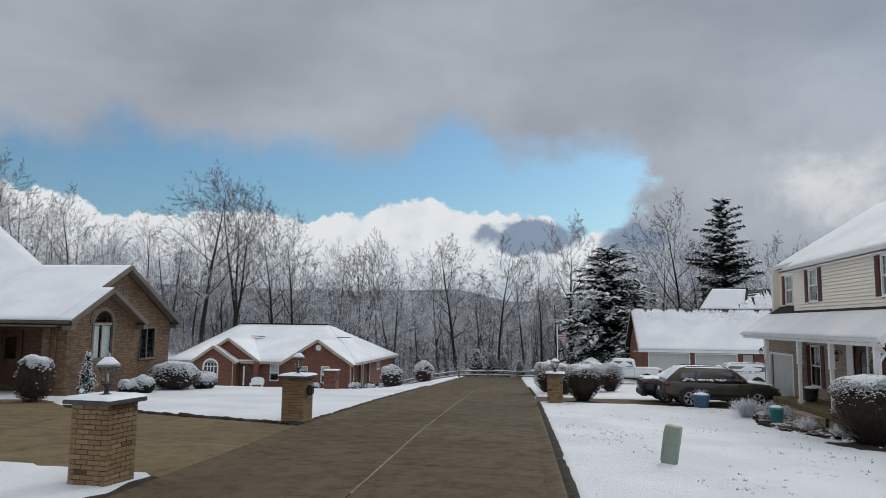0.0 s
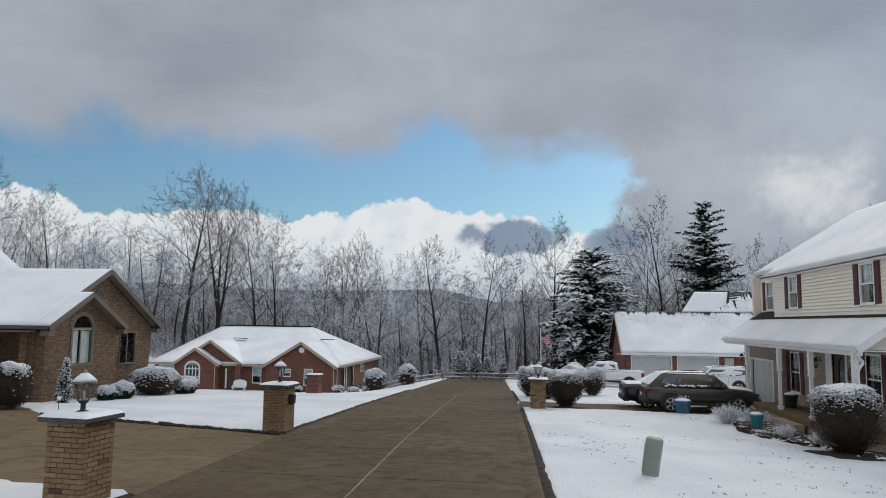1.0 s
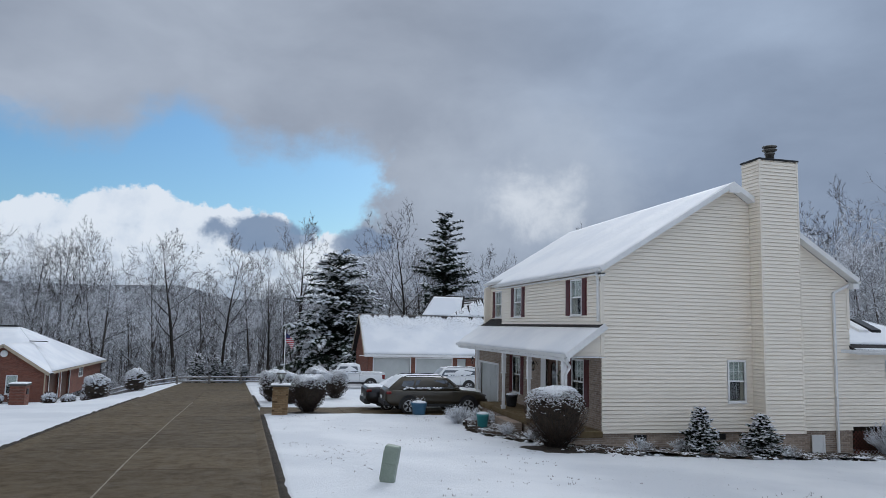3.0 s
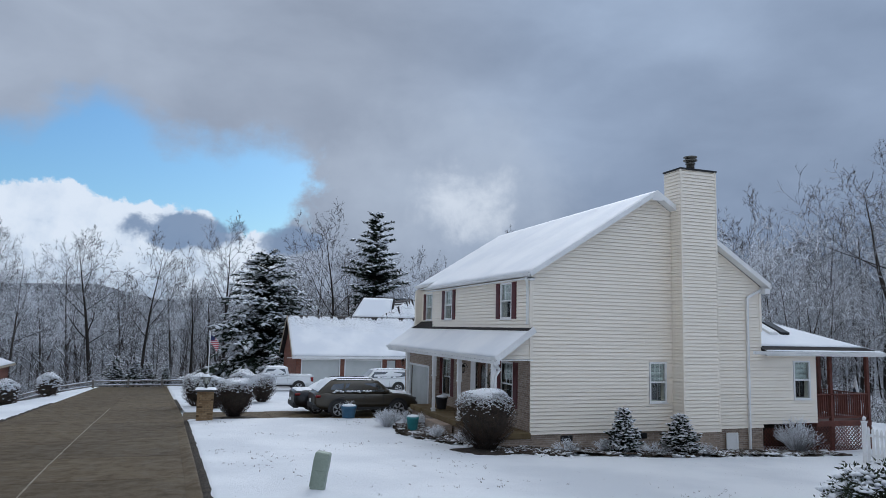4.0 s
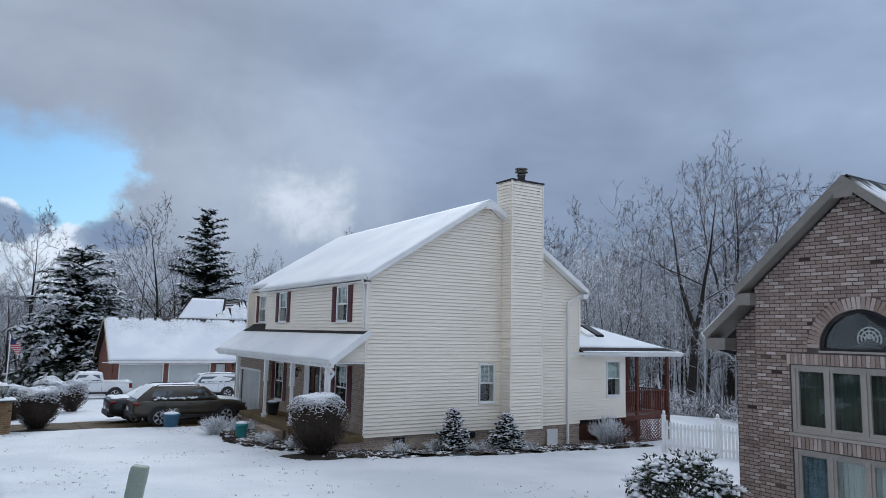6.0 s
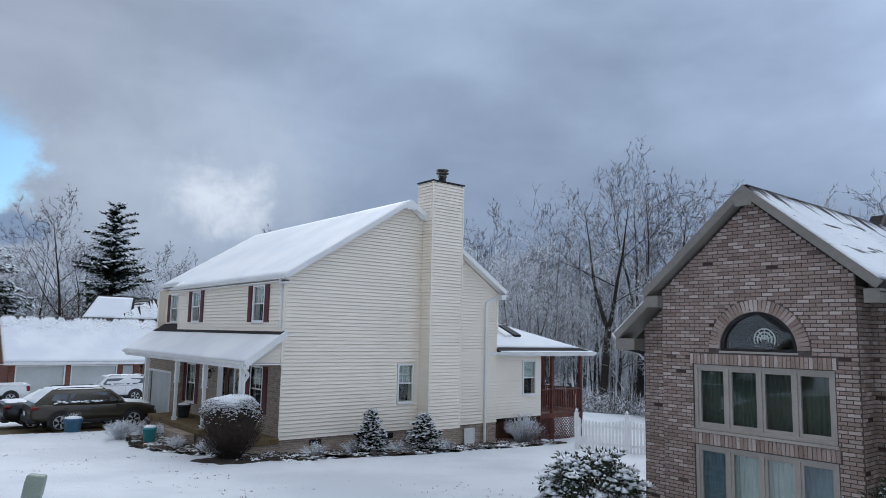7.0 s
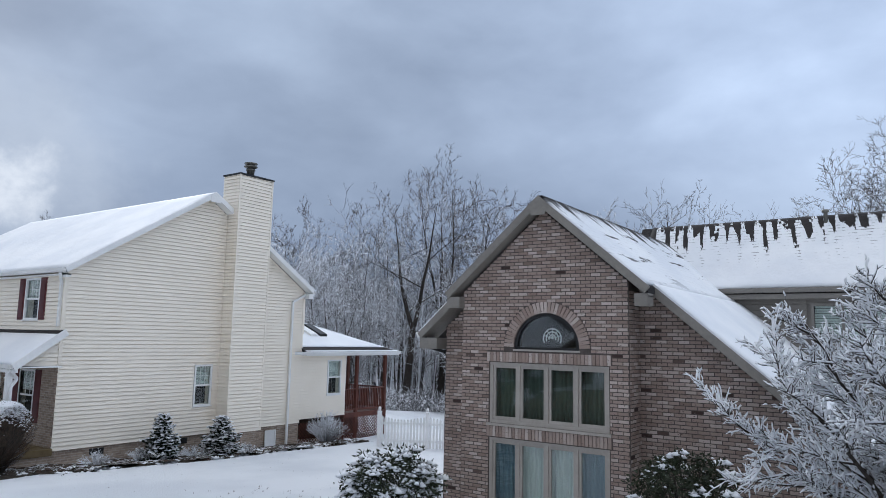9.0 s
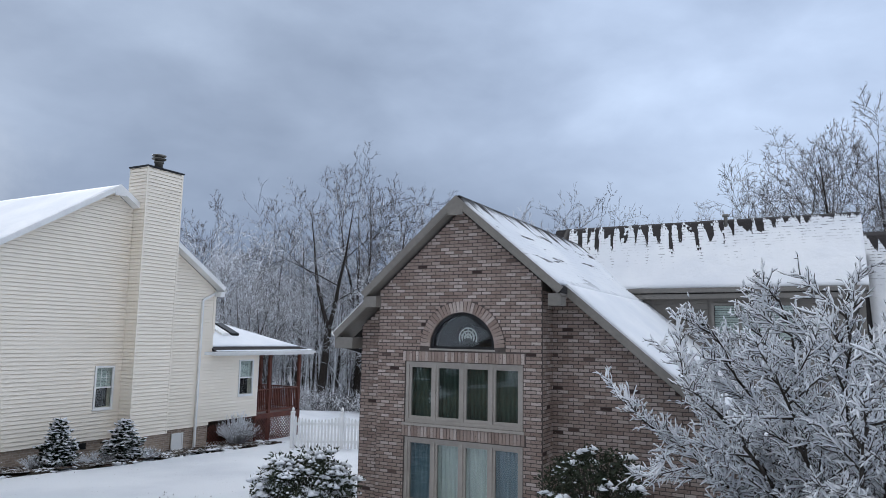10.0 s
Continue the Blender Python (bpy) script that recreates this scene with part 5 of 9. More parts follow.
part("skirt_frame", bar(bar(B(), (19.02, HY + 0.0, -1.1), (DKX1, HY + 0.0, -1.1), 0.05, 0.1), (DX - 0.05, HY + 0.0, -1.2), (DX - 0.05, HY + 0.0, DKZ - 0.2), 0.06, 0.06), REDWOOD, deck)

# ---- the tan brick house beyond its drive ----
lh = thing("house", (-22.0, 26.5, -0.3), "single-storey tan brick house with twin gables and a snowy roof", "house")
LX, LXB = -18.2, -18.8
mB, mG = frame_x(LX, 1), frame_x(LXB, 1)
BAY = [(22.05, -0.4), (26.5, -0.4), (26.5, 2.45), (24.26, 3.66), (22.05, 2.45)]
AW = arch(23.53, 24.88, 0.95, 2.42, 0.58)
part("wall", sheet(B(), [BAY, AW], mB, 0.25, 0), BRICK_TAN, lh, "tan brick bay")
BIG = [(22.2, -0.5), (30.3, -0.5), (30.3, 2.45), (26.3, 4.72), (22.2, 2.45)]
part("wall", sheet(B(), [BIG, rect(27.75, 29.05, 0.75, 2.2)], mG, 0.25, 0), BRICK_TAN, lh)
part("wall", box(B(), LXB - 0.2, LX - 0.26, 26.3, 26.5, -0.4, 2.5), BRICK_TAN, lh)
part("wall", box(B(), LXB - 0.05, LX - 0.252, 22.053, 22.3, -0.4, 2.5), BRICK_TAN, lh)
part("wall", box(B(), LXB - 0.32, LXB - 0.02, 21.9, 24.1, -0.45, 2.5), BRICK_TAN, lh)
part("wall", box(B(), -24.0, LXB, 24.0, 24.2, -0.4, 2.6), BRICK_TAN, lh)
part("wall", box(B(), LXB - 0.02, LXB + 0.2, 22.0, 24.0, -0.4, 2.5), BRICK_TAN, lh)
part("wall", box(B(), -31.0, -23.2, 21.4, 30.3, -0.5, 2.5), BRICK_TAN, lh)
part("wall", box(B(), -31.0, LXB - 0.25, 30.1, 30.3, -0.6, 2.45), BRICK_TAN, lh)
# arched window
aw = part("window", sheet(B(), [arch(23.48, 24.93, 0.9, 2.42, 0.63), arch(23.60, 24.81, 1.02, 2.40, 0.50)], mB, 0.1, 0.025), TAN_TRIM, lh)
part("mullion", sheet(sheet(B(), [rect(24.17, 24.24, 1.02, 2.38)], mB, 0.05, -0.03), [rect(23.60, 24.81, 2.32, 2.42)], mB, 0.05, -0.025), CLAY, aw)
part("pane", sheet(B(), [arch(23.60, 24.81, 1.02, 2.40, 0.50)], mB, 0.006, -0.06), GLASS, aw).visible_shadow = False
part("curtain_pair", sheet(sheet(B(), [rect(23.61, 24.08, 1.02, 2.3)], mB, 0.02, -0.1), [rect(24.33, 24.80, 1.02, 2.3)], mB, 0.02, -0.1), CURTAIN, aw)
# flat dark sheet; the room's shade is painted, no room is built
part("recess", sheet(B(), [rect(23.38, 25.08, 0.8, 3.05)], mB, 0.02, -0.5), ROOM_DARK, aw)
window(lh, mG, 27.8, 29.0, 0.8, 2.15, TAN_TRIM, cols=2, rows=1, muntin=False, fw=0.05)
vent = part("louvre_vent", sheet(B(), [arch(25.75, 26.35, 3.50, 3.78, 0.30), arch(25.81, 26.29, 3.56, 3.78, 0.24)], mG, 0.05, 0.04), TAN_TRIM, lh)
for k in range(6):
    half = 0.24 if k < 3 else 0.24 * math.sqrt(max(0.1, 1 - ((k - 2.6) / 3.2) ** 2))
    part("slat", box(B(), LXB + 0.005, LXB + 0.03, 26.05 - half, 26.05 + half, 3.58 + k * 0.075, 3.62 + k * 0.075), TAN_TRIM, vent)
ring = part("arch_ring", sheet(B(), [arch(23.33, 25.08, 2.40, 2.42, 0.80), arch(23.49, 24.92, 2.41, 2.42, 0.62)], mB, 0.03, 0.022), BRICK_TAN, lh, "soldier ring of tan bricks over the arched window")
# roofs
LA, LZ, LE, LF = 26.3, 4.93, 2.5, 30.7      # ridge, its level, eave level, far eave
LR = part("roof", slab(slab(B(), [(LXB + 0.35, 21.75, LE), (LXB + 0.35, LA, LZ), (-31.5, LA, LZ), (-31.5, 21.75, LE)], 0.16), [(LXB + 0.35, LA, LZ), (LXB + 0.35, LF, LE), (-31.5, LF, LE), (-31.5, LA, LZ)], 0.16), SHINGLE, lh)
slab_b = slab(slab(B(), [(LX + 0.35, 21.75, LE), (LX + 0.35, 24.25, 3.84), (LXB + 0.35, 24.25, 3.84), (LXB + 0.35, 21.75, LE)], 0.16), [(LX + 0.35, 24.25, 3.84), (LX + 0.35, 26.75, LE), (LXB - 0.1, 26.75, LE), (LXB - 0.1, 24.25, 3.84)], 0.16)
part("bay_roof", slab_b, SHINGLE, LR)
bm = slope_snow(B(), (LXB + 0.34, 21.75, LE), (-12.7, 0, 0), (0, LA - 21.75, LZ - LE), 40, 14, 0.06)
slope_snow(bm, (LX + 0.33, 21.75, LE), (-0.65, 0, 0), (0, 2.5, 3.84 - LE), 8, 10, 0.06)
slope_snow(bm, (LX + 0.33, 26.75, LE), (-0.7, 0, 0), (0, -2.5, 3.84 - LE), 6, 10, 0.06)
hip_snow(bm, [(-31.5, 21.75, LE + 0.02), (-23.6, 21.75, LE + 0.02), (-22.8, LA, LZ + 0.02), (-31.5, 31.0, 9.2)], 0.06, 14)
slope_snow(bm, (LXB + 0.34, LF, LE), (-12.7, 0, 0), (0, LA - LF, LZ - LE), 20, 10, 0.06)
part("snow", bm, SNOW, LR, "smooth blanket of snow")
for x, y0, y1, ym, ze, za in ((LX + 0.36, 21.75, 26.75, 24.25, LE, 3.84), (LXB + 0.36, 21.75, LF, LA, LE, LZ)):
    bm = bar(bar(B(), (x, y0, ze - 0.1), (x, ym, za - 0.1), 0.04, 0.19), (x, ym, za - 0.1), (x, y1, ze - 0.1), 0.04, 0.19)
    part("fascia", bm, TAN_TRIM, LR, "tan rake boards")
    bm = slab(slab(B(), [(x, y0, ze - 0.17), (x, ym, za - 0.17), (x - 0.36, ym, za - 0.17), (x - 0.36, y0, ze - 0.17)], 0.02), [(x, ym, za - 0.17), (x, y1, ze - 0.17), (x - 0.36, y1, ze - 0.17), (x - 0.36, ym, za - 0.17)], 0.02)
    part("soffit", bm, TAN_TRIM, LR)
part("return", box(B(), LX - 0.02, LX + 0.36, 21.75, 22.03, LE - 0.36, LE - 0.16), TAN_TRIM, LR)
part("return", box(B(), LX - 0.02, LX + 0.36, 26.48, 26.75, LE - 0.36, LE - 0.16), TAN_TRIM, LR)
part("return", box(B(), LXB - 0.02, LXB + 0.36, 30.3, LF, LE - 0.36, LE - 0.16), TAN_TRIM, LR)
gutter(LR, (-31.0, 21.73, LE - 0.02), (LX + 0.3, 21.73, LE - 0.02), TAN_TRIM)
part("soffit", box(B(), -31.0, LX - 0.2, 21.6, 24.1, 2.26, 2.32), TAN_TRIM, LR)
# the low entrance gable
EG = slab(slab(B(), [(-27.5, 20.8, 3.9), (-23.0, 20.8, 2.55), (-23.0, 21.9, 2.55), (-27.5, 24.2, 3.9)], 0.16), [(-32.0, 20.8, 2.55), (-27.5, 20.8, 3.9), (-27.5, 24.2, 3.9), (-32.0, 21.9, 2.55)], 0.16)
part("entry_roof", EG, SHINGLE, LR)
bm = hip_snow(B(), [(-22.98, 20.78, 2.56), (-22.98, 21.95, 2.56), (-27.5, 24.3, 3.91), (-27.5, 20.78, 3.91)], 0.08, 10)
part("snow", bm, SNOW, LR)
part("fascia", bar(bar(B(), (-27.5, 20.78, 3.8), (-23.0, 20.78, 2.45), 0.04, 0.24), (-32.0, 20.78, 2.45), (-27.5, 20.78, 3.8), 0.04, 0.24), TAN_TRIM, LR)
part("gable_wall", sheet(B(), [[(-31, 2.4), (-23.2, 2.4), (-27.5, 3.7)]], frame_y(21.4), 0.2, 0), BRICK_TAN, lh)
d = part("door", box(B(), -22.6, -21.6, 23.93, 24.0, -0.1, 2.05), BROWNWOOD, lh)
part("recess_pane", box(B(), -22.35, -21.85, 23.91, 23.93, 0.9, 1.8), GLASS, d)

# ---- the red brick ranch house down the slope ----
rh = thing("house", (-25.5, 66.0, -3.2), "low red brick ranch house with hipped snowy roof and front gables", "house")
RY, RB = 58.0, -3.4
mR = frame_y(RY)
ro = [(-34.0, RB), (-17.2, RB), (-17.2, -1.05), (-34.0, -1.05)]
R_DOOR, R_W, R_ARCH = rect(-28.1, -26.0, RB + 0.001, -1.35), rect(-24.75, -23.95, -2.7, -1.3), arch(-30.75, -29.35, -2.8, -1.5, 0.62)
part("wall", sheet(B(), [ro, rect(-33.5, -32.1, -2.3, -1.3), R_W], mR, 0.25, 0), BRICK_RED, rh, "red brick front")
part("wall", box(B(), -34.0, -17.2, 74.8, 75.0, RB, -1.05), BRICK_RED, rh)
part("wall", box(B(), -34.0, -33.8, RY + 0.25, 74.8, RB, -1.05), BRICK_RED, rh)
mRs = frame_x(-17.2, 1)
part("wall", sheet(B(), [rect(RY + 0.02, 75.0, RB, -1.05), rect(58.5, 60.9, RB + 0.001, -1.35), rect(61.7, 64.1, RB + 0.001, -1.35), rect(67.0, 68.2, -2.1, -1.3)], mRs, 0.25, 0), BRICK_RED, rh)
for y in (58.5, 61.7):
    garage_door(rh, mRs, y, y + 2.4, RB, -1.35, BROWNWOOD, back=-0.2)
window(rh, mRs, 67.0, 68.2, -2.1, -1.3, TRIM, cols=2)
for g_ in ([(-31.6, RB), (-27.7, RB), (-27.7, -1.1), (-29.72, 0.14), (-31.6, -1.1)],):
    part("wall", sheet(B(), [g_, R_ARCH], frame_y(RY - 0.7), 0.25, 0), BRICK_RED, rh)
part("wall", box(B(), -31.6, -31.35, RY - 0.45, RY - 0.01, RB, -1.1), BRICK_RED, rh)
part("wall", box(B(), -27.95, -27.7, RY - 0.45, RY - 0.01, RB, -1.1), BRICK_RED, rh)
part("wall", sheet(B(), [[(-31.7, -1.1), (-25.75, -1.1), (-28.6, 0.84)]], frame_y(RY - 0.12), 0.1, 0), BRICK_RED, rh)
part("wall", sheet(B(), [[(-23.2, RB), (-17.05, RB), (-17.05, -1.1), (-20.02, 0.84), (-23.2, -1.1)], rect(-21.7, -20.97, -2.0, -1.36), rect(-19.75, -19.0, -2.7, -1.33)], frame_y(RY - 0.9), 0.25, 0), BRICK_RED, rh)
part("wall", box(B(), -23.2, -22.95, RY - 0.65, RY - 0.01, RB, -1.1), BRICK_RED, rh)
part("wall", box(B(), -17.45, -17.2, RY - 0.65, RY - 0.01, RB, -1.1), BRICK_RED, rh)
for u0, u1, v0, v1, y in ((-21.66, -21.01, -1.96, -1.4, RY - 0.9), (-19.71, -19.04, -2.66, -1.37, RY - 0.9), (-24.71, -23.99, -2.66, -1.34, RY), (-33.45, -32.15, -2.26, -1.34, RY)):
    window(rh, frame_y(y), u0, u1, v0, v1, TRIM, cols=2 if u1 - u0 > 0.9 else 1, blind=CURTAIN, drop=0.6, muntin=False)
aw = part("window", sheet(B(), [arch(-30.8, -29.3, -2.85, -1.5, 0.67), arch(-30.68, -29.42, -2.73, -1.52, 0.53)], frame_y(RY - 0.7), 0.12, 0.03), TRIM, rh, "white arched window with glazing bars")
bm = B()
for u in (-30.36, -30.05, -29.74):
    sheet(bm, [rect(u - 0.035, u + 0.035, -2.73, -1.3)], frame_y(RY - 0.7), 0.03, -0.02)
for v in (-2.2, -1.55):
    sheet(bm, [rect(-30.68, -29.42, v - 0.04, v + 0.04)], frame_y(RY - 0.7), 0.03, -0.017)
part("glazing_bar", bm, TRIM, aw)
part("pane", sheet(B(), [arch(-30.68, -29.42, -2.73, -1.52, 0.53)], frame_y(RY - 0.7), 0.006, -0.05), GLASS, aw).visible_shadow = False
# dark-painted sheet close behind the arch, for the shade indoors
part("recess", sheet(B(), [rect(-31.0, -29.2, -2.9, -0.85)], frame_y(RY - 0.7), 0.02, -0.4), ROOM_DARK, aw)
ent = part("door", box(B(), -27.6, -26.5, RY - 0.06, RY - 0.01, RB, -1.4), BROWNWOOD, rh, "dark front door in a shaded porch")
part("sidelight", box(B(), -27.25, -27.1, RY - 0.08, RY - 0.06, RB + 0.2, -1.5), TRIM, ent)
part("column", box(B(), -25.95, -25.6, RY - 0.75, RY - 0.4, RB, -1.1), BRICK_RED, rh)
v_ob = part("vent", lathe(B(), [(0.26, 0), (0.26, 0.04), (0.2, 0.06)], (0, 0, 0), 18), TRIM, rh)
v_ob.matrix_basis = pose(-20.02 + 25.5, RY - 0.92 - 66.0, 0.28 + 3.2, 90, 0, 0)
v_ob.data.transform(BASE[rh.name])
# hipped roof with front gables
E0, E1, F0, F1, EZ = -34.4, -16.8, RY - 0.35, 75.4, -1.05
A0, A1, AY, AZ = -31.5, -22.2, 66.5, 2.2
faces = [[(E0, F0, EZ), (E1, F0, EZ), (A1, AY, AZ), (A0, AY, AZ)], [(E1, F0, EZ), (E1, F1, EZ), (A1, AY, AZ)], [(E1, F1, EZ), (E0, F1, EZ), (A0, AY, AZ), (A1, AY, AZ)], [(E0, F1, EZ), (E0, F0, EZ), (A0, AY, AZ)]]
bm, bs = B(), B()
for f in faces:
    slab(bm, f, 0.14)
    hip_snow(bs, f, 0.09, 12, (0.0, 0.985))
rr = part("roof", bm, SHINGLE, rh)
part("snow", bs, SNOW, rr, "smooth blanket of snow")
part("ridge_cap", bar(B(), (A0, AY, AZ + 0.05), (A1, AY, AZ + 0.05), 0.3, 0.12), SHINGLE, rr)
hs_ = (AZ - EZ) / (AY - F0)
for u0, um, u1, ze, za, yf in ((-32.0, -28.6, -25.45, -1.15, 0.98, RY - 0.45), (-31.85, -29.72, -27.45, -1.15, 0.30, RY - 1.0), (-23.45, -20.02, -16.75, -1.15, 0.98, RY - 1.25)):
    yb = F0 + (za - EZ) / hs_ + 0.3
    bm = slab(slab(B(), [(u0, yf, ze), (um, yf, za), (um, yb, za), (u0, F0 + 0.2, ze)], 0.12), [(um, yf, za), (u1, yf, ze), (u1, F0 + 0.2, ze), (um, yb, za)], 0.12)
    part("gable_roof", bm, SHINGLE, rr)
    bs = hip_snow(hip_snow(B(), [(u0, F0 + 0.2, ze), (u0, yf, ze), (um, yf, za), (um, yb, za)], 0.08, 8), [(u1, yf, ze), (u1, F0 + 0.2, ze), (um, yb, za), (um, yf, za)], 0.08, 8)
    part("snow", bs, SNOW, rr)
    part("fascia", bar(bar(B(), (u0, yf - 0.02, ze - 0.08), (um, yf - 0.02, za - 0.08), 0.04, 0.22), (um, yf - 0.02, za - 0.08), (u1, yf - 0.02, ze - 0.08), 0.04, 0.22), CREAM_TRIM, rr, "cream rake boards")
    part("ridge_cap", bar(B(), (um, yb - 0.9, za + 0.10), (um + 1.3, yb - 0.9, za + 0.08), 0.3, 0.06), SHINGLE, rr)
part("fascia", box(B(), E0, E1, F0 - 0.03, F0, EZ - 0.2, EZ - 0.02), CREAM_TRIM, rr)
part("fascia", box(B(), E1, E1 + 0.03, F0, F1, EZ - 0.2, EZ - 0.02), CREAM_TRIM, rr)
downspout(rh, [(-17.1, RY - 1.0, -1.15), (-17.1, RY - 1.0, RB)], CREAM_TRIM)
downspout(rh, [(-27.9, RY - 0.8, -1.15), (-27.9, RY - 0.8, RB)], CREAM_TRIM)

# ---- the brick house with the wide garage ----
gh = thing("house", (13.0, 62.0, -2.3), "red brick garage wing with pale doors under a snowy gable roof", "house")
GY, GB = 58.0, -2.5
mD = frame_y(GY)
part("wall", sheet(B(), [rect(7.5, 21.0, GB, 0.7), rect(7.95, 11.2, GB + 0.001, 0.3), rect(11.65, 14.9, GB + 0.001, 0.3), rect(15.35, 16.2, GB + 0.001, 0.3)], mD, 0.25, 0), BRICK_RED, gh)
garage_door(gh, mD, 8.0, 11.15, GB, 0.25, back=-0.15)
garage_door(gh, mD, 11.7, 14.85, GB, 0.25, back=-0.15)
part("door", box(B(), 15.4, 16.15, GY + 0.1, GY + 0.15, GB, 0.25), GDOOR, gh)
part("wall", sheet(B(), [[(GY + 0.01, GB), (67.0, GB), (67.0, 0.7), (62.5, 3.88), (GY + 0.01, 0.7)]], frame_x(7.5), 0.25, 0), BRICK_RED, gh)
part("wall", box(B(), 7.7, 21.0, 66.8, 67.0, GB, 0.7), BRICK_RED, gh)
part("wall", box(B(), 20.8, 21.0, GY + 0.25, 66.8, GB, 0.7), BRICK_RED, gh)
gr_ = part("roof", slab(slab(B(), [(7.1, 57.6, 0.62), (21.3, 57.6, 0.62), (21.3, 62.5, 4.06), (7.1, 62.5, 4.06)], 0.15), [(21.3, 67.4, 0.62), (7.1, 67.4, 0.62), (7.1, 62.5, 4.06), (21.3, 62.5, 4.06)], 0.15), SHINGLE, gh)
bs = slope_snow(B(), (7.09, 57.58, 0.63), (14.2, 0, 0), (0, 4.92, 3.44), 60, 24, 0.08)
slope_snow(bs, (7.09, 67.42, 0.63), (14.2, 0, 0), (0, -4.92, 3.44), 20, 10, 0.10)
part("snow", bs, roof_snow("garage_roof_snow", 0, 4.12, 0.63, 3.0, 0.035, 0.07, 4.0, 0.44, 0.66), gr_, "snow thinning to dark shingles at the ridge")
part("fascia", bar(bar(B(), (7.09, 57.6, 0.52), (7.09, 62.5, 3.96), 0.04, 0.26), (7.09, 62.5, 3.96), (7.09, 67.4, 0.52), 0.04, 0.26), CREAM_TRIM, gr_)
part("fascia", box(B(), 7.1, 21.3, 57.56, 57.6, 0.38, 0.60), TRIM, gr_)
part("soffit", box(B(), 6.7, 21.2, 57.6, GY, 0.42, 0.46), TRIM, gr_)
# the taller cross gable of the same house
HIPF = [(15.6, 62.45, 4.07), (23.4, 62.45, 4.07), (19.5, 64.9, 6.0)]
cr = part("cross_roof", slab(slab(slab(B(), [(13.6, 64.9, 0.6), (19.5, 64.9, 6.0), (19.5, 75, 6.0), (13.6, 75, 0.6)], 0.15), [(19.5, 64.9, 6.0), (25.4, 64.9, 0.6), (25.4, 75, 0.6), (19.5, 75, 6.0)], 0.15), HIPF, 0.15), SHINGLE, gr_)
bs = slope_snow(hip_snow(B(), HIPF, 0.06, 12), (13.6, 64.9, 0.62), (0, 10.1, 0), (5.9, 0, 5.4), 30, 30, 0.06)
part("snow", bs, roof_snow("cross_roof_snow", 0, 6.05, 0.6, 9.0, 0.05, 0.3, 4.0, 0.42, 0.64, streaks=0.95), gr_)
cr2 = part("cross_roof", slab(B(), [(12.9, 62.5, 4.02), (16.9, 62.5, 4.02), (17.9, 65.2, 6.1), (14.6, 65.2, 6.1)], 0.3), SHINGLE, gr_)
bs = hip_snow(B(), [(13.0, 62.52, 4.04), (16.75, 62.52, 4.04), (17.65, 65.0, 5.97), (14.7, 65.0, 5.97)], 0.06, 10)
part("snow", bs, SNOW, gr_)

# ---- the grey-brown brick house on the near side ----
bh = thing("house", (16.0, 2.0, -0.4), "grey-brown brick house with tall windows, arched light and patchy snowy roof", "house")
BX, BM = 11.66, 12.25           # the bay's face, the wall behind it
BL, BRt = 6.82, -1.2
mW, mM = frame_x(BX), frame_x(BM)
RC, RZ, PITCH = 4.13, 5.98, 0.85
BAYO = [(2.42, -0.5), (5.98, -0.5), (5.98, RZ - (5.98 - RC) * PITCH - 0.2), (RC, RZ - 0.2), (2.42, RZ - (RC - 2.42) * PITCH - 0.2)]
WIN1, WIN2 = rect(2.80, 5.32, 1.60, 2.79), rect(2.80, 5.32, 0.02, 1.32)
ARC = arch(3.38, 4.76, 3.06, 3.10, 0.66, 16)
MAINO = [(BRt, -0.5), (BL, -0.5), (BL, RZ - (BL - RC) * PITCH - 0.2), (RC, RZ - 0.2), (BRt, RZ - (RC - BRt) * PITCH - 0.2)]
part("wall", sheet(B(), [BAYO, WIN1, WIN2, ARC], mW, 0.3, -0.002), MORTAR, bh, "mortar bed behind the bay's bricks")
part("wall", sheet(B(), [MAINO], mM, 0.25, -0.002), MORTAR, bh)
part("wall", box(B(), BX + 0.3, BM + 0.1, 2.44, 2.7, -0.5, 4.4), MORTAR, bh)
part("wall", box(B(), BX + 0.3, BM + 0.1, 5.7, 5.96, -0.5, 4.2), MORTAR, bh)
part("wall", box(B(), BM + 0.26, 20.0, BL - 0.25, BL - 0.02, -0.6, 3.4), BRICK_PORCH, bh)
part("wall", box(B(), 19.8, 20.0, BRt - 4, BL - 0.25, -0.6, 3.4), BRICK_PORCH, bh)

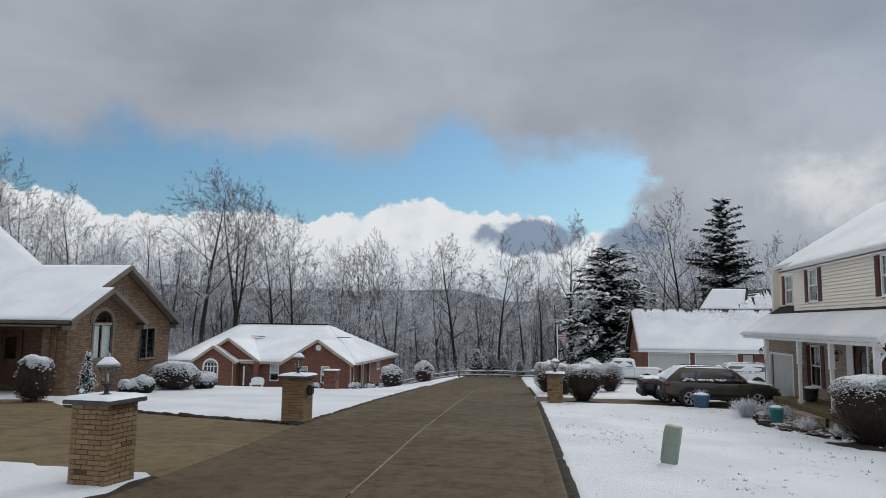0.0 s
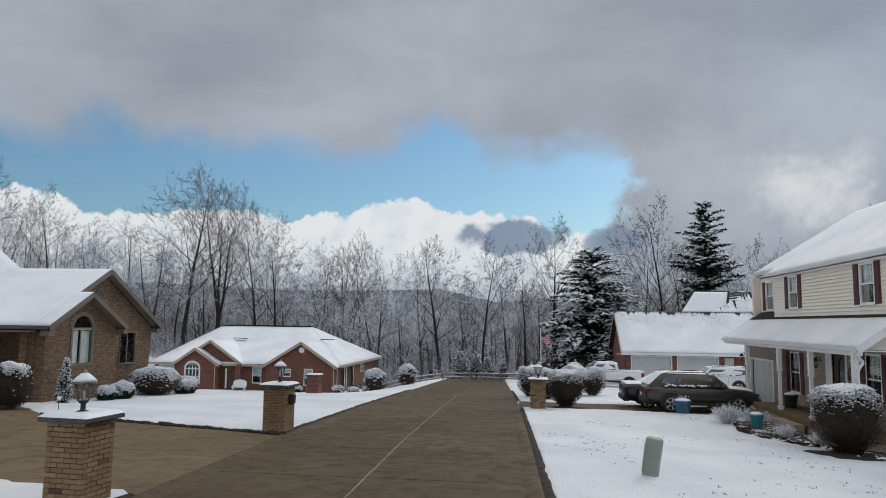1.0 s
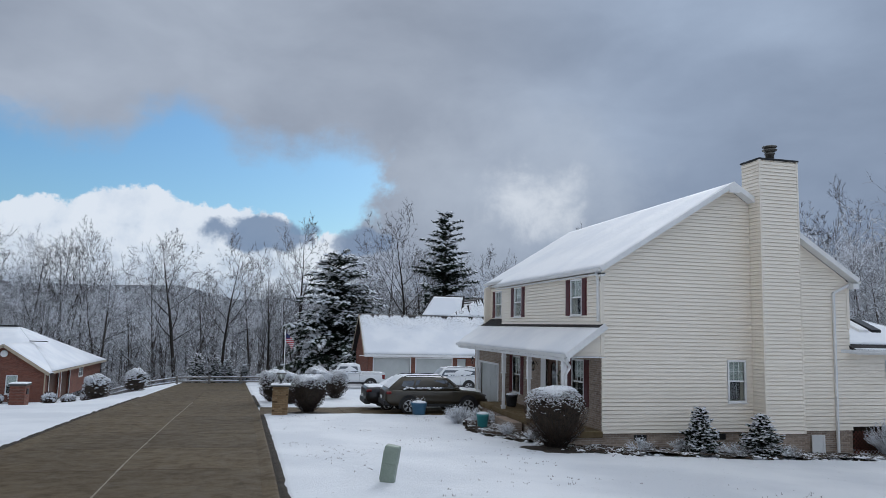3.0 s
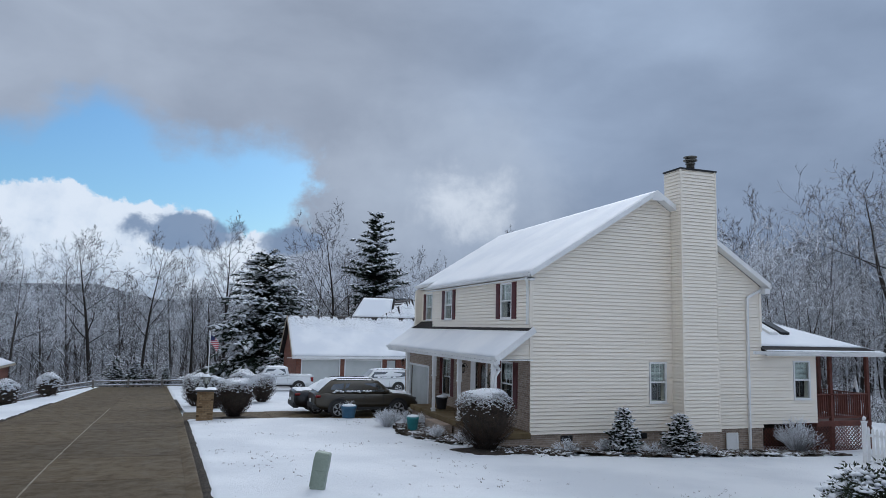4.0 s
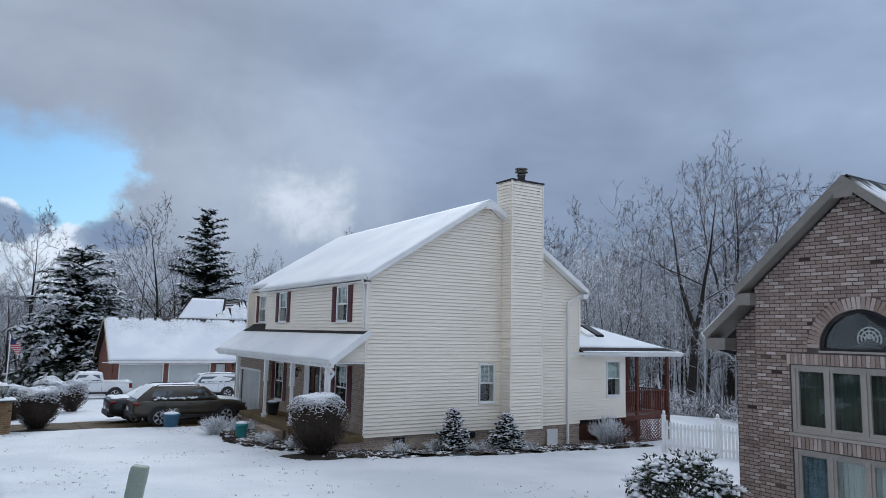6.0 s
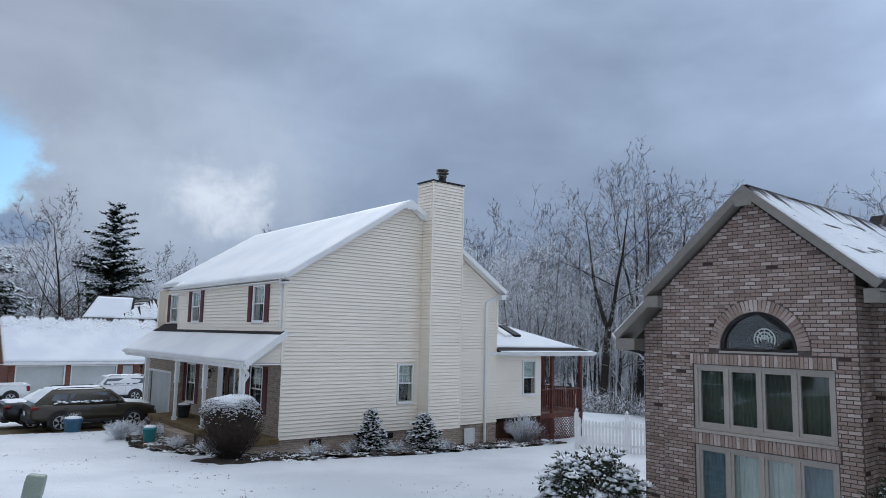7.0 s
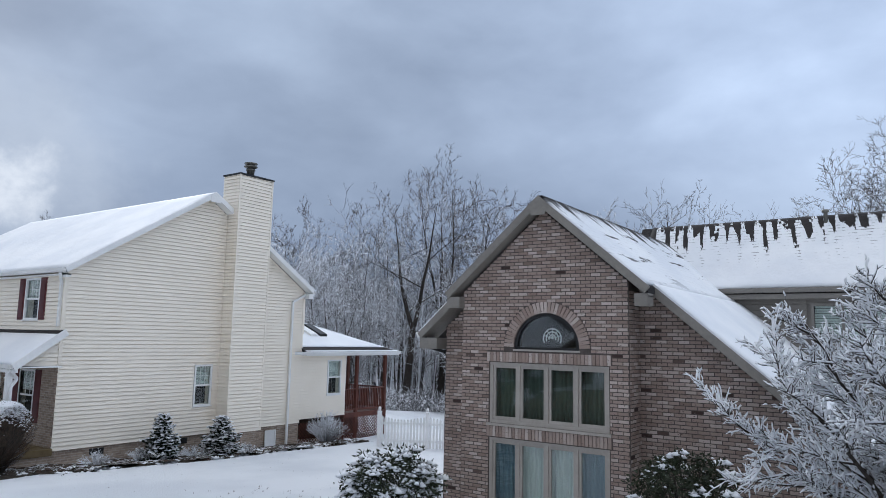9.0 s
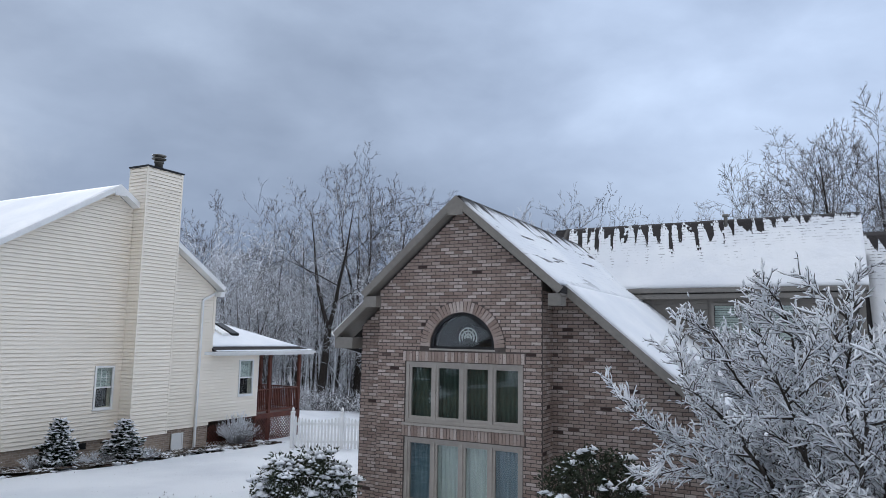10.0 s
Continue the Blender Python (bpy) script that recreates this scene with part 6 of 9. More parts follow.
# windows of the bay
for (u0, v0), (u1, _), (_, v1), _ in (WIN1, WIN2):
    low = v0 < 1
    wn = part("window", sheet(B(), [rect(u0, u1, v0, v1)] + [rect(u0 + 0.06 + k * 0.6125, u0 + 0.06 + k * 0.6125 + 0.555, v0 + 0.07, v1 - 0.06) for k in range(4)], mW, 0.14, -0.02), CLAY, bh, "clay-coloured four-light casement window")
    for k in range(4):
        a, b = u0 + 0.06 + k * 0.6125, u0 + 0.06 + k * 0.6125 + 0.555
        sash = part("sash", sheet(B(), [rect(a, b, v0 + 0.07, v1 - 0.06), rect(a + 0.05, b - 0.05, v0 + 0.13, v1 - 0.11)], mW, 0.05, -0.045), CLAY, wn)
        part("pane", sheet(B(), [rect(a + 0.05, b - 0.05, v0 + 0.13, v1 - 0.11)], mW, 0.006, -0.07), GLASS, sash).visible_shadow = False
        # drawn curtain with folds
        bm = B()
        n = 44
        for i in range(n):
            f0, f1 = i / n, (i + 1) / n
            w0, w1 = -0.2 + 0.018 * math.sin(i * 0.9), -0.2 + 0.018 * math.sin((i + 1) * 0.9)
            q = [mW @ Vector(p) for p in ((a + (b - a) * f0, v0 + 0.1, w0), (a + (b - a) * f1, v0 + 0.1, w1), (a + (b - a) * f1, v1 - 0.08, w1), (a + (b - a) * f0, v1 - 0.08, w0))]
            bm.faces.new([bm.verts.new(p) for p in q])
        part("curtain", bm, BLIND_BLUE if low and k in (0, 3) else (CURTAIN if low else CURTAIN_DARK), wn)
    part("sill", box(B(), u0 - 0.04, u1 + 0.04, v0 - 0.05, v0, -0.02, 0.05, mW), CLAY, wn)
# one dark sheet behind all bay windows paints the unlit interior
part("room_back", sheet(B(), [rect(2.5, 5.7, -0.2, 4.3)], mW, 0.02, -0.55), ROOM_DARK, bh)
aw = part("window", sheet(B(), [ARC, arch(3.44, 4.70, 3.11, 3.12, 0.59, 16)], mW, 0.12, -0.02), DARKMETAL, bh, "half-round window light")
part("pane", sheet(B(), [arch(3.44, 4.70, 3.11, 3.12, 0.59, 16)], mW, 0.006, -0.06), GLASS, aw)
part("sill", box(B(), 3.36, 4.78, 3.025, 3.06, -0.04, 0.02, mW), CLAY, aw)
bm = B()
for r in (0.07, 0.13, 0.19):
    tube(bm, [(BX + 0.2, 4.03 + r * math.cos(t), 3.28 + r * math.sin(t)) for t in (k * math.pi / 14 for k in range(-2, 17))], [0.014] * 19, 4)
for k in range(5):
    t = math.pi * (k + 0.5) / 5
    tube(bm, [(BX + 0.2, 4.03, 3.28), (BX + 0.2, 4.03 + 0.19 * math.cos(t), 3.28 + 0.19 * math.sin(t))], [0.01, 0.01], 4)
part("fan_ornament", bm, TRIM, aw, "pale fan-shaped ornament behind the glass")

# brick facing: header courses over the windows, arch ring, running bond
HEAD1, HEAD2 = rect(2.74, 5.38, 2.80, 3.0), rect(2.74, 5.38, 1.335, 1.545)
RING = arch(3.15, 4.99, 3.0, 3.10, 0.90, 18)
near_bricks, rest = [], []
for m, outline, holes, front in ((mW, BAYO, [rect(2.79, 5.33, 1.55, 2.80), rect(2.79, 5.33, -0.03, 1.335), HEAD1, HEAD2, RING], True), (mM, MAINO, [rect(2.46, 5.94, -0.6, 6.0)], False)):
    for u0, u1, v0, v1 in bricks_in([outline] + holes, -0.5, 6.0):
        (near_bricks if front and 1.5 < v1 < 3.35 and 2.3 < u0 and u1 < 6.0 else rest).append((u0, u1, v0, v1, m))
if len(near_bricks) > 300:
    rest += near_bricks[300:]
    near_bricks = near_bricks[:300]
bm = B()
for u0, u1, v0, v1, m in rest:
    brick_mesh(bm, u0, u1, v0, v1, m, 0.004 + random.uniform(-0.004, 0.004))
for y0, y1, x0, x1, side in ((2.42, 2.42, BX + 0.02, BM - 0.02, -1), (5.98, 5.98, BX + 0.02, BM - 0.02, 1)):
    mm = frame_y(y0, side)
    for u0, u1, v0, v1 in bricks_in([rect(x0, x1, -0.5, 4.25)], -0.5, 4.2):
        brick_mesh(bm, u0, u1, v0, v1, mm, 0.004)
tagged(part("brickwork", bm, BRICK_GREY_REST, bh, "grey-brown mottled bricks in running bond"), kind="stuff")
FASTEN = []
for v0, v1 in ((2.805, 2.995), (1.34, 1.54)):
    n = 36
    for k in range(n):
        u = 2.76 + 2.62 * k / n
        FASTEN.append((u + 0.004, u + 2.62 / n - 0.005, v0, v1))


def face_bricks(parent):
    """The bricks round the windows, each a piece of its own; alike sizes share a mesh."""
    made = {}

    def lay(key, build, at):
        if key not in made:
            made[key] = mesh_of("brick", build(), BRICK_GREY)
        ob = new("brick", made[key])
        ob.parent = parent
        ob.matrix_basis = BASE[parent.name].inverted() @ at
        return ob
    for u0, u1, v0, v1, m in near_bricks:
        L = round(u1 - u0, 3)
        lay((L, 0), lambda: brick_mesh(B(), 0, L, 0, v1 - v0, Matrix.Identity(4), 0.008), m @ Matrix.Translation((u0, v0, random.uniform(-0.004, 0.004))))
    for u0, u1, v0, v1 in FASTEN:
        L, H = round(u1 - u0, 3), round(v1 - v0, 3)
        lay((L, H), lambda: brick_mesh(B(), 0, L, 0, H, Matrix.Identity(4), 0.016), mW @ Matrix.Translation((u0, v0, random.uniform(-0.004, 0.005))))
    n = 33
    for k in range(n):
        t = math.pi * (k + 0.5) / n
        c = Vector((4.07 + 0.70 * math.cos(t), 3.10 + 0.67 * math.sin(t), 0.006))
        turn = Matrix.Rotation(t - math.pi / 2, 4, "Z")
        lay("ring", lambda: brick_mesh(B(), -0.033, 0.033, 0.0, 0.21, Matrix.Identity(4), 0.016), mW @ Matrix.Translation(c) @ turn)


# roof of the near house
def roof_z(y):
    return RZ + 0.05 - abs(y - RC) * PITCH


broof = part("roof", slab(slab(B(), [(BX - 0.20, 6.26, roof_z(6.26)), (BX - 0.20, RC, roof_z(RC)), (13.0, RC, roof_z(RC)), (13.0, 6.26, roof_z(6.26))], 0.12), [(BX - 0.20, RC, roof_z(RC)), (BX - 0.20, 2.0, roof_z(2.0)), (13.0, 2.0, roof_z(2.0)), (13.0, RC, roof_z(RC))], 0.12), SHINGLE, bh)
bm = slab(slab(B(), [(BM - 0.38, 7.26, roof_z(7.26)), (BM - 0.38, 6.26, roof_z(6.26)), (20.5, 6.26, roof_z(6.26)), (20.5, 7.26, roof_z(7.26))], 0.12), [(BM - 0.38, 2.06, roof_z(2.06)), (BM - 0.38, -1.6, roof_z(-1.6)), (20.5, -1.6, roof_z(-1.6)), (20.5, 2.06, roof_z(2.06))], 0.12)
slab(slab(bm, [(13.0, 6.26, roof_z(6.26)), (13.0, RC, roof_z(RC)), (20.5, RC, roof_z(RC)), (20.5, 6.26, roof_z(6.26))], 0.12), [(13.0, RC, roof_z(RC)), (13.0, 2.06, roof_z(2.06)), (20.5, 2.06, roof_z(2.06)), (20.5, RC, roof_z(RC))], 0.12)
part("main_roof", bm, SHINGLE, broof)
for x, y0, y1, both in ((BX - 0.21, 6.26, 2.0, True), (BM - 0.39, 7.26, -1.6, False)):
    bm = B()
    for ya, yb in ((y0, RC), (RC, y1)):
        if not both:
            ya, yb = (y0, 6.2) if ya == y0 else (2.1, y1)
        bar(bm, (x, ya, roof_z(ya) - 0.085), (x, yb, roof_z(yb) - 0.065), 0.04, 0.14)
    if both:
        z_ = roof_z(RC) - 0.1
        sheet(bm, [[(RC - 0.16, z_ - 0.27), (RC + 0.16, z_ - 0.27), (RC + 0.16, z_ - 0.02), (RC, z_ + 0.12), (RC - 0.16, z_ - 0.02)]], frame_x(x - 0.018), 0.03, 0.006)
    part("fascia", bm, TAUPE, broof, "taupe rake boards")
    bm = B()
    for ya, yb in ((y0, RC), (RC, y1)):
        if not both:
            ya, yb = (y0, 5.9) if ya == y0 else (2.4, y1)
        slab(bm, [(x, ya, roof_z(ya) - 0.16), (x, yb, roof_z(yb) - 0.16), (x + 0.6, yb, roof_z(yb) - 0.16), (x + 0.6, ya, roof_z(ya) - 0.16)], 0.02)
    part("soffit", bm, TAUPE, broof)
part("return", box(box(B(), BX - 0.20, BX + 0.1, 5.95, 6.26, roof_z(6.26) - 0.34, roof_z(6.26) - 0.12), BX - 0.20, BX + 0.1, 2.0, 2.24, roof_z(2.0) - 0.34, roof_z(2.0) - 0.12), TAUPE, broof)
part("return", box(B(), BM - 0.38, BM + 0.05, 6.8, 7.26, roof_z(7.26) - 0.36, roof_z(7.26) - 0.12), TAUPE, broof)
gutter(broof, (20.5, 7.26, roof_z(7.26)), (BM - 0.38, 7.26, roof_z(7.26)), TRIM)
downspout(bh, [(BM - 0.28, 7.2, roof_z(7.26) - 0.1), (BM - 0.28, 7.2, roof_z(7.26) - 0.3), (BM + 0.05, 6.9, roof_z(7.26) - 0.42), (BM + 0.4, 6.88, roof_z(7.26) - 0.42)], DARKMETAL, 0.07)


SPAN = RC + 1.6
bs = slope_snow(B(), (BM - 0.39, -1.62, roof_z(-1.6) + 0.005), (8.9, 0, 0), (0, SPAN * 0.64, SPAN * 0.64 * PITCH), 60, 40, 0.07)
y_mid = -1.62 + SPAN * 0.64
slope_snow(bs, (BX - 0.21, y_mid, roof_z(y_mid) + 0.005), (9.6, 0, 0), (0, RC - y_mid, roof_z(RC) - roof_z(y_mid)), 60, 30, 0.06)
slope_snow(bs, (BX - 0.21, 6.18, roof_z(6.26) + 0.005), (9.5, 0, 0), (0, RC - 6.26, roof_z(RC) - roof_z(6.26)), 40, 16, 0.07)
slope_snow(bs, (BM - 0.39, 7.28, roof_z(7.26) + 0.005), (8.8, 0, 0), (0, -1.1, 1.1 * PITCH), 40, 8, 0.07)
part("snow", bs, roof_snow("near_roof_snow", 0, RZ + 0.13, 1.2, 2.0, 0.03, 0.08, 5.0, 0.45, 0.65, streaks=0.42, lines=0.12), broof, "snow melted from ridge in dark streaks")

# the taller wing across the back, with taupe siding
WX, WE, WRX, WRZ, WY0, WY1 = 18.0, 4.62, 19.9, 6.62, -3.05, 5.0
part("wall", sheet(B(), [rect(WY0 + 0.3, 4.5, -0.5, WE), rect(-1.55, 0.35, 3.3, 4.25)], frame_x(WX + 0.3), 0.2, -0.03), SIDING_GREY, bh)
part("siding", clapboard(B(), [rect(WY0 + 0.3, 4.5, 2.0, WE), rect(-1.65, 0.45, 3.2, 4.35)], frame_x(WX + 0.3), 2.0, WE, 0.15), SIDING_GREY, bh, "taupe lapped siding")
window(bh, frame_x(WX + 0.3), -1.5, 0.3, 3.35, 4.2, TAUPE, cols=3, rows=1, muntin=False, blind=CURTAIN, drop=0.98)
wing = part("wing_roof", slab(slab(B(), [(WX, WY0, WE), (WX, WY1, WE), (WRX, WY1, WRZ), (WRX, WY0, WRZ)], 0.14), [(WRX, WY0, WRZ), (WRX, WY1, WRZ), (WRX + 3, WY1, WE - 0.6), (WRX + 3, WY0, WE - 0.6)], 0.14), SHINGLE, broof)


part("snow", slope_snow(B(), (WX - 0.02, WY0 - 0.02, WE + 0.005), (0, WY1 - WY0 - 0.3, 0), (WRX - WX + 0.02, 0, WRZ - WE), 60, 24, 0.06), roof_snow("wing_roof_snow", 1, WRZ + 0.06, WE, 1.0, 0.06, 0.40, 7.6, 0.40, 0.66, (-2.8, 1.2, 0.10, 1.0), lines=0.6, fingers=3.0), wing, "snow in ragged tongues below a bare ridge")
gutter(wing, (WX, WY1, WE + 0.0), (WX, WY0, WE + 0.0), TAUPE)
part("fascia", box(B(), WX + 0.0, WX + 0.04, WY0, WY1, WE - 0.26, WE - 0.12), TAUPE, wing)
part("soffit", box(B(), WX + 0.04, WX + 0.34, WY0, WY1, WE - 0.24, WE - 0.2), TAUPE, wing)
part("vent_pipe", lathe(B(), [(0.05, 0), (0.05, 0.35), (0.09, 0.36), (0.09, 0.42)], (WRX - 0.25, 0.1, WRZ - 0.3), 10), LEADMETAL, wing)
lowr = part("low_roof", slab(B(), [(WX + 0.6, -9.0, 3.2), (WX + 0.6, WY0 + 0.05, 3.2), (WRX + 1.6, WY0 + 0.05, 6.3), (WRX + 1.6, -9.0, 6.3)], 0.14), SHINGLE, broof)
part("snow", slope_snow(B(), (WX + 0.6, -9.0, 3.21), (0, 5.85, 0), (2.9, 0, 3.1), 30, 20, 0.06), roof_snow("low_roof_snow", 1, 6.36, 3.2, 5.0, 0.05, 0.4, 5.0, 0.45, 0.65), lowr)
part("wall", box(B(), WX + 0.9, WX + 1.1, -9.0, WY0, -0.5, 3.3), SIDING_GREY, bh)
part("wall", box(B(), WX + 0.4, WRX + 2.5, WY0 + 0.05, WY0 + 0.2, -0.5, 4.6), SIDING_GREY, bh)

# ---- brick piers at the drives ----
def pier_model():
    """A brick pier built from single bricks round a mortar core, with a capstone under snow; foot at the origin."""
    th = thing("brick_pier", (0, 0, 0), "square tan brick pier with dark capstone under snow", "pier", "drive piers", local=True)
    H, W = 1.15, 0.60
    part("core", box(B(), -W / 2 + 0.012, W / 2 - 0.012, -W / 2 + 0.012, W / 2 - 0.012, -0.25, H), MORTAR_TAN, th)
    long_, half = brick_mesh(B(), 0, 0.194, 0, 0.058, Matrix.Identity(4), 0.0, 0.09), brick_mesh(B(), 0, 0.092, 0, 0.058, Matrix.Identity(4), 0.0, 0.09)
    meshes = mesh_of("brick", long_, BRICK_PIER), mesh_of("brick", half, BRICK_PIER)
    for i in range(17):
        z = 0.004 + i * 0.0677
        for k in range(4):
            turn = Matrix.Rotation(k * math.pi / 2, 4, "Z")
            run = [0, 0, 0] if (i + k) % 2 == 0 else [1, 0, 0, 1]
            u = -W / 2
            for kind in run:
                w_ = 0.102 if kind else 0.203
                if u + w_ > W / 2 + 0.02:
                    break
                ob = new("brick", meshes[kind])
                ob.parent = th
                ob.matrix_basis = turn @ frame_y(-W / 2) @ Matrix.Translation((u, z, random.uniform(-0.003, 0.003)))
                u += w_
    cap = part("capstone", box(B(), -0.39, 0.39, -0.39, 0.39, H, H + 0.06, bevel=0.01), CAPSTONE, th)
    bm = B()
    n = 14
    grid = [[bm.verts.new((-0.39 + 0.78 * i / n, -0.39 + 0.78 * j / n, H + 0.065 + (0.0 if (i in (0, n) or j in (0, n)) else 0.045 + 0.012 * noise.noise(Vector((i * 0.4, j * 0.4, 2)))))) for i in range(n + 1)] for j in range(n + 1)]
    for j in range(n):
        for i in range(n):
            bm.faces.new((grid[j][i], grid[j][i + 1], grid[j + 1][i + 1], grid[j + 1][i])).smooth = True
    part("snow", bm, SNOW, cap)
    return th


def pier_lantern_model():
    """A six-sided post lantern; foot at the origin."""
    th = thing("pier_lantern", (0, 0, 0), "six-sided glass lantern on a pier with a snow-topped hood", "lantern", "pier lanterns", local=True)
    part("foot", lathe(B(), [(0.09, -0.03), (0.09, 0.03), (0.035, 0.05), (0.035, 0.13), (0.07, 0.16), (0.075, 0.18)], sides=12), DARKMETAL, th)
    part("glass", lathe(B(), [(0.075, 0.18), (0.135, 0.42)], sides=6), LAMPGLASS, th)
    for k in range(6):
        t = k * math.tau / 6
        part("bar", tube(B(), [(0.078 * math.cos(t), 0.078 * math.sin(t), 0.18), (0.139 * math.cos(t), 0.139 * math.sin(t), 0.42)], [0.008, 0.008], 5), LEADMETAL, th)
    hood = part("hood", lathe(B(), [(0.18, 0.415), (0.17, 0.44), (0.06, 0.53), (0.03, 0.56), (0.025, 0.6), (0.0, 0.62)], sides=6), LEADMETAL, th)
    part("snow", lathe(B(), [(0.165, 0.447), (0.13, 0.485), (0.06, 0.55), (0.0, 0.57)], sides=9), SNOW, hood)
    part("candle", lathe(B(), [(0.02, 0.18), (0.02, 0.3), (0.0, 0.33)], sides=8), TRIM, th)
    return th


pier, lamp = pier_model(), pier_lantern_model()
PIERS = [(-6.62, 7.3, -6.0), (-6.85, 15.75, -4.0), (-0.08, 26.75, -2.0)]
for k, (x, y, r) in enumerate(PIERS):
    m = pose(x, y, lie(x, y) + 0.0, 0, 0, r)
    ob = pier if k == 0 else copy_thing(pier, m)
    ob.matrix_basis = m
    m2 = pose(x, y, lie(x, y) + 1.23, 0, 0, r)
    lp = lamp if k == 0 else copy_thing(lamp, m2)
    lp.matrix_basis = m2
    if k == 2:
        lp.scale = (1.15, 1.15, 1.0)
mb = thing("mailbox", (-6.52, 15.62, lie(-6.8, 15.7) + 0.82), "black metal mailbox set in a brick pier", "mailbox")
x0, y0, z0 = -6.53, 15.68, lie(-6.8, 15.7) + 0.72
part("box", box(B(), x0, x0 + 0.12, y0 - 0.11, y0 + 0.11, z0, z0 + 0.26, bevel=0.03), DARKMETAL, mb)
plate_ob = part("plate", lathe(B(), [(0.07, 0), (0.07, 0.012)], (0, 0, 0), 12), TRIM, mb)
plate_ob.data.transform(BASE[mb.name] @ pose(-6.52 + 6.52, 0, 0) @ Matrix.Identity(4).inverted())
plate_ob.matrix_basis = pose(0.0, 0.02, -0.32, 0, 90, 0) @ Matrix.Translation((-mb.location.x, -mb.location.y, -mb.location.z))

# brick mailbox pier beside the ranch house
mx, my = -11.8, 34.6
mp = thing("mailbox_pier", (mx, my, lie(mx, my)), "squat red brick mailbox pier capped with snow", "mailbox")
g0 = lie(mx, my)
part("body", box(B(), mx - 0.32, mx + 0.32, my - 0.32, my + 0.32, g0 - 0.2, g0 + 0.95), BRICK_RED, mp)
part("cap", box(B(), mx - 0.38, mx + 0.38, my - 0.38, my + 0.38, g0 + 0.95, g0 + 1.02, bevel=0.01), CAPSTONE, mp)
part("snow", box(B(), mx - 0.37, mx + 0.37, my - 0.37, my + 0.37, g0 + 1.022, g0 + 1.08, bevel=0.025), SNOW, mp)
part("mailbox_door", box(B(), mx + 0.321, mx + 0.36, my - 0.12, my + 0.12, g0 + 0.55, g0 + 0.8, bevel=0.01), DARKMETAL, mp)

# ---- the leaning cable pedestal on the lawn ----
ux, uy = 1.80, 11.75
ub = thing("cable_pedestal", (ux, uy, lie(ux, uy)), "leaning grey-green plastic cable pedestal standing in the snow", "pedestal", turn=-24, local=True)
lean = Matrix.Rotation(radians(8), 4, "Y")
bm = box(B(), -0.135, 0.135, -0.10, 0.10, -0.1, 0.70, bevel=0.018)
bm.transform(lean)
part("body", bm, GREENBOX, ub)
bm = box(B(), -0.142, 0.142, -0.107, 0.107, 0.40, 0.74, bevel=0.02)
for v in bm.verts:
    if v.co.z > 0.6:
        v.co.z += 0.05 - 2.2 * v.co.x ** 2
bm.transform(lean)
hood = part("hood", bm, GREENBOX, ub)
bm = box(B(), -0.145, -0.12, -0.112, -0.09, 0.1, 0.66)
bm.transform(lean)
part("seam", bm, GREENBOX, ub)

# ---- planters ----
def planter(x, y, mat, label, w_, h_, twigs):
    z = lie(x, y) + 0.03
    th = thing("planter", (x, y, z), label, "planter")
    part("pot", lathe(B(), [(w_ * 0.36, -0.03), (w_ * 0.38, 0.02), (w_ * 0.47, h_ * 0.8), (w_ * 0.5, h_ * 0.84), (w_ * 0.5, h_), (w_ * 0.45, h_), (w_ * 0.43, h_ * 0.9)], (x, y, z), 22), mat, th)
    bm = B()
    lathe(bm, [(w_ * 0.46, h_ - 0.02), (w_ * 0.40, h_ + 0.04), (w_ * 0.2, h_ + 0.07), (0.01, h_ + 0.08)], (x, y, z), 18)
    part("snow", bm, SNOW, th)
    if twigs:
        bm = B()
        for k in range(26):
            t, r = random.uniform(0, math.tau), random.uniform(0, 0.18)
            p = Vector((x + r * math.cos(t), y + r * math.sin(t), z + h_))
            tube(bm, [p, p + Vector((random.uniform(-0.2, 0.2), random.uniform(-0.2, 0.2), random.uniform(0.05, 0.22)))], [0.006, 0.003], 3)
        part("dead_plant", bm, TWIG, th)
    return th


planter(5.45, 26.4, BLUEPOT, "wide blue glazed planter with snow on dead plants", 0.66, 0.5, True)
planter(7.1, 22.9, TEAL, "teal glazed pot heaped with snow", 0.46, 0.5, False)
planter(8.9, 24.9, PLASTIC, "black tub on the brick porch", 0.5, 0.42, False).location.z += 0.55
sl = thing("path_light", (6.45, 24.1, lie(6.4, 24.1)), "small path light with a snow cap", "path light")
part("stake", tube(B(), [(6.45, 24.1, lie(6.4, 24.1) - 0.1), (6.45, 24.1, lie(6.4, 24.1) + 0.38)], [0.012, 0.012], 6), DARKMETAL, sl)
part("head", lathe(B(), [(0.05, 0.36), (0.07, 0.42), (0.05, 0.47), (0.01, 0.5)], (6.45, 24.1, lie(6.4, 24.1)), 12), SNOW, sl)
sl2 = copy_thing(sl, pose(-15.6, 19.4, lie(-15.6, 19.4)))

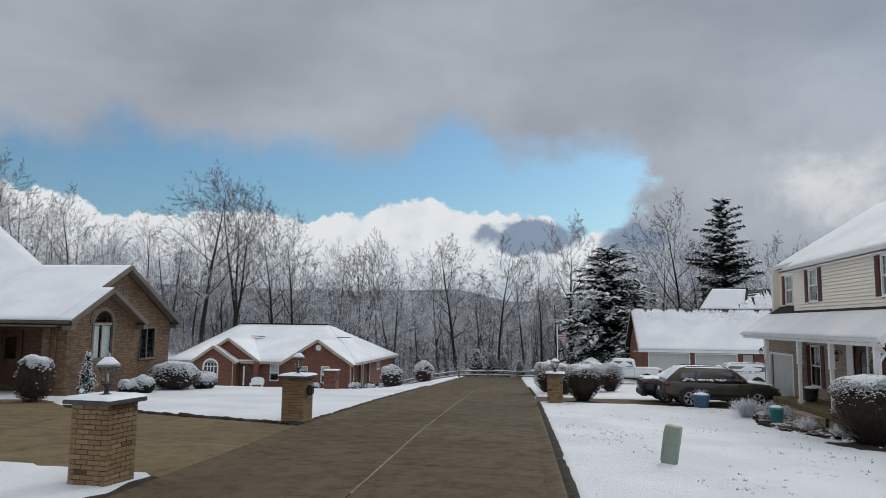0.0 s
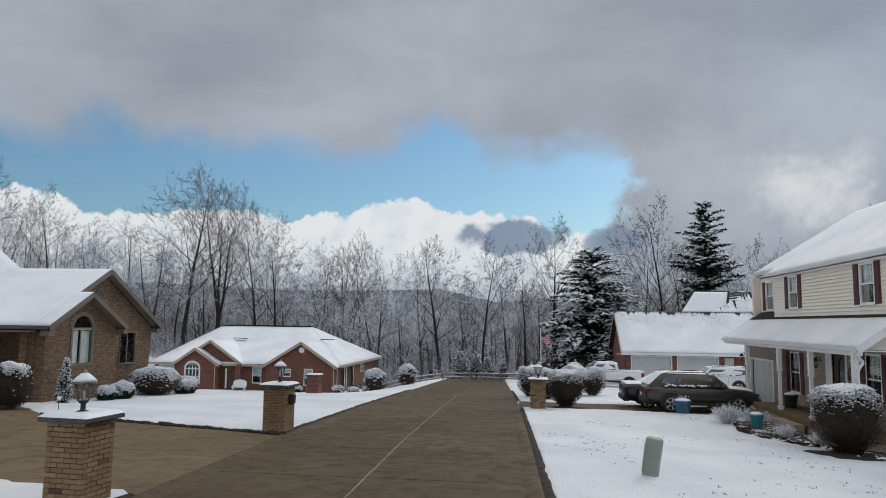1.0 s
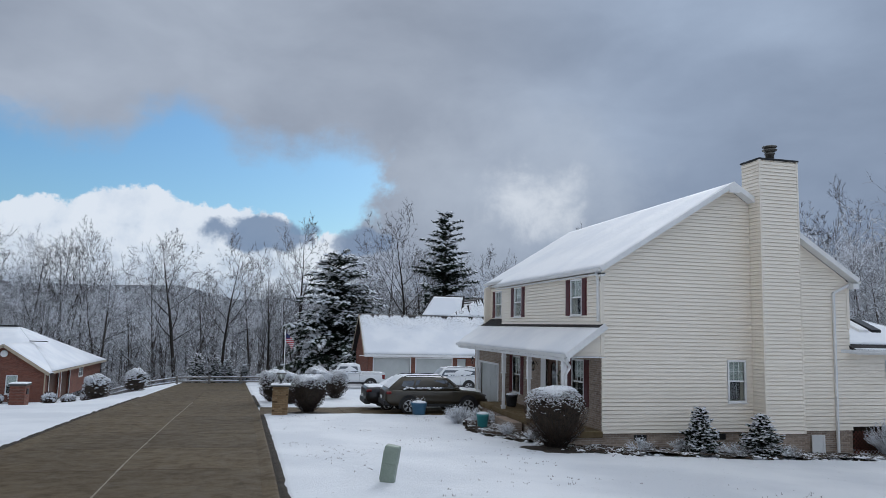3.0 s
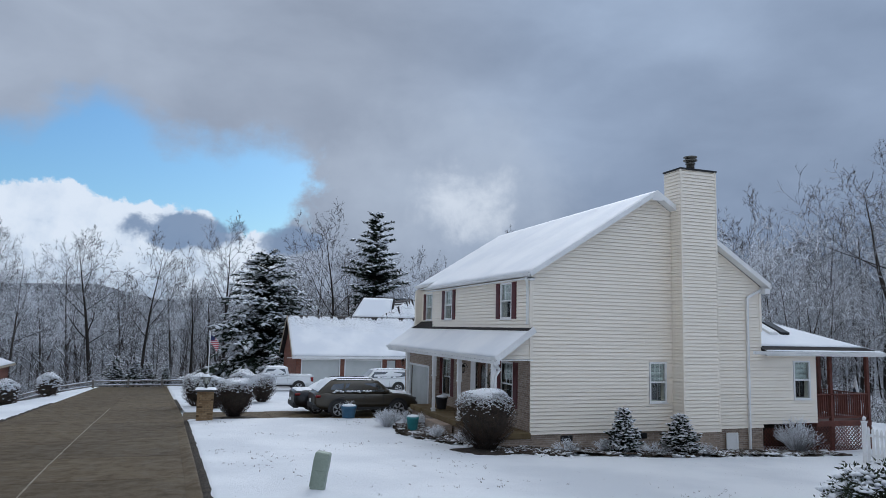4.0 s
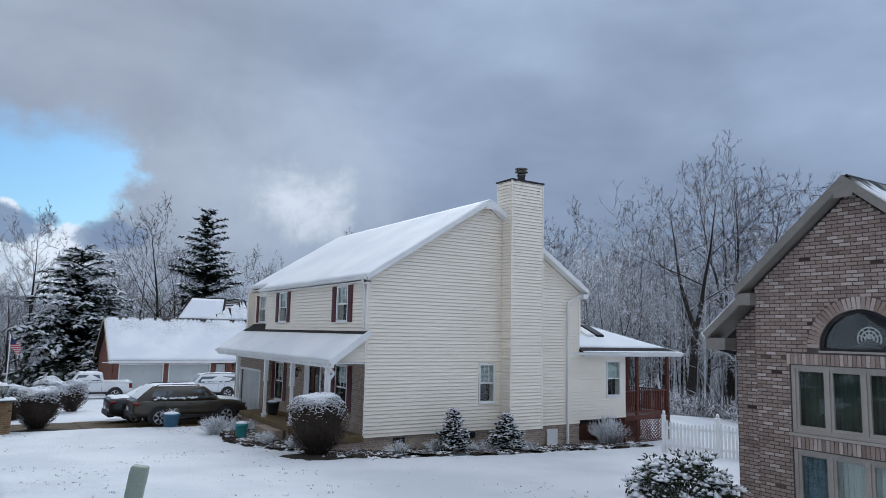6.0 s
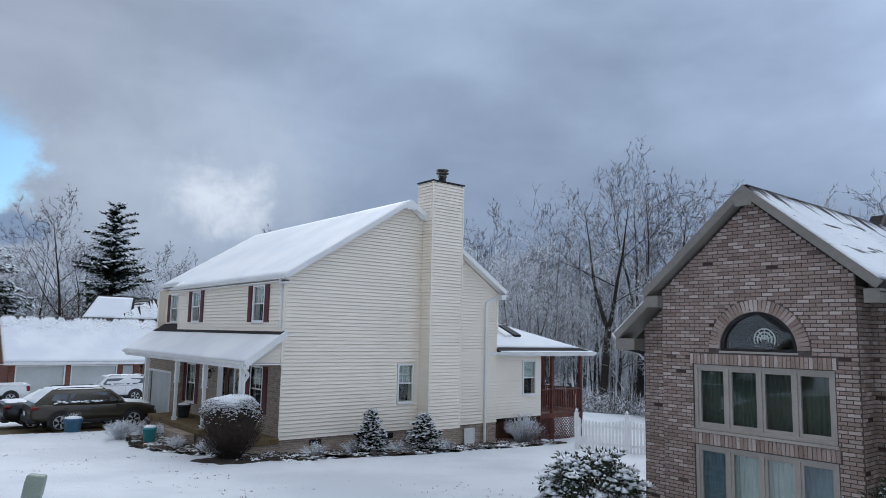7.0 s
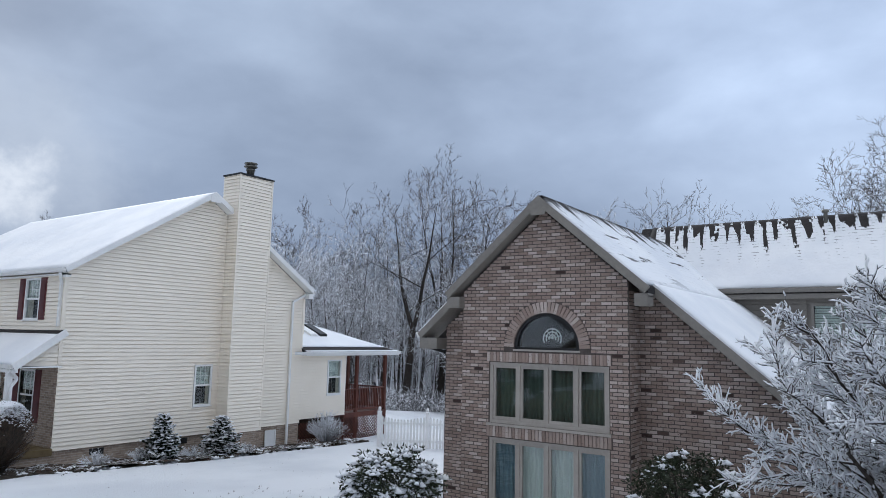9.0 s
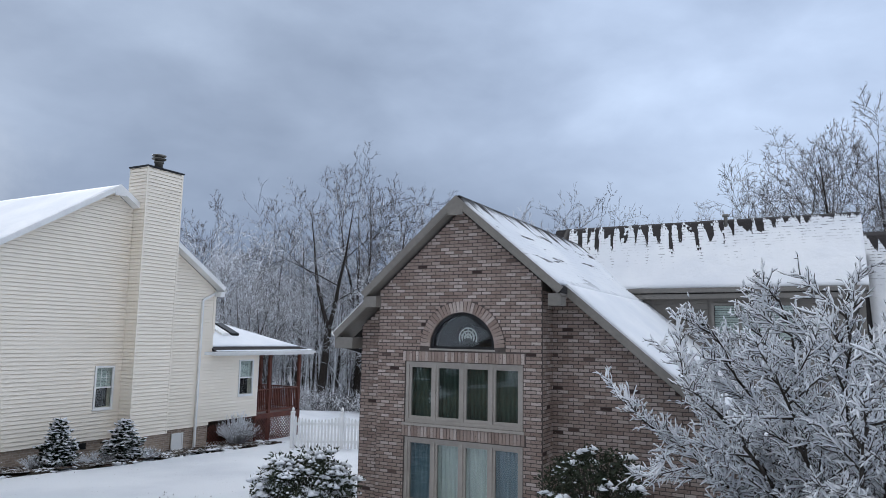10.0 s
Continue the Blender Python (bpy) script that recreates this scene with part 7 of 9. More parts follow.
# ---- white picket fence ----
def picket_fence(p, q):
    th = thing("picket_fence", (*p, lie(*p)), "white vinyl picket fence with ball-capped posts", "fence")
    P, Q = Vector((*p, 0)), Vector((*q, 0))
    n = int((Q - P).length / 0.125)
    d = (Q - P).normalized()
    s = Vector((-d.y, d.x, 0))
    post_gap = 15
    rails = B()
    for h_ in (0.3, 0.92):
        pts = [P + (Q - P) * k / 12 for k in range(13)]
        for a, b in zip(pts, pts[1:]):
            bar(rails, (a.x, a.y, lie(a.x, a.y) + h_), (b.x, b.y, lie(b.x, b.y) + h_), 0.04, 0.09)
    part("rail", rails, PICKET, th)
    for k in range(n + 1):
        c = P + (Q - P) * k / n
        z = lie(c.x, c.y)
        f = (k % post_gap) / post_gap
        if k % post_gap == 0:
            bm = box(B(), -0.06, 0.06, -0.06, 0.06, -0.2, 1.32)
            box(bm, -0.08, 0.08, -0.08, 0.08, 1.32, 1.36)
            lathe(bm, [(0.03, 1.36), (0.055, 1.42), (0.05, 1.48), (0.01, 1.53)], sides=10)
            name = "post"
        else:
            top = 1.24 - 0.14 * math.sin(f * math.pi)
            bm = B()
            vs = [(-0.04, 0.06), (0.04, 0.06), (0.04, top - 0.07), (0.0, top), (-0.04, top - 0.07)]
            sheet(bm, [vs], frame_y(0.0), 0.02, 0.035)
            name = "picket"
        bm.transform(Matrix.Translation((c.x, c.y, z)) @ Matrix.Rotation(math.atan2(d.y, d.x), 4, "Z"))
        part(name, bm, PICKET, th)
    return th


picket_fence((20.0, 15.2), (22.4, 8.6))
pu = thing("patio_umbrella", (24.9, 19.6, -1.0), "closed striped patio umbrella beside the deck", "umbrella")
bm = B()
for k in range(10):
    t0, t1 = k * math.tau / 10, (k + 1) * math.tau / 10
    ring = [[Vector((24.9 + r * math.cos(t), 19.6 + r * math.sin(t), z)) for t in (t0, (t0 + t1) / 2, t1)] for r, z in ((0.03, 1.5), (0.2, 0.7), (0.34, -0.2))]
    for r in ring:
        r[1] = r[1] * 0.97 + Vector((24.9, 19.6, r[1].z)) * 0.03
    for a, b in zip(ring, ring[1:]):
        for i in (0, 1):
            bm.faces.new([bm.verts.new(c) for c in (a[i], a[i + 1], b[i + 1], b[i])])
part("canopy", bm, STRIPE, pu)
part("pole", tube(B(), [(24.9, 19.6, -1.4), (24.9, 19.6, 1.6)], [0.025, 0.025], 8), TRIM, pu)

# ---- split-rail fence at the end of the lane, flagpole, bench ----
sf = thing("split_rail_fence", (-8.0, 66.0, lie(-8, 66)), "weathered split-rail fence dusted with snow", "fence")
prev = None
for k in range(9):
    x, y = -13.5 + 2.6 * k, 61.0 + 0.55 * k if k < 6 else 64.3 - 0.2 * (k - 6)
    z = lie(x, y)
    part("post", box(B(), x - 0.08, x + 0.08, y - 0.08, y + 0.08, z - 0.2, z + 0.72, bevel=0.02), GREYWOOD, sf)
    if prev:
        for h_ in (0.2, 0.55):
            j = random.uniform(-0.05, 0.05)
            rl = part("rail", tube(B(), [(prev[0], prev[1], prev[2] + h_), ((x + prev[0]) / 2, (y + prev[1]) / 2, (z + prev[2]) / 2 + h_ + j), (x, y, z + h_)], [0.055, 0.065, 0.05], 6), GREYWOOD, sf)
            part("snow", tube(B(), [(prev[0], prev[1], prev[2] + h_ + 0.06), ((x + prev[0]) / 2, (y + prev[1]) / 2, (z + prev[2]) / 2 + h_ + j + 0.075), (x, y, z + h_ + 0.06)], [0.03, 0.045, 0.03], 6), SNOW, rl)
    prev = (x, y, z)

fx, fy = 0.6, 63.0
FLAG = material("flag_cloth", lambda s, co: s.mix(s.math("MULTIPLY", s.math("GREATER_THAN", s.n("SeparateXYZ", ins={0: co}).outputs[2], 4.05), s.math("LESS_THAN", s.n("SeparateXYZ", ins={0: co}).outputs[0], 0.40)),
                s.mix(s.math("GREATER_THAN", s.math("FRACT", s.math("MULTIPLY", s.n("SeparateXYZ", ins={0: co}).outputs[2], 6.0)), 0.5), (0.42, 0.04, 0.05), (0.62, 0.60, 0.60)), (0.03, 0.04, 0.12)), 0.8)
fp = thing("flagpole", (fx, fy, lie(fx, fy)), "white flagpole with a limp striped flag", "flagpole", local=True)
part("pole", tube(B(), [(0, 0, -0.2), (0, 0, 4.75)], [0.05, 0.035], 8), TRIM, fp)
part("ball", lathe(B(), [(0.01, 4.74), (0.06, 4.8), (0.01, 4.87)], sides=10), TRIM, fp)
bm = B()
rows = [[bm.verts.new((0.05 + 0.75 * i / 10 * (1 - 0.25 * j / 8), 0.10 * math.sin(i * 0.9 + j * 0.3), 4.55 - 0.75 * j / 8 - 0.04 * i - 0.35 * (i / 10) ** 2)) for i in range(11)] for j in range(9)]
for j in range(8):
    for i in range(10):
        bm.faces.new((rows[j][i], rows[j][i + 1], rows[j + 1][i + 1], rows[j + 1][i])).smooth = True
part("flag", bm, FLAG, fp)

bx, by, bz = -25.2, 56.2, -3.35
bn = thing("garden_bench", (bx, by, bz), "small pale garden bench covered with snow", "bench")
part("seat", box(B(), bx - 0.6, bx + 0.6, by - 0.2, by + 0.2, bz + 0.40, bz + 0.46), TRIM, bn)
part("backrest", sheet(B(), [arch(bx - 0.6, bx + 0.6, bz + 0.46, bz + 0.8, 0.25)], frame_y(by + 0.2), 0.05, 0), TRIM, bn)
for sx in (-0.55, 0.47):
    part("leg", box(B(), bx + sx, bx + sx + 0.08, by - 0.18, by + 0.18, bz - 0.1, bz + 0.4), TRIM, bn)
part("snow", box(B(), bx - 0.58, bx + 0.58, by - 0.19, by + 0.15, bz + 0.462, bz + 0.55, bevel=0.03), SNOW, bn)


# ---- vehicles ----
def loft(bm, sections, mat=0):
    """Closed skin through sections of equal point counts."""
    rings = [[bm.verts.new(p) for p in s] for s in sections]
    n = len(rings[0])
    for a, b in zip(rings, rings[1:]):
        for k in range(n):
            f = bm.faces.new((a[k], a[(k + 1) % n], b[(k + 1) % n], b[k]))
            f.smooth, f.material_index = True, mat
    bm.faces.new(rings[0][::-1])
    bm.faces.new(rings[-1])
    bmesh.ops.recalc_face_normals(bm, faces=bm.faces[:])
    return bm


def hull_section(x, w_, zb, zt, crown=0.04):
    """Cross-section of a car's lower body at x."""
    pts = [(w_ * 0.80, zb), (w_ * 0.97, zb + 0.10), (w_, zb + (zt - zb) * 0.35), (w_ * 0.995, zb + (zt - zb) * 0.62), (w_ * 0.965, zt - 0.06), (w_ * 0.90, zt), (w_ * 0.5, zt + crown)]
    return [(x, y, z) for y, z in pts] + [(x, -y, z) for y, z in pts[::-1]]


def cabin_section(x, wb, wt, zb, zt):
    pts = [(wb, zb), (wb * 0.99, zb + (zt - zb) * 0.35), (wt + 0.04, zt - 0.09), (wt - 0.03, zt - 0.015), (wt * 0.55, zt + 0.015)]
    return [(x, y, z) for y, z in pts] + [(x, -y, z) for y, z in pts[::-1]]


def wheel(parent, x, y, r, side):
    tyre = part("wheel", lathe(B(), [(r * 0.62, -0.11), (r * 0.95, -0.11), (r, -0.08), (r, 0.08), (r * 0.95, 0.11), (r * 0.62, 0.11)], sides=28), RUBBER, parent)
    tyre.matrix_basis = pose(x, y, r, -90 * side, 0, 0)
    bm = lathe(B(), [(r * 0.70, 0.06), (r * 0.70, 0.122), (r * 0.60, 0.10)], sides=24)
    lathe(bm, [(0.06, 0.05), (0.06, 0.10), (0.03, 0.105)], sides=12)
    for k in range(5):
        t = k * math.tau / 5
        for o in (-0.12, 0.12):
            bar(bm, (0.05 * math.cos(t), 0.05 * math.sin(t), 0.10), (r * 0.62 * math.cos(t + o), r * 0.62 * math.sin(t + o), 0.11), 0.045, 0.03)
    part("rim", bm, ALLOY, tyre)
    part("brake_disc", lathe(B(), [(r * 0.6, 0.0), (r * 0.6, 0.03)], sides=20), PLASTIC, tyre)


def side_glass(parent, quad, y_in, name="side_window"):
    """A pane on both flanks; quad in (x, z, y)."""
    for s in (1, -1):
        bm = B()
        f = [bm.verts.new((x, s * (y + 0.012), z)) for x, z, y in quad]
        b = [bm.verts.new((x, s * (y - 0.004), z)) for x, z, y in quad]
        bm.faces.new(f)
        n = len(f)
        for k in range(n):
            bm.faces.new((f[k], b[k], b[(k + 1) % n], f[(k + 1) % n]))
        bmesh.ops.recalc_face_normals(bm, faces=bm.faces[:])
        part(name, bm, CARGLASS, parent)


def snow_cover(parent, x0, x1, w_, zf, depth=0.06, n=16, name="snow"):
    """A lumpy blanket over a panel; zf(x, y) is the panel's height."""
    bm = B()
    grid = []
    for i in range(n + 1):
        x = x0 + (x1 - x0) * i / n
        row = []
        for j in range(9):
            y = -w_ + 2 * w_ * j / 8
            edge = i in (0, n) or j in (0, 8)
            row.append(bm.verts.new((x + 0.03 * noise.noise(Vector((x * 5, y * 5, 1))), y, zf(x, y) + (0.0 if edge else depth * (0.8 + 0.5 * noise.noise(Vector((x * 3, y * 3, 4))))))))
        grid.append(row)
    for a, b in zip(grid, grid[1:]):
        for j in range(8):
            bm.faces.new((a[j], a[j + 1], b[j + 1], b[j])).smooth = True
    bmesh.ops.recalc_face_normals(bm, faces=bm.faces[:])
    return part(name, bm, SNOW, parent)


def car(name, label, at, heading, colour, kind, snowy):
    """A road car facing +x: hull, cabin, glass, wheels, lamps and trim."""
    th = thing(name, at, label, "car" if kind != "pickup" else "truck", turn=heading, local=True)
    P = {"wagon": dict(L=4.85, W=0.92, zb=0.34, belt=1.02, hood=1.00, roof=1.60, ws=(1.10, 0.42), rear=(-1.72, -2.30), r=0.36, wb=(1.40, -1.38), tail=1.06),
         "sedan": dict(L=4.75, W=0.90, zb=0.28, belt=0.96, hood=0.92, roof=1.42, ws=(0.95, 0.25), rear=(-0.95, -1.60), r=0.33, wb=(1.38, -1.40), tail=1.02),
         "suv": dict(L=4.9, W=0.96, zb=0.36, belt=1.08, hood=1.08, roof=1.72, ws=(1.05, 0.40), rear=(-2.05, -2.33), r=0.38, wb=(1.45, -1.42), tail=1.10),
         "pickup": dict(L=5.85, W=0.99, zb=0.48, belt=1.22, hood=1.24, roof=1.90, ws=(1.15, 0.55), rear=(-0.95, -1.08), r=0.40, wb=(1.85, -1.80), tail=1.22)}[kind]
    L, W, zb, belt, roof = P["L"], P["W"], P["zb"], P["belt"], P["roof"]
    f, b = L / 2, -L / 2
    secs = [hull_section(b, W * 0.80, zb + 0.16, P["tail"] - 0.10), hull_section(b + 0.10, W * 0.93, zb + 0.05, P["tail"] - 0.02), hull_section(b + 0.5, W, zb, P["tail"]), hull_section(0, W, zb, belt), hull_section(P["ws"][0], W, zb, belt - 0.01),
            hull_section(f - 0.75, W * 0.985, zb, P["hood"] - 0.06), hull_section(f - 0.22, W * 0.90, zb + 0.04, P["hood"] - 0.18), hull_section(f, W * 0.70, zb + 0.12, P["hood"] - 0.34)]
    part("body", loft(B(), secs), colour, th)
    w0, w1 = P["ws"]
    r0, r1 = P["rear"]
    wt = W * 0.76
    cab = [cabin_section(r1, W * 0.90, W * 0.84, belt - 0.05, belt + 0.05), cabin_section(r0, W * 0.93, wt, belt - 0.05, roof - 0.03), cabin_section((r0 + w1) / 2, W * 0.94, wt + 0.01, belt - 0.05, roof), cabin_section(w1, W * 0.94, wt, belt - 0.05, roof - 0.02), cabin_section(w0, W * 0.92, W * 0.86, belt - 0.06, belt + 0.02)]
    part("cabin", loft(B(), cab), colour, th)
    yb, yt = W * 0.945, wt + 0.055
    lo, hi = belt + 0.07, roof - 0.15
    door_end = r0 + 0.05 if kind != "pickup" else r0 + 0.08
    mid = (w1 + r0) / 2 + 0.05 if kind != "wagon" else -0.25
    front = [(w0 - 0.32, lo, yb), (mid + 0.06, lo, yb), (mid + 0.06, hi, yt), (w1 - 0.02, hi, yt)]
    side_glass(th, front, 0)
    if kind in ("wagon", "suv"):
        side_glass(th, [(mid - 0.04, lo, yb), (-1.12, lo, yb), (-1.02, hi, yt), (mid - 0.04, hi, yt)], 0)
        side_glass(th, [(-1.22, lo, yb), (r0 - 0.02, lo + 0.12, yb - 0.02), (r0 + 0.1, hi - 0.03, yt), (-1.12, hi, yt)], 0)
    else:
        side_glass(th, [(mid - 0.04, lo, yb), (door_end - (0.25 if kind == "sedan" else 0.0), lo, yb), (door_end + 0.12, hi, yt), (mid - 0.04, hi, yt)], 0)
    for xa, xb, nm in ((w0 - 0.03, w1 + 0.04, "windscreen"), (r1 + 0.03, r0 - 0.02, "rear_window")):
        bm = B()
        s = 0.02 if nm == "windscreen" else -0.02
        q = [(xa + s, -W * 0.80, belt + 0.06), (xa + s, W * 0.80, belt + 0.06), (xb + s, wt - 0.06, roof - 0.06), (xb + s, -wt + 0.06, roof - 0.06)]
        vs = [bm.verts.new((x, y, z + 0.012)) for x, y, z in q]
        bm.faces.new(vs)
        part(nm, bm, CARGLASS, th)
    for x in P["wb"]:
        for s in (1, -1):
            wheel(th, x, s * (W - 0.075), P["r"], s)
            bm = B()
            n, R = 14, P["r"] + 0.055
            ring = [(x + (R + d) * math.cos(t), s * (W - 0.015 + o), P["r"] + (R + d) * math.sin(t)) for d, o in ((0, 0.018), (0.055, 0.018)) for t in (math.pi * (k / n * 1.16 - 0.08) for k in range(n + 1))]
            vs = [bm.verts.new(p) for p in ring]
            for k in range(n):
                bm.faces.new((vs[k], vs[k + 1], vs[n + 2 + k], vs[n + 1 + k]))
            cen = bm.verts.new((x, s * (W + 0.002), P["r"]))
            for k in range(n):
                bm.faces.new((vs[k], vs[k + 1], cen))
            bmesh.ops.recalc_face_normals(bm, faces=bm.faces[:])
            part("wheel_arch", bm, PLASTIC, th)
    for s in (1, -1):
        part("headlight", box(B(), f - 0.34, f - 0.06, s * W * 0.66 - 0.13, s * W * 0.66 + 0.13, P["hood"] - 0.40, P["hood"] - 0.26, bevel=0.03), CLEARLENS, th)
        part("tail_light", box(B(), b + 0.02, b + 0.26, s * W * 0.86 - 0.09, s * W * 0.86 + 0.09, P["tail"] - (0.20 if kind != "pickup" else 0.42), P["tail"] - 0.08, bevel=0.03), REDLENS, th)
        part("mirror", box(B(), w0 - 0.38, w0 - 0.20, s * (W + 0.08) - 0.07, s * (W + 0.08) + 0.07, belt + 0.02, belt + 0.16, bevel=0.03), colour, th)
        for x in (mid + 0.1, mid - 0.95):
            part("door_handle", box(B(), x - 0.12, x + 0.10, s * W - 0.015, s * W + 0.025, belt - 0.14, belt - 0.11, bevel=0.008), colour, th)
        part("sill", box(B(), P["wb"][1] + 0.4, P["wb"][0] - 0.4, s * (W - 0.02) - 0.025, s * (W - 0.02) + 0.025, zb - 0.02, zb + 0.10, bevel=0.01), PLASTIC, th)
        if kind in ("wagon", "suv"):
            part("roof_rail", tube(B(), [(w1 - 0.15, s * (wt - 0.06), roof - 0.02), (w1 - 0.3, s * (wt - 0.05), roof + 0.05), (r0 + 0.3, s * (wt - 0.05), roof + 0.05), (r0 + 0.12, s * (wt - 0.06), roof - 0.02)], [0.018] * 4, 6), PLASTIC, th)
    part("bumper", box(B(), b - 0.05, b + 0.25, -W * 0.86, W * 0.86, zb + 0.0, zb + 0.26, bevel=0.05), PLASTIC if kind != "pickup" else ALLOY, th)
    part("bumper", box(B(), f - 0.28, f + 0.02, -W * 0.72, W * 0.72, zb + 0.0, zb + 0.22, bevel=0.05), PLASTIC if kind != "pickup" else ALLOY, th)
    part("grille", box(B(), f - 0.10, f + 0.01, -W * 0.45, W * 0.45, zb + 0.26, zb + 0.44, bevel=0.02), PLASTIC, th)
    part("plate", box(B(), b - 0.065, b - 0.05, -0.16, 0.16, zb + 0.28, zb + 0.42), TRIM, th)
    bm = B()
    for x in (w0 - 0.42, mid + 0.02, -1.18 if kind in ("wagon", "suv") else r0 + 0.02):
        for s in (1, -1):
            box(bm, x - 0.006, x + 0.006, s * (W - 0.002) - 0.004, s * (W - 0.002) + 0.004, zb + 0.14, belt - 0.04)
    part("door_gap", bm, PLASTIC, th)
    if kind == "pickup":
        bm = B()
        for q in ((b + 0.05, r1 - 0.02, -W + 0.02, -W + 0.10), (b + 0.05, r1 - 0.02, W - 0.10, W - 0.02), (b + 0.02, b + 0.10, -W + 0.05, W - 0.05)):
            box(bm, q[0], q[1], q[2], q[3], belt - 0.06, belt + 0.06, bevel=0.012)
        part("bed_rail", bm, colour, th)
        part("bed_cover", box(B(), b + 0.1, r1 - 0.03, -W + 0.1, W - 0.1, belt - 0.02, belt + 0.03), SNOW, th)
    if snowy:
        snow_cover(th, w1 - 0.1, r0 + 0.1, wt - 0.08, lambda x, y: roof + 0.005 - 0.02 * abs(y), 0.06 * snowy)
        if kind != "pickup":
            snow_cover(th, f - 0.3, w0 + 0.05, W * 0.74, lambda x, y: belt + 0.03 - 0.10 * step(w0, f, x) - 0.05 * abs(y), 0.05 * snowy)
            snow_cover(th, r1 + 0.02, r0 + 0.04, W * 0.72, lambda x, y: belt + 0.08 + (roof - belt - 0.1) * (x - r1) / (r0 - r1), 0.04 * snowy)
        if kind == "sedan":
            snow_cover(th, b + 0.08, r1 + 0.05, W * 0.76, lambda x, y: P["tail"] + 0.03 - 0.04 * abs(y), 0.07)
            snow_cover(th, w0 - 0.02, w1 + 0.0, W * 0.70, lambda x, y: belt + 0.08 + (roof - belt - 0.1) * (w0 - x) / (w0 - w1), 0.05)
        for s in (1, -1):
            bm = B()
            for k in range(26):
                x = random.uniform(r0 + 0.1, w1 - 0.2)
                z = lo + random.uniform(-0.01, 0.05) + 0.1 * max(0, noise.noise(Vector((x * 2.5, s, 8))))
                c = Vector((x, s * (yb + 0.012), z))
                lathe(bm, [(0.05, -0.03), (0.07, 0.0), (0.02, 0.03)], c, 6)
            part("snow_patch", bm, SNOW, th)
    return th


OLIVE = paint("olive_brown_metallic", (0.060, 0.050, 0.036), 0.35, 0.32)
BLACKPAINT = paint("near_black_metallic", (0.018, 0.018, 0.022), 0.3, 0.3)
WHITEPAINT = paint("white_car_paint", (0.74, 0.75, 0.76), 0.0, 0.3)
wagon = car("station_wagon", "olive-brown station wagon with snow on its roof and windows", (6.5, 28.35, lie(6.3, 28.3) + 0.01), 1.5, OLIVE, "wagon", 1.0)
wagon.scale = (0.94, 0.97, 0.97)
car("sedan", "black sedan heaped with snow beside the wagon", (6.05, 30.6, lie(6.0, 30.5) + 0.01), 1.5, BLACKPAINT, "sedan", 1.4)
car("sport_utility_car", "white sport utility car with snow on its roof", (12.5, 50.0, lie(12.5, 50.0) + 0.01), 180, WHITEPAINT, "suv", 1.2)
car("pickup_truck", "white crew-cab pickup truck parked before the garage", (5.15, 53.0, lie(5.1, 53.0) + 0.01), 180, WHITEPAINT, "pickup", 0.6)

# ---- plants ----
class Mesh:
    """Plain lists for large meshes."""

    def __init__(self):
        self.v, self.f, self.m = [], [], []

    def tri(self, a, b, c, mat=0):
        n = len(self.v)
        self.v += [a, b, c]
        self.f.append((n, n + 1, n + 2))
        self.m.append(mat)

    def spike(self, p, q, r, mat=0):
        """A three-sided tapering twig from p to its tip q."""
        d = (q - p)
        a = d.cross(Vector((0.3, 0.5, 0.81))).normalized() * r
        b = d.cross(a).normalized() * r
        n = len(self.v)
        self.v += [p + a, p - 0.5 * a + 0.87 * b, p - 0.5 * a - 0.87 * b, q]
        self.f += [(n, n + 1, n + 3), (n + 1, n + 2, n + 3), (n + 2, n, n + 3)]
        self.m += [mat] * 3

    def tube(self, pts, radii, sides, mat=0):
        rings = []
        for i, p in enumerate(pts):
            d = (pts[min(i + 1, len(pts) - 1)] - pts[max(i - 1, 0)]).normalized()
            a = d.cross(Vector((0.31, 0.17, 0.93)) if abs(d.z) < 0.97 else Vector((1, 0, 0))).normalized()
            b = d.cross(a)
            n = len(self.v)
            self.v += [p + radii[i] * (math.cos(k * math.tau / sides) * a + math.sin(k * math.tau / sides) * b) for k in range(sides)]
            rings.append(n)
        for r, q in zip(rings, rings[1:]):
            for k in range(sides):
                self.f.append((r + k, r + (k + 1) % sides, q + (k + 1) % sides, q + k))
                self.m.append(mat)

    def blob(self, c, rx, rz, mat=0):
        """A small lumpy clump of snow."""
        n = len(self.v)
        j = lambda s: s * random.uniform(0.7, 1.25)
        self.v += [c + Vector((j(rx), 0, 0)), c + Vector((0, j(rx), 0)), c + Vector((-j(rx), 0, 0)), c + Vector((0, -j(rx), 0)), c + Vector((0, 0, j(rz))), c + Vector((0, 0, -rz * 0.5))]
        for k in range(4):
            self.f += [(n + k, n + (k + 1) % 4, n + 4), (n + (k + 1) % 4, n + k, n + 5)]
        self.m += [mat] * 8

    def data(self, name, mats, smooth=False):
        me = bpy.data.meshes.new(name)
        me.from_pydata(self.v, [], self.f)
        for m in mats if isinstance(mats, (list, tuple)) else (mats,):
            me.materials.append(m)
        if any(self.m):
            me.polygons.foreach_set("material_index", self.m)
        if smooth:
            me.polygons.foreach_set("use_smooth", [True] * len(self.f))
        me.update()
        return me


def attach(name, mesh, mats, parent, label="", smooth=False):
    ob = new(name, mesh.data(name, mats, smooth))
    ob.parent = parent
    return tagged(ob, label)


def rnd(s=1.0):
    return Vector((random.uniform(-s, s), random.uniform(-s, s), random.uniform(-s, s)))


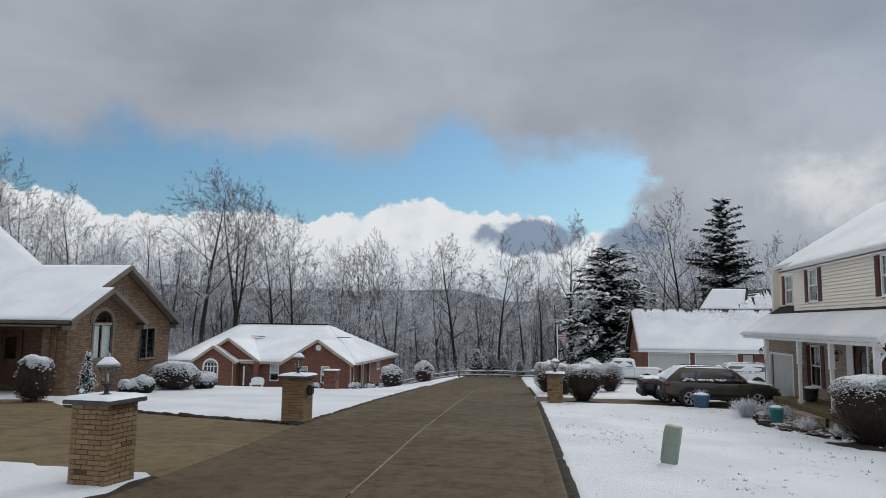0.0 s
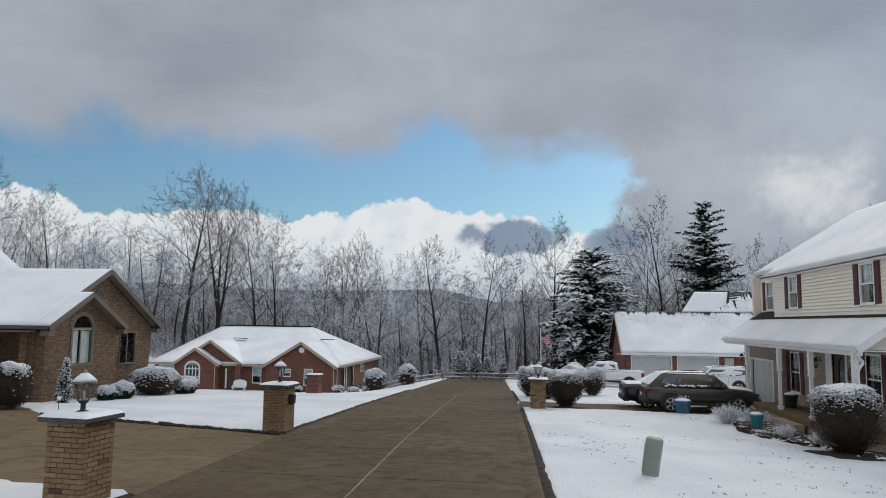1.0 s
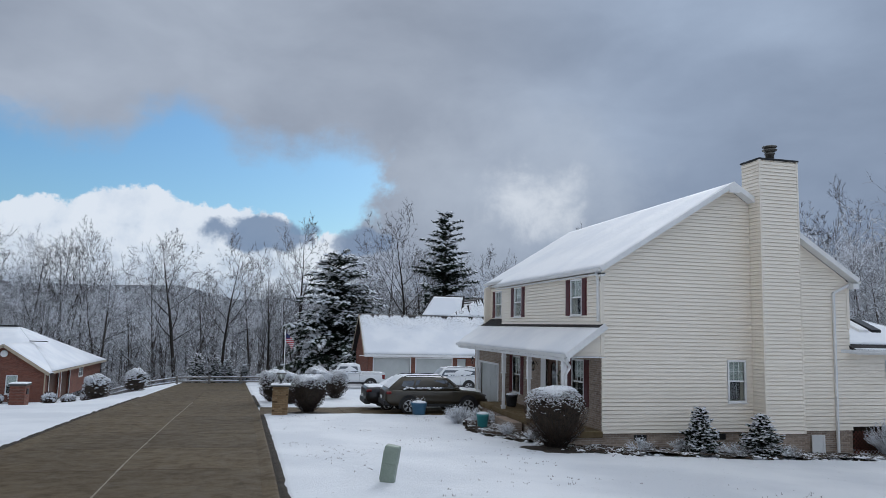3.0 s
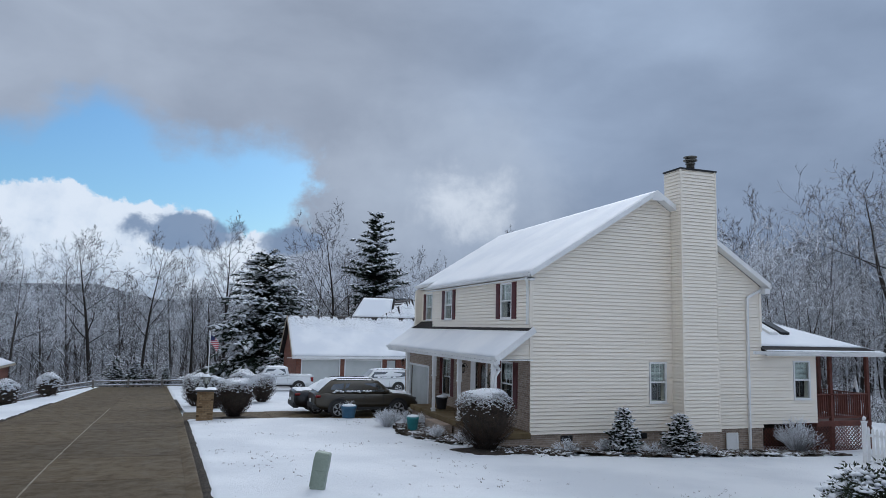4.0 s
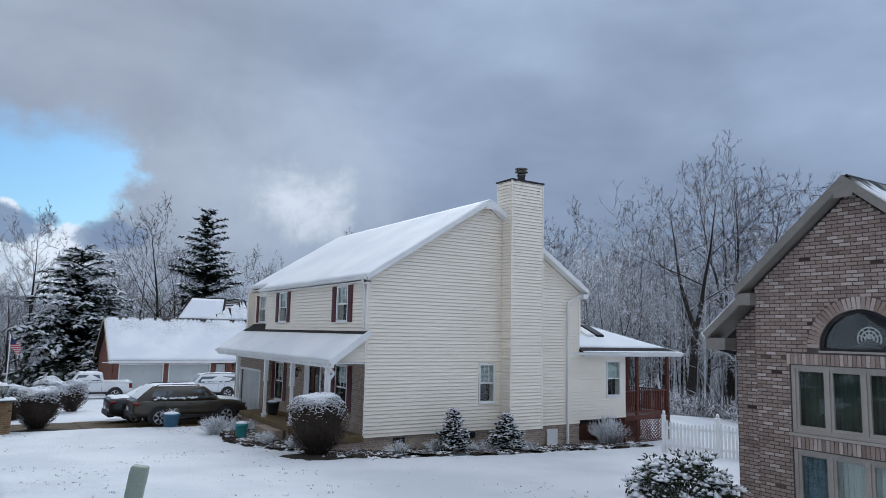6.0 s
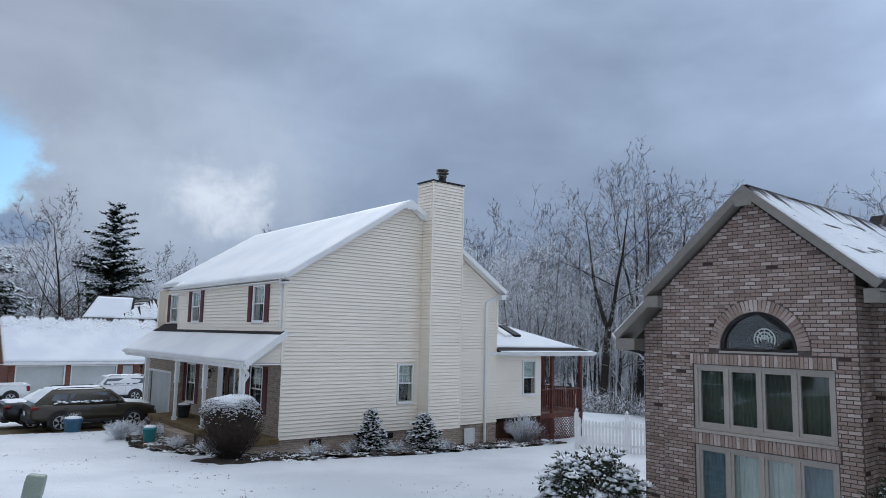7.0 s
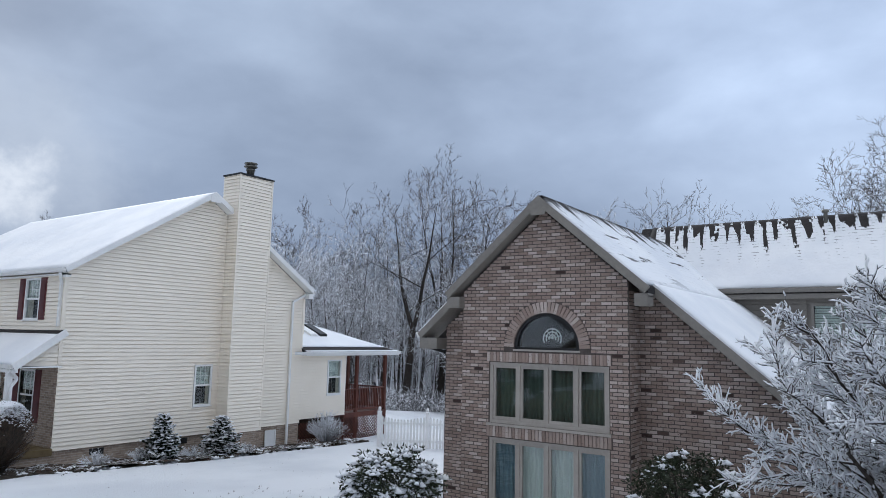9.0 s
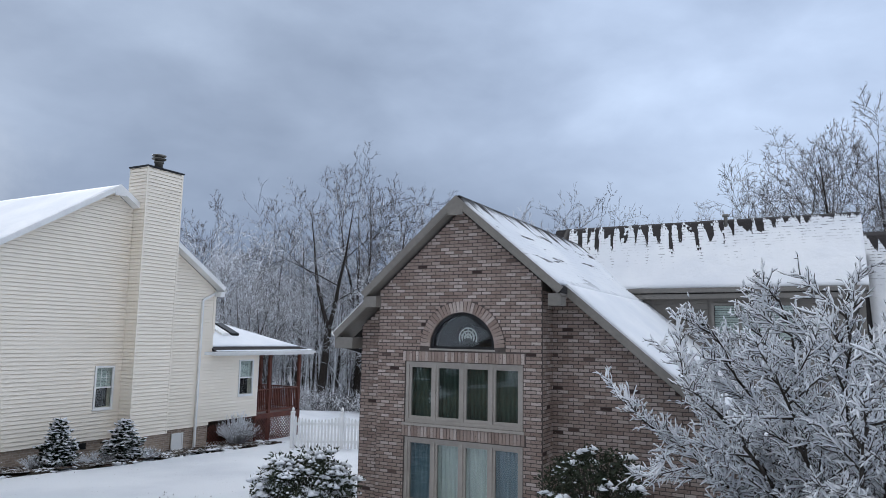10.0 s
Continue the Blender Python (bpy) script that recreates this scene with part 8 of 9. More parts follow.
def limb(mesh, p, d, length, r, segs, sides, wander, lift, mat=0, taper=0.82):
    """A bending, tapering limb; returns its points."""
    pts = [p.copy()]
    d = d.normalized()
    for k in range(segs):
        d = (d + rnd(wander) + Vector((0, 0, lift))).normalized()
        pts.append(pts[-1] + d * (length / segs))
    radii = [r * (1 - taper * k / segs) for k in range(segs + 1)]
    mesh.tube(pts, radii, sides, mat)
    return pts, radii


def on(pts, t):
    k = min(int(t * (len(pts) - 1)), len(pts) - 2)
    f = t * (len(pts) - 1) - k
    return pts[k].lerp(pts[k + 1], f), (pts[k + 1] - pts[k]).normalized()


def bare_tree(name, label, height, spread, seed, clear=0.3, twig_mat=TWIG, limbs=9, fork=1, fine=1.0, thick=1.0, lean=0.0, rise=0.75):
    """A leafless tree: a bole that thins upwards or forks into leaders, limbs that branch twice more, and sprays of fine twigs; foot at the origin."""
    random.seed(seed)
    th = thing(name, (0, 0, 0), label, "tree", "woodland trees", local=True)
    wood, crown = Mesh(), Mesh()

    def spray(p, d, length, count):
        """Twigs that fan out from the end of a branch."""
        for _ in range(int(count * fine + random.random())):
            u = p + d * length * random.uniform(-0.5, 0.15)
            g = (d + rnd(0.85) + Vector((0, 0, 0.10))).normalized()
            q = u + g * length * random.uniform(0.55, 1.0)
            crown.spike(u, q, 0.0165)
            for _ in range(random.choice((1, 2))):
                c = u.lerp(q, random.uniform(0.25, 0.8))
                crown.spike(c, c + (g + rnd(0.75)).normalized() * length * random.uniform(0.3, 0.55), 0.012)

    def side(pts, rad, t, level, reach):
        """One branch off a limb, at t along it."""
        p, g = on(pts, t)
        a = random.uniform(0, math.tau)
        out = g.cross(Vector((math.cos(a), math.sin(a), 0.35))).normalized()
        d = (g * 0.85 + out * random.uniform(0.7, 1.15) * (0.5 + 0.5 * spread) + Vector((0, 0, 0.10))).normalized()
        r = max(0.018, rad[min(int(t * (len(pts) - 1)), len(rad) - 1)] * 0.55)
        grow(p, d, reach, r, level)

    def grow(p, d, reach, r, level):
        where = wood if level < 3 else crown
        pts, rad = limb(where, p, d, reach, r, 4 if level < 3 else 3, 5 if level < 2 else 3, 0.13, 0.045, taper=0.78)
        if level == 3:
            spray(pts[-1], (pts[-1] - pts[-2]).normalized(), reach * 0.62, 5.0)
            spray(pts[1], (pts[1] - pts[0]).normalized(), reach * 0.5, 2.4)
            return
        n = (5, 4, 3)[level] if reach > height * 0.08 else 3
        for k in range(n):
            t = 0.28 + 0.70 * (k + random.random()) / n
            side(pts, rad, t, level + 1, reach * random.uniform(0.42, 0.62) * (1.2 - 0.45 * t))
        side(pts, rad, 0.995, level + 1, reach * 0.5)

    r0 = height * 0.0135 * thick
    stems = []
    if fork == 1:
        pts, rad = limb(wood, Vector((0, 0, -0.6)), Vector((lean, 0.02, 1)), height * 0.97, r0, 12, 7, 0.055, 0.05, taper=0.95)
        stems.append((pts, rad, clear, limbs))
    else:
        pts, rad = limb(wood, Vector((0, 0, -0.6)), Vector((lean, 0.03, 1)), height * clear + 0.6, r0, 5, 7, 0.06, 0.05, taper=0.25)
        for k in range(fork):
            a = k * math.tau / fork + seed
            away = Vector((math.cos(a), math.sin(a), 0)) * random.uniform(0.22, 0.40) * spread
            q, rq = limb(wood, pts[-1] - Vector((0, 0, 0.1)), Vector((0, 0, 1)) + away, height * (1 - clear) * random.uniform(0.84, 1.0), rad[-1] * 0.75, 10, 6, 0.08, 0.06, taper=0.94)
            stems.append((q, rq, 0.14, max(4, round(limbs * 0.62))))
    for pts, rad, start, n in stems:
        for k in range(n):
            t = start + (0.96 - start) * (k + 0.7 * random.random()) / n
            p, g = on(pts, t)
            a = k * 2.4 + random.uniform(-0.5, 0.5)
            d = Vector((math.cos(a) * spread, math.sin(a) * spread, rise + 0.55 * t + random.uniform(-0.15, 0.15))).normalized()
            f = (t - start) / (1 - start)
            reach = height * (0.10 + 0.23 * (1 - f) ** 0.7) * min(1.0, 0.7 + 1.6 * f) * random.uniform(0.75, 1.15) * (0.75 + 0.35 * spread)
            r = max(0.022, rad[min(int(t * (len(pts) - 1)), len(rad) - 1)] * random.uniform(0.34, 0.5))
            grow(p, d, reach, r, 1)
    attach("trunk", wood, FROSTBARK if twig_mat is TWIG else BARK, th, smooth=True)
    tagged(attach("crown", crown, twig_mat, th), kind="stuff")
    return th


def bearing(px_deg, dist):
    """A spot at so many degrees right of +y and so many metres from the lane's near end."""
    return -0.45 + dist * math.sin(radians(px_deg)), -1.95 + dist * math.cos(radians(px_deg))


TALL = [bare_tree("bare_tree", "tall leafless tree with broad fan-shaped crown and dark trunk", 24, 0.95, 3, 0.34, TWIG_BARE, 14, 1, 1.1, 1.15, rise=0.55),
        bare_tree("bare_tree", "tall leafless three-stemmed tree with fine upright crown", 24, 0.9, 8, 0.28, TWIG_BARE, 13, 3, 1.0, 1.2, rise=0.6),
        bare_tree("bare_tree", "slender leafless tree with upright frosted branches", 20, 0.8, 15, 0.32, TWIG, 10, 1, 0.8, 1.0, rise=0.6),
        bare_tree("bare_tree", "leafless tree with a fine oval crown", 21, 0.9, 21, 0.34, TWIG_BARE, 12, 1, 1.1, 1.0, rise=0.6),
        bare_tree("bare_tree", "leafless tree with wide spreading snowy twigs", 15, 1.25, 27, 0.20, TWIG, 11, 3, 1.0, 1.35, rise=0.3),
        bare_tree("bare_tree", "crooked leafless tree with few heavy dark limbs", 20, 1.05, 33, 0.34, TWIG_BARE, 8, 2, 0.7, 1.35, 0.12, rise=0.35),
        bare_tree("bare_tree", "young leafless tree, its twigs white with snow", 14, 1.0, 39, 0.16, TWIG, 10, 1, 0.9, 0.9, rise=0.4)]
HIGH = [24, 24, 20, 21, 15, 20, 14]
random.seed(5)
# degrees to the right, distance, kind, degrees up to the crown's top: the trees that stand out
STAND_OUT = [(-27.4, 90, 0, 11.9), (-24.9, 92, 1, 11.5), (-22.0, 94, 3, 8.6), (-20.3, 92, 3, 8.0), (-29.8, 86, 4, 7.6), (-31.6, 92, 2, 8.2), (-17.2, 96, 2, 6.8), (-15.0, 97, 1, 7.2), (-13.6, 95, 3, 6.2),
             (-12.6, 84, 4, 5.2), (-10.3, 92, 6, 5.0), (-7.2, 88, 0, 7.4), (-8.6, 94, 2, 6.4), (-3.7, 88, 3, 6.9), (-1.7, 94, 2, 5.2), (-0.4, 90, 3, 5.0), (2.1, 92, 3, 8.4), (3.7, 98, 2, 5.2), (5.6, 102, 3, 5.6),
             (8.7, 100, 2, 7.0), (10.6, 94, 3, 9.8), (12.0, 100, 1, 7.4), (15.6, 100, 6, 7.2), (17.0, 98, 3, 6.4), (19.2, 96, 2, 6.6), (24.2, 82, 3, 8.1), (-34.0, 86, 6, 7.0), (-36.6, 88, 3, 9.2), (-39.5, 84, 4, 9.5), (-41.5, 84, 3, 11.0),
             (52.0, 56, 5, 15.2), (54.9, 60, 1, 14.6), (48.0, 62, 3, 10.9), (46.2, 64, 2, 9.5), (43.8, 66, 3, 10.8), (50.0, 64, 2, 10.2), (57.4, 60, 3, 13.0), (59.6, 64, 2, 11.8), (62.2, 66, 3, 11.2), (65.6, 62, 4, 11.8), (71.0, 64, 4, 12.2),
             (74.4, 58, 5, 13.9), (79.6, 60, 4, 10.7), (84.6, 56, 3, 13.6), (89.4, 56, 1, 15.6), (91.8, 54, 0, 16.6), (94.5, 54, 3, 17.6), (98.5, 52, 1, 16.0)]
spots = []
for k, (deg, dist, kind, top) in enumerate(STAND_OUT):
    x, y = bearing(deg, dist)
    z = lie(x, y)
    size = (3.0 + dist * math.tan(radians(top)) - z) / (HIGH[kind] * 1.10)
    m = pose(x, y, z, 0, 0, random.uniform(0, 360))
    ob = TALL[kind] if kind not in [s[2] for s in STAND_OUT[:k]] else copy_thing(TALL[kind], m)
    ob.matrix_basis = m
    ob.scale = (size ** 0.5 * 0.95, size ** 0.5 * 0.95, size) if size > 1.15 else (size, size, size)
    spots.append((x, y))
# the wood behind them
n = 0
while n < 105:
    deg = random.uniform(-46, 106) if n < 50 else (random.uniform(36, 64) if n < 78 else random.uniform(-27, 12))
    dist = random.uniform(90, 140) if deg < 34 else random.uniform(52, 84)
    x, y = bearing(deg, dist)
    if min((x - a) ** 2 + (y - b) ** 2 for a, b in spots) < 7 or (3 < x < 27 and y < 80) or (-37 < x < -14 and y < 80) or (x < -14 and y < 38):
        continue
    kind = random.choice((6, 4, 6, 4, 4, 2, 3))
    top = random.uniform(1.6, 5.2) if deg < 34 else random.uniform(4.5, 10.0 if deg < 64 else 7.5)
    size = (3.0 + dist * math.tan(radians(top)) - lie(x, y)) / (HIGH[kind] * 1.1)
    ob = copy_thing(TALL[kind], pose(x, y, lie(x, y), 0, 0, random.uniform(0, 360)))
    ob.scale = (size, size, size)
    spots.append((x, y))
    n += 1


def far_woods():
    """The uncountable wood on the slopes: many small bare trees in one mesh."""
    random.seed(11)
    m = Mesh()
    for k in range(1650):
        deg = random.uniform(-54, 108) if k < 1350 else random.uniform(38, 66)
        dist = (98 + 170 * random.random() ** 1.6) if deg < 36 else (58 + 140 * random.random() ** 1.6)
        x, y = bearing(deg, dist)
        if x < -14 and y < 44:
            continue
        h = random.uniform(8.0, 13.0) * (1.15 if dist > 130 else 0.95)
        if deg > 36:
            h *= 1.2
        base = Vector((x, y, lie(x, y) - 0.5))
        top = base + Vector((random.uniform(-0.8, 0.8), random.uniform(-0.8, 0.8), h))
        m.spike(base, top, 0.07 + 0.05 * random.random(), 2 if deg > 34 and random.random() < 0.6 else 1)
        for i in range(20):
            t = 0.22 + 0.75 * (i + random.random()) / 20
            p = base.lerp(top, t)
            a = random.uniform(0, math.tau)
            q = p + Vector((math.cos(a), math.sin(a), random.uniform(0.5, 1.3))) * h * 0.22 * (1.25 - t)
            m.spike(p, q, 0.03, 2 if deg > 34 else 0)
            for _ in range(5):
                u = p.lerp(q, random.uniform(0.3, 1.0))
                g = ((q - p).normalized() + rnd(0.8)).normalized()
                m.spike(u, u + g * h * random.uniform(0.06, 0.13), 0.022, 2 if deg > 34 else 0)
    ob = new("far_woods", m.data("far_woods", (FARTWIG, BARK, LACETWIG)))
    return tagged(ob, "dense leafless woodland frosted with snow on far slopes", "woods", "", "stuff")


far_woods()


def brush():
    """Undergrowth of frosted twigs along the wood's edge."""
    random.seed(12)
    m = Mesh()
    for k in range(900):
        deg = random.uniform(-44, 98)
        dist = random.uniform(80, 112) if deg < 33 else random.uniform(46, 74)
        x, y = bearing(deg, dist)
        if (3 < x < 27 and y < 80) or (-37 < x < -13 and y < 80) or (x < -14 and y < 40) or (-9 < x < -1 and y < 78):
            continue
        z = lie(x, y)
        h = random.uniform(1.5, 5.0) if deg < 33 else random.uniform(1.0, 3.0)
        for i in range(14):
            p = Vector((x + random.uniform(-0.9, 0.9), y + random.uniform(-0.9, 0.9), z))
            q = p + Vector((random.uniform(-1.3, 1.3), random.uniform(-1.3, 1.3), h * random.uniform(0.5, 1.0)))
            m.spike(p, q, 0.018)
            for _ in range(6):
                u = p.lerp(q, random.uniform(0.25, 1.0))
                m.spike(u, u + rnd(0.85), 0.017)
    ob = new("undergrowth", m.data("undergrowth", FARTWIG))
    return tagged(ob, "tangled frosted undergrowth along the edge of the wood", "undergrowth", "", "stuff")


brush()


def conifer(name, label, height, radius, seed, whorls, droop, first=0.08, per=8, leaf=1.0, snow=1.0, shape=0.75, ragged=0.15, sprays=7):
    """An evergreen: trunk, boughs in whorls with needle sprays, and snow lying in pads along the boughs; foot at the origin."""
    random.seed(seed)
    th = thing(name, (0, 0, 0), label, "conifer", "evergreens", local=True)
    wood, green, white = Mesh(), Mesh(), Mesh()
    wood.tube([Vector((0, 0, -0.3)), Vector((0, 0, height * 0.5)), Vector((0, 0, height))], [height * 0.016, height * 0.010, 0.01], 7)
    s = height / 10
    for i in range(whorls):
        t = first + (0.985 - first) * (i + random.uniform(-0.3, 0.3)) / whorls
        t = min(max(t, first), 0.985)
        f0 = (t - first) / (1 - first)
        reach = radius * (1 - f0) ** shape * (0.72 + 0.28 * min(1.0, f0 * 5 + 0.4)) * random.uniform(1 - ragged, 1 + ragged) + 0.05 * radius
        n = max(4, round(per * (1 - 0.5 * f0)))
        for k in range(n):
            a = k * math.tau / n + random.uniform(-0.35, 0.35) + i
            L = reach * random.uniform(1 - 1.6 * ragged, 1 + 0.6 * ragged)
            d = Vector((math.cos(a), math.sin(a), 0))
            p = Vector((0, 0, height * min(t + random.uniform(-0.03, 0.03), 0.99)))
            tilt = -droop * (1 - f0) + 0.35 * f0 + random.uniform(-0.12, 0.12)
            pts = [p, p + d * L * 0.5 + Vector((0, 0, L * (0.10 + 0.4 * tilt))), p + d * L + Vector((0, 0, tilt * L))]
            wood.tube(pts, [0.02 * s * 1.6, 0.012 * s * 1.6, 0.003], 4)
            side = Vector((-d.y, d.x, 0))
            m = max(5, int(L / (0.14 * s + 0.03)))
            for j in range(m):
                f = (j + 0.6) / m
                c, g_ = on(pts, min(f, 0.99))
                w_ = L * 0.30 * (1.1 - f) * min(1.0, 0.45 + f) + 0.12 * s * leaf
                for q in range(sprays):
                    tip = c + side * random.uniform(-1, 1) * w_ + g_ * random.uniform(0.15, 0.6) * w_ + Vector((0, 0, random.uniform(-0.38, 0.12) * w_))
                    e = (tip - c).cross(Vector((0, 0, 1))).normalized() * (0.045 * s * leaf + 0.006)
                    e.z += random.uniform(-0.03, 0.03) * s
                    green.tri(c + e, c - e, tip)
                    h_ = c.lerp(tip, 0.45)
                    green.tri(h_ + e * 0.9, h_ - e * 0.9, tip + rnd(0.10) * s)
                    if f > 0.25 and random.random() < snow * 0.34:
                        # a pad of snow caught on the spray, longest along it
                        u = c.lerp(tip, random.uniform(0.4, 0.95)) + Vector((0, 0, 0.035 * s))
                        along_ = (tip - c).normalized()
                        b0, w0, h0 = len(white.v), random.uniform(0.10, 0.22) * s * leaf ** 0.6, random.uniform(0.05, 0.09) * s * leaf ** 0.6
                        over_ = along_.cross(Vector((0, 0, 1))).normalized()
                        white.v += [u + along_ * w0 * 1.5, u + over_ * w0 * random.uniform(0.5, 1.0), u - along_ * w0 * 1.2, u - over_ * w0 * random.uniform(0.5, 1.0), u + Vector((0, 0, h0)), u - Vector((0, 0, h0 * 0.5))]
                        for v in range(4):
                            white.f += [(b0 + v, b0 + (v + 1) % 4, b0 + 4), (b0 + (v + 1) % 4, b0 + v, b0 + 5)]
                        white.m += [0] * 8
    attach("trunk", wood, BARK, th)
    tagged(attach("needles", green, NEEDLE, th), kind="stuff")
    tagged(attach("snow", white, SNOW, th, "pads of snow on the boughs", True), kind="stuff")
    return th


PINE_A = conifer("spruce_tree", "broad dark spruce with drooping boughs weighed down by snow", 14.4, 6.9, 41, 25, 0.34, 0.05, 12, 1.3, 0.52, 0.56, 0.16)
x, y = bearing(5.1, 76)
PINE_A.matrix_basis = pose(x, y, lie(x, y))
PINE_B = conifer("pine_tree", "tall dark pine with layered ragged boughs, lightly snowed", 22.5, 4.9, 43, 38, -0.12, 0.26, 6, 1.05, 0.22, 0.60, 0.34, 9)
x, y = bearing(13.6, 90)
PINE_B.matrix_basis = pose(x, y, lie(x, y))
YOUNG = conifer("young_conifer", "young conifer loaded with snow before the house", 1.5, 0.60, 45, 17, -0.35, 0.02, 12, 4.6, 0.27, 0.72, 0.16, 15)
for k, (x, y, s) in enumerate(((12.40, 17.40, 0.98), (14.40, 17.20, 0.90))):
    m = pose(x, y, lie(x, y), 0, 0, 70 * k)
    ob = YOUNG if k == 0 else copy_thing(YOUNG, m)
    ob.matrix_basis = m
    ob.scale = (s, s, s) if k == 0 else (s * 1.28, s * 1.28, s)
for k, (deg, dist, s) in enumerate(((-5.6, 76, 2.2), (-4.3, 77, 2.0), (-3.4, 78, 1.9), (-2.1, 79, 1.6), (58.5, 34, 1.3))):
    x, y = bearing(deg, dist)
    ob = copy_thing(YOUNG, pose(x, y, lie(x, y), 0, 0, 50 * k))
    ob.scale = (s * 0.9, s * 0.9, s)
topi = copy_thing(YOUNG, pose(-17.4, 22.2, lie(-17.3, 22.2)))
topi.scale = (0.55, 0.55, 1.15)


def shrub(name, label, x, y, w_, h_, leaf, n=2600, snow=0.55, shape=2.4, stems=0, leaf_size=0.055, lumps=0.12, category="shrub", bottom=0.0, z=None, low=0.48, taper=0.0):
    """A clipped or rounded bush: core painted dark for the shade inside, leaves over its skin, snow caught in the top.
    """
    z = lie(x, y) if z is None else z
    th = thing(name, (x, y, z), label, category, "shrubs", local=True)
    seed = x * 3.1 + y
    core, skin, white, wood = Mesh(), Mesh(), Mesh(), Mesh()

    def surf(u, v):
        """A point on the bush's skin: u round, v from the foot (0) to the crown (1)."""
        c = math.cos(math.pi * (v - 0.5))
        r = abs(c) ** (2 / shape)
        if taper:
            r *= 1 - taper * (1 - step(-0.1, 0.6, v))
        s = math.sin(math.pi * (v - 0.5))
        zz = (abs(s) ** (2 / shape)) * (1 if s > 0 else -1)
        p = Vector((math.cos(u) * r * w_ / 2, math.sin(u) * r * w_ / 2, bottom + (h_ - bottom) * (0.5 + 0.5 * zz)))
        return p * (1 + lumps * noise.noise(Vector((p.x * 2.2 / w_ * 1.6 + seed, p.y * 2.2 / w_ * 1.6, p.z * 1.6))))
    rows, cols = 9, 16
    base = len(core.v)
    mid = Vector((0, 0, bottom + (h_ - bottom) * 0.5))
    for j in range(rows + 1):
        for i in range(cols):
            p = surf(i * math.tau / cols, max(0.03, j / rows))
            core.v.append(mid + (p - mid) * (0.74 if taper else 0.86))
    for j in range(rows):
        for i in range(cols):
            a, b = base + j * cols + i, base + j * cols + (i + 1) % cols
            core.f.append((a, b, b + cols, a + cols))
            core.m.append(0)
    twigs = leaf in (BROWNLEAF, REDLEAF)
    for k in range(n):
        u, v = random.uniform(0, math.tau), 0.02 + 0.98 * random.random() ** 0.9
        p = surf(u, v)
        out = (p - mid).normalized()
        p = mid + (p - mid) * random.uniform(0.72 if taper else 0.85, 1.0)
        if twigs:
            q = p + (out * 0.7 + rnd(0.5) + Vector((0, 0, 0.75))).normalized() * leaf_size * random.uniform(1.2, 3.0)
            e = rnd(1).cross(q - p).normalized() * leaf_size * 0.16
        else:
            q = p + (out + rnd(0.9)).normalized() * leaf_size * random.uniform(0.8, 1.9)
            e = rnd(1).cross(q - p).normalized() * leaf_size * 0.42
        skin.tri(p + e, p - e, q)
        # snow lies thick on top and thins down the sides
        patch = noise.noise(Vector((p.x * 4 / w_ + seed, p.y * 4 / w_, p.z * 3)))
        lay = step(low - 0.08, low + 0.22, v + (0.13 if taper else 0.24) * patch)
        if random.random() < snow * 1.9 * lay + (0.001 if taper else 0.004):
            big = random.uniform(0.6, 1.3)
            white.blob(p + out * 0.012 + Vector((0, 0, 0.02)), leaf_size * big, leaf_size * big * 0.55)
            if lay > 0.8 and twigs:
                white.blob(surf(u + random.uniform(-0.2, 0.2), min(1.0, v + random.uniform(0, 0.1))) + Vector((0, 0, 0.015)), leaf_size * 1.2, leaf_size * 0.6)
    for k in range(stems):
        a, r = random.uniform(0, math.tau), random.uniform(0.02, 0.10) * w_
        p = Vector((math.cos(a) * r, math.sin(a) * r, -0.05))
        q = surf(a + random.uniform(-0.5, 0.5), random.uniform(0.25, 0.7))
        wood.tube([p, p.lerp(q, 0.5) + Vector((0, 0, 0.1)), q], [0.014, 0.009, 0.003], 4)
    # near-black core: inner shade of the bush put into its colour
    attach("core", core, SOIL_AND_SHADE, th)
    tagged(attach("foliage", skin, leaf, th), kind="stuff")
    tagged(attach("snow", white, SNOW, th, "snow lying thick over the top", True), kind="stuff")
    if stems:
        attach("branchwork", wood, BARK, th)
    return th


random.seed(77)
HEDGE = "round clipped shrub with snow over brown twigs"
shrub("round_shrub", "large round clipped shrub before the porch, snow-topped", 7.80, 17.75, 1.95, 1.84, BROWNLEAF, 13000, 0.42, 2.35, 260, 0.032, 0.08, bottom=0.10, low=0.62, taper=0.46)
shrub("round_shrub", HEDGE, 1.05, 27.6, 1.5, 1.62, REDLEAF, 6500, 0.45, 2.4, 160, 0.04, 0.10, bottom=0.08, low=0.58, taper=0.34)
for x, y, w_, h_ in ((-0.35, 35.5, 1.55, 1.6), (0.4, 33.6, 1.4, 1.5), (2.0, 37.0, 1.7, 1.7), (3.1, 38.5, 1.5, 1.6)):
    shrub("round_shrub", HEDGE, x, y, w_, h_, REDLEAF, 3400, 0.5, 2.4, 60, 0.052, 0.12, bottom=0.05, low=0.50, taper=0.26)
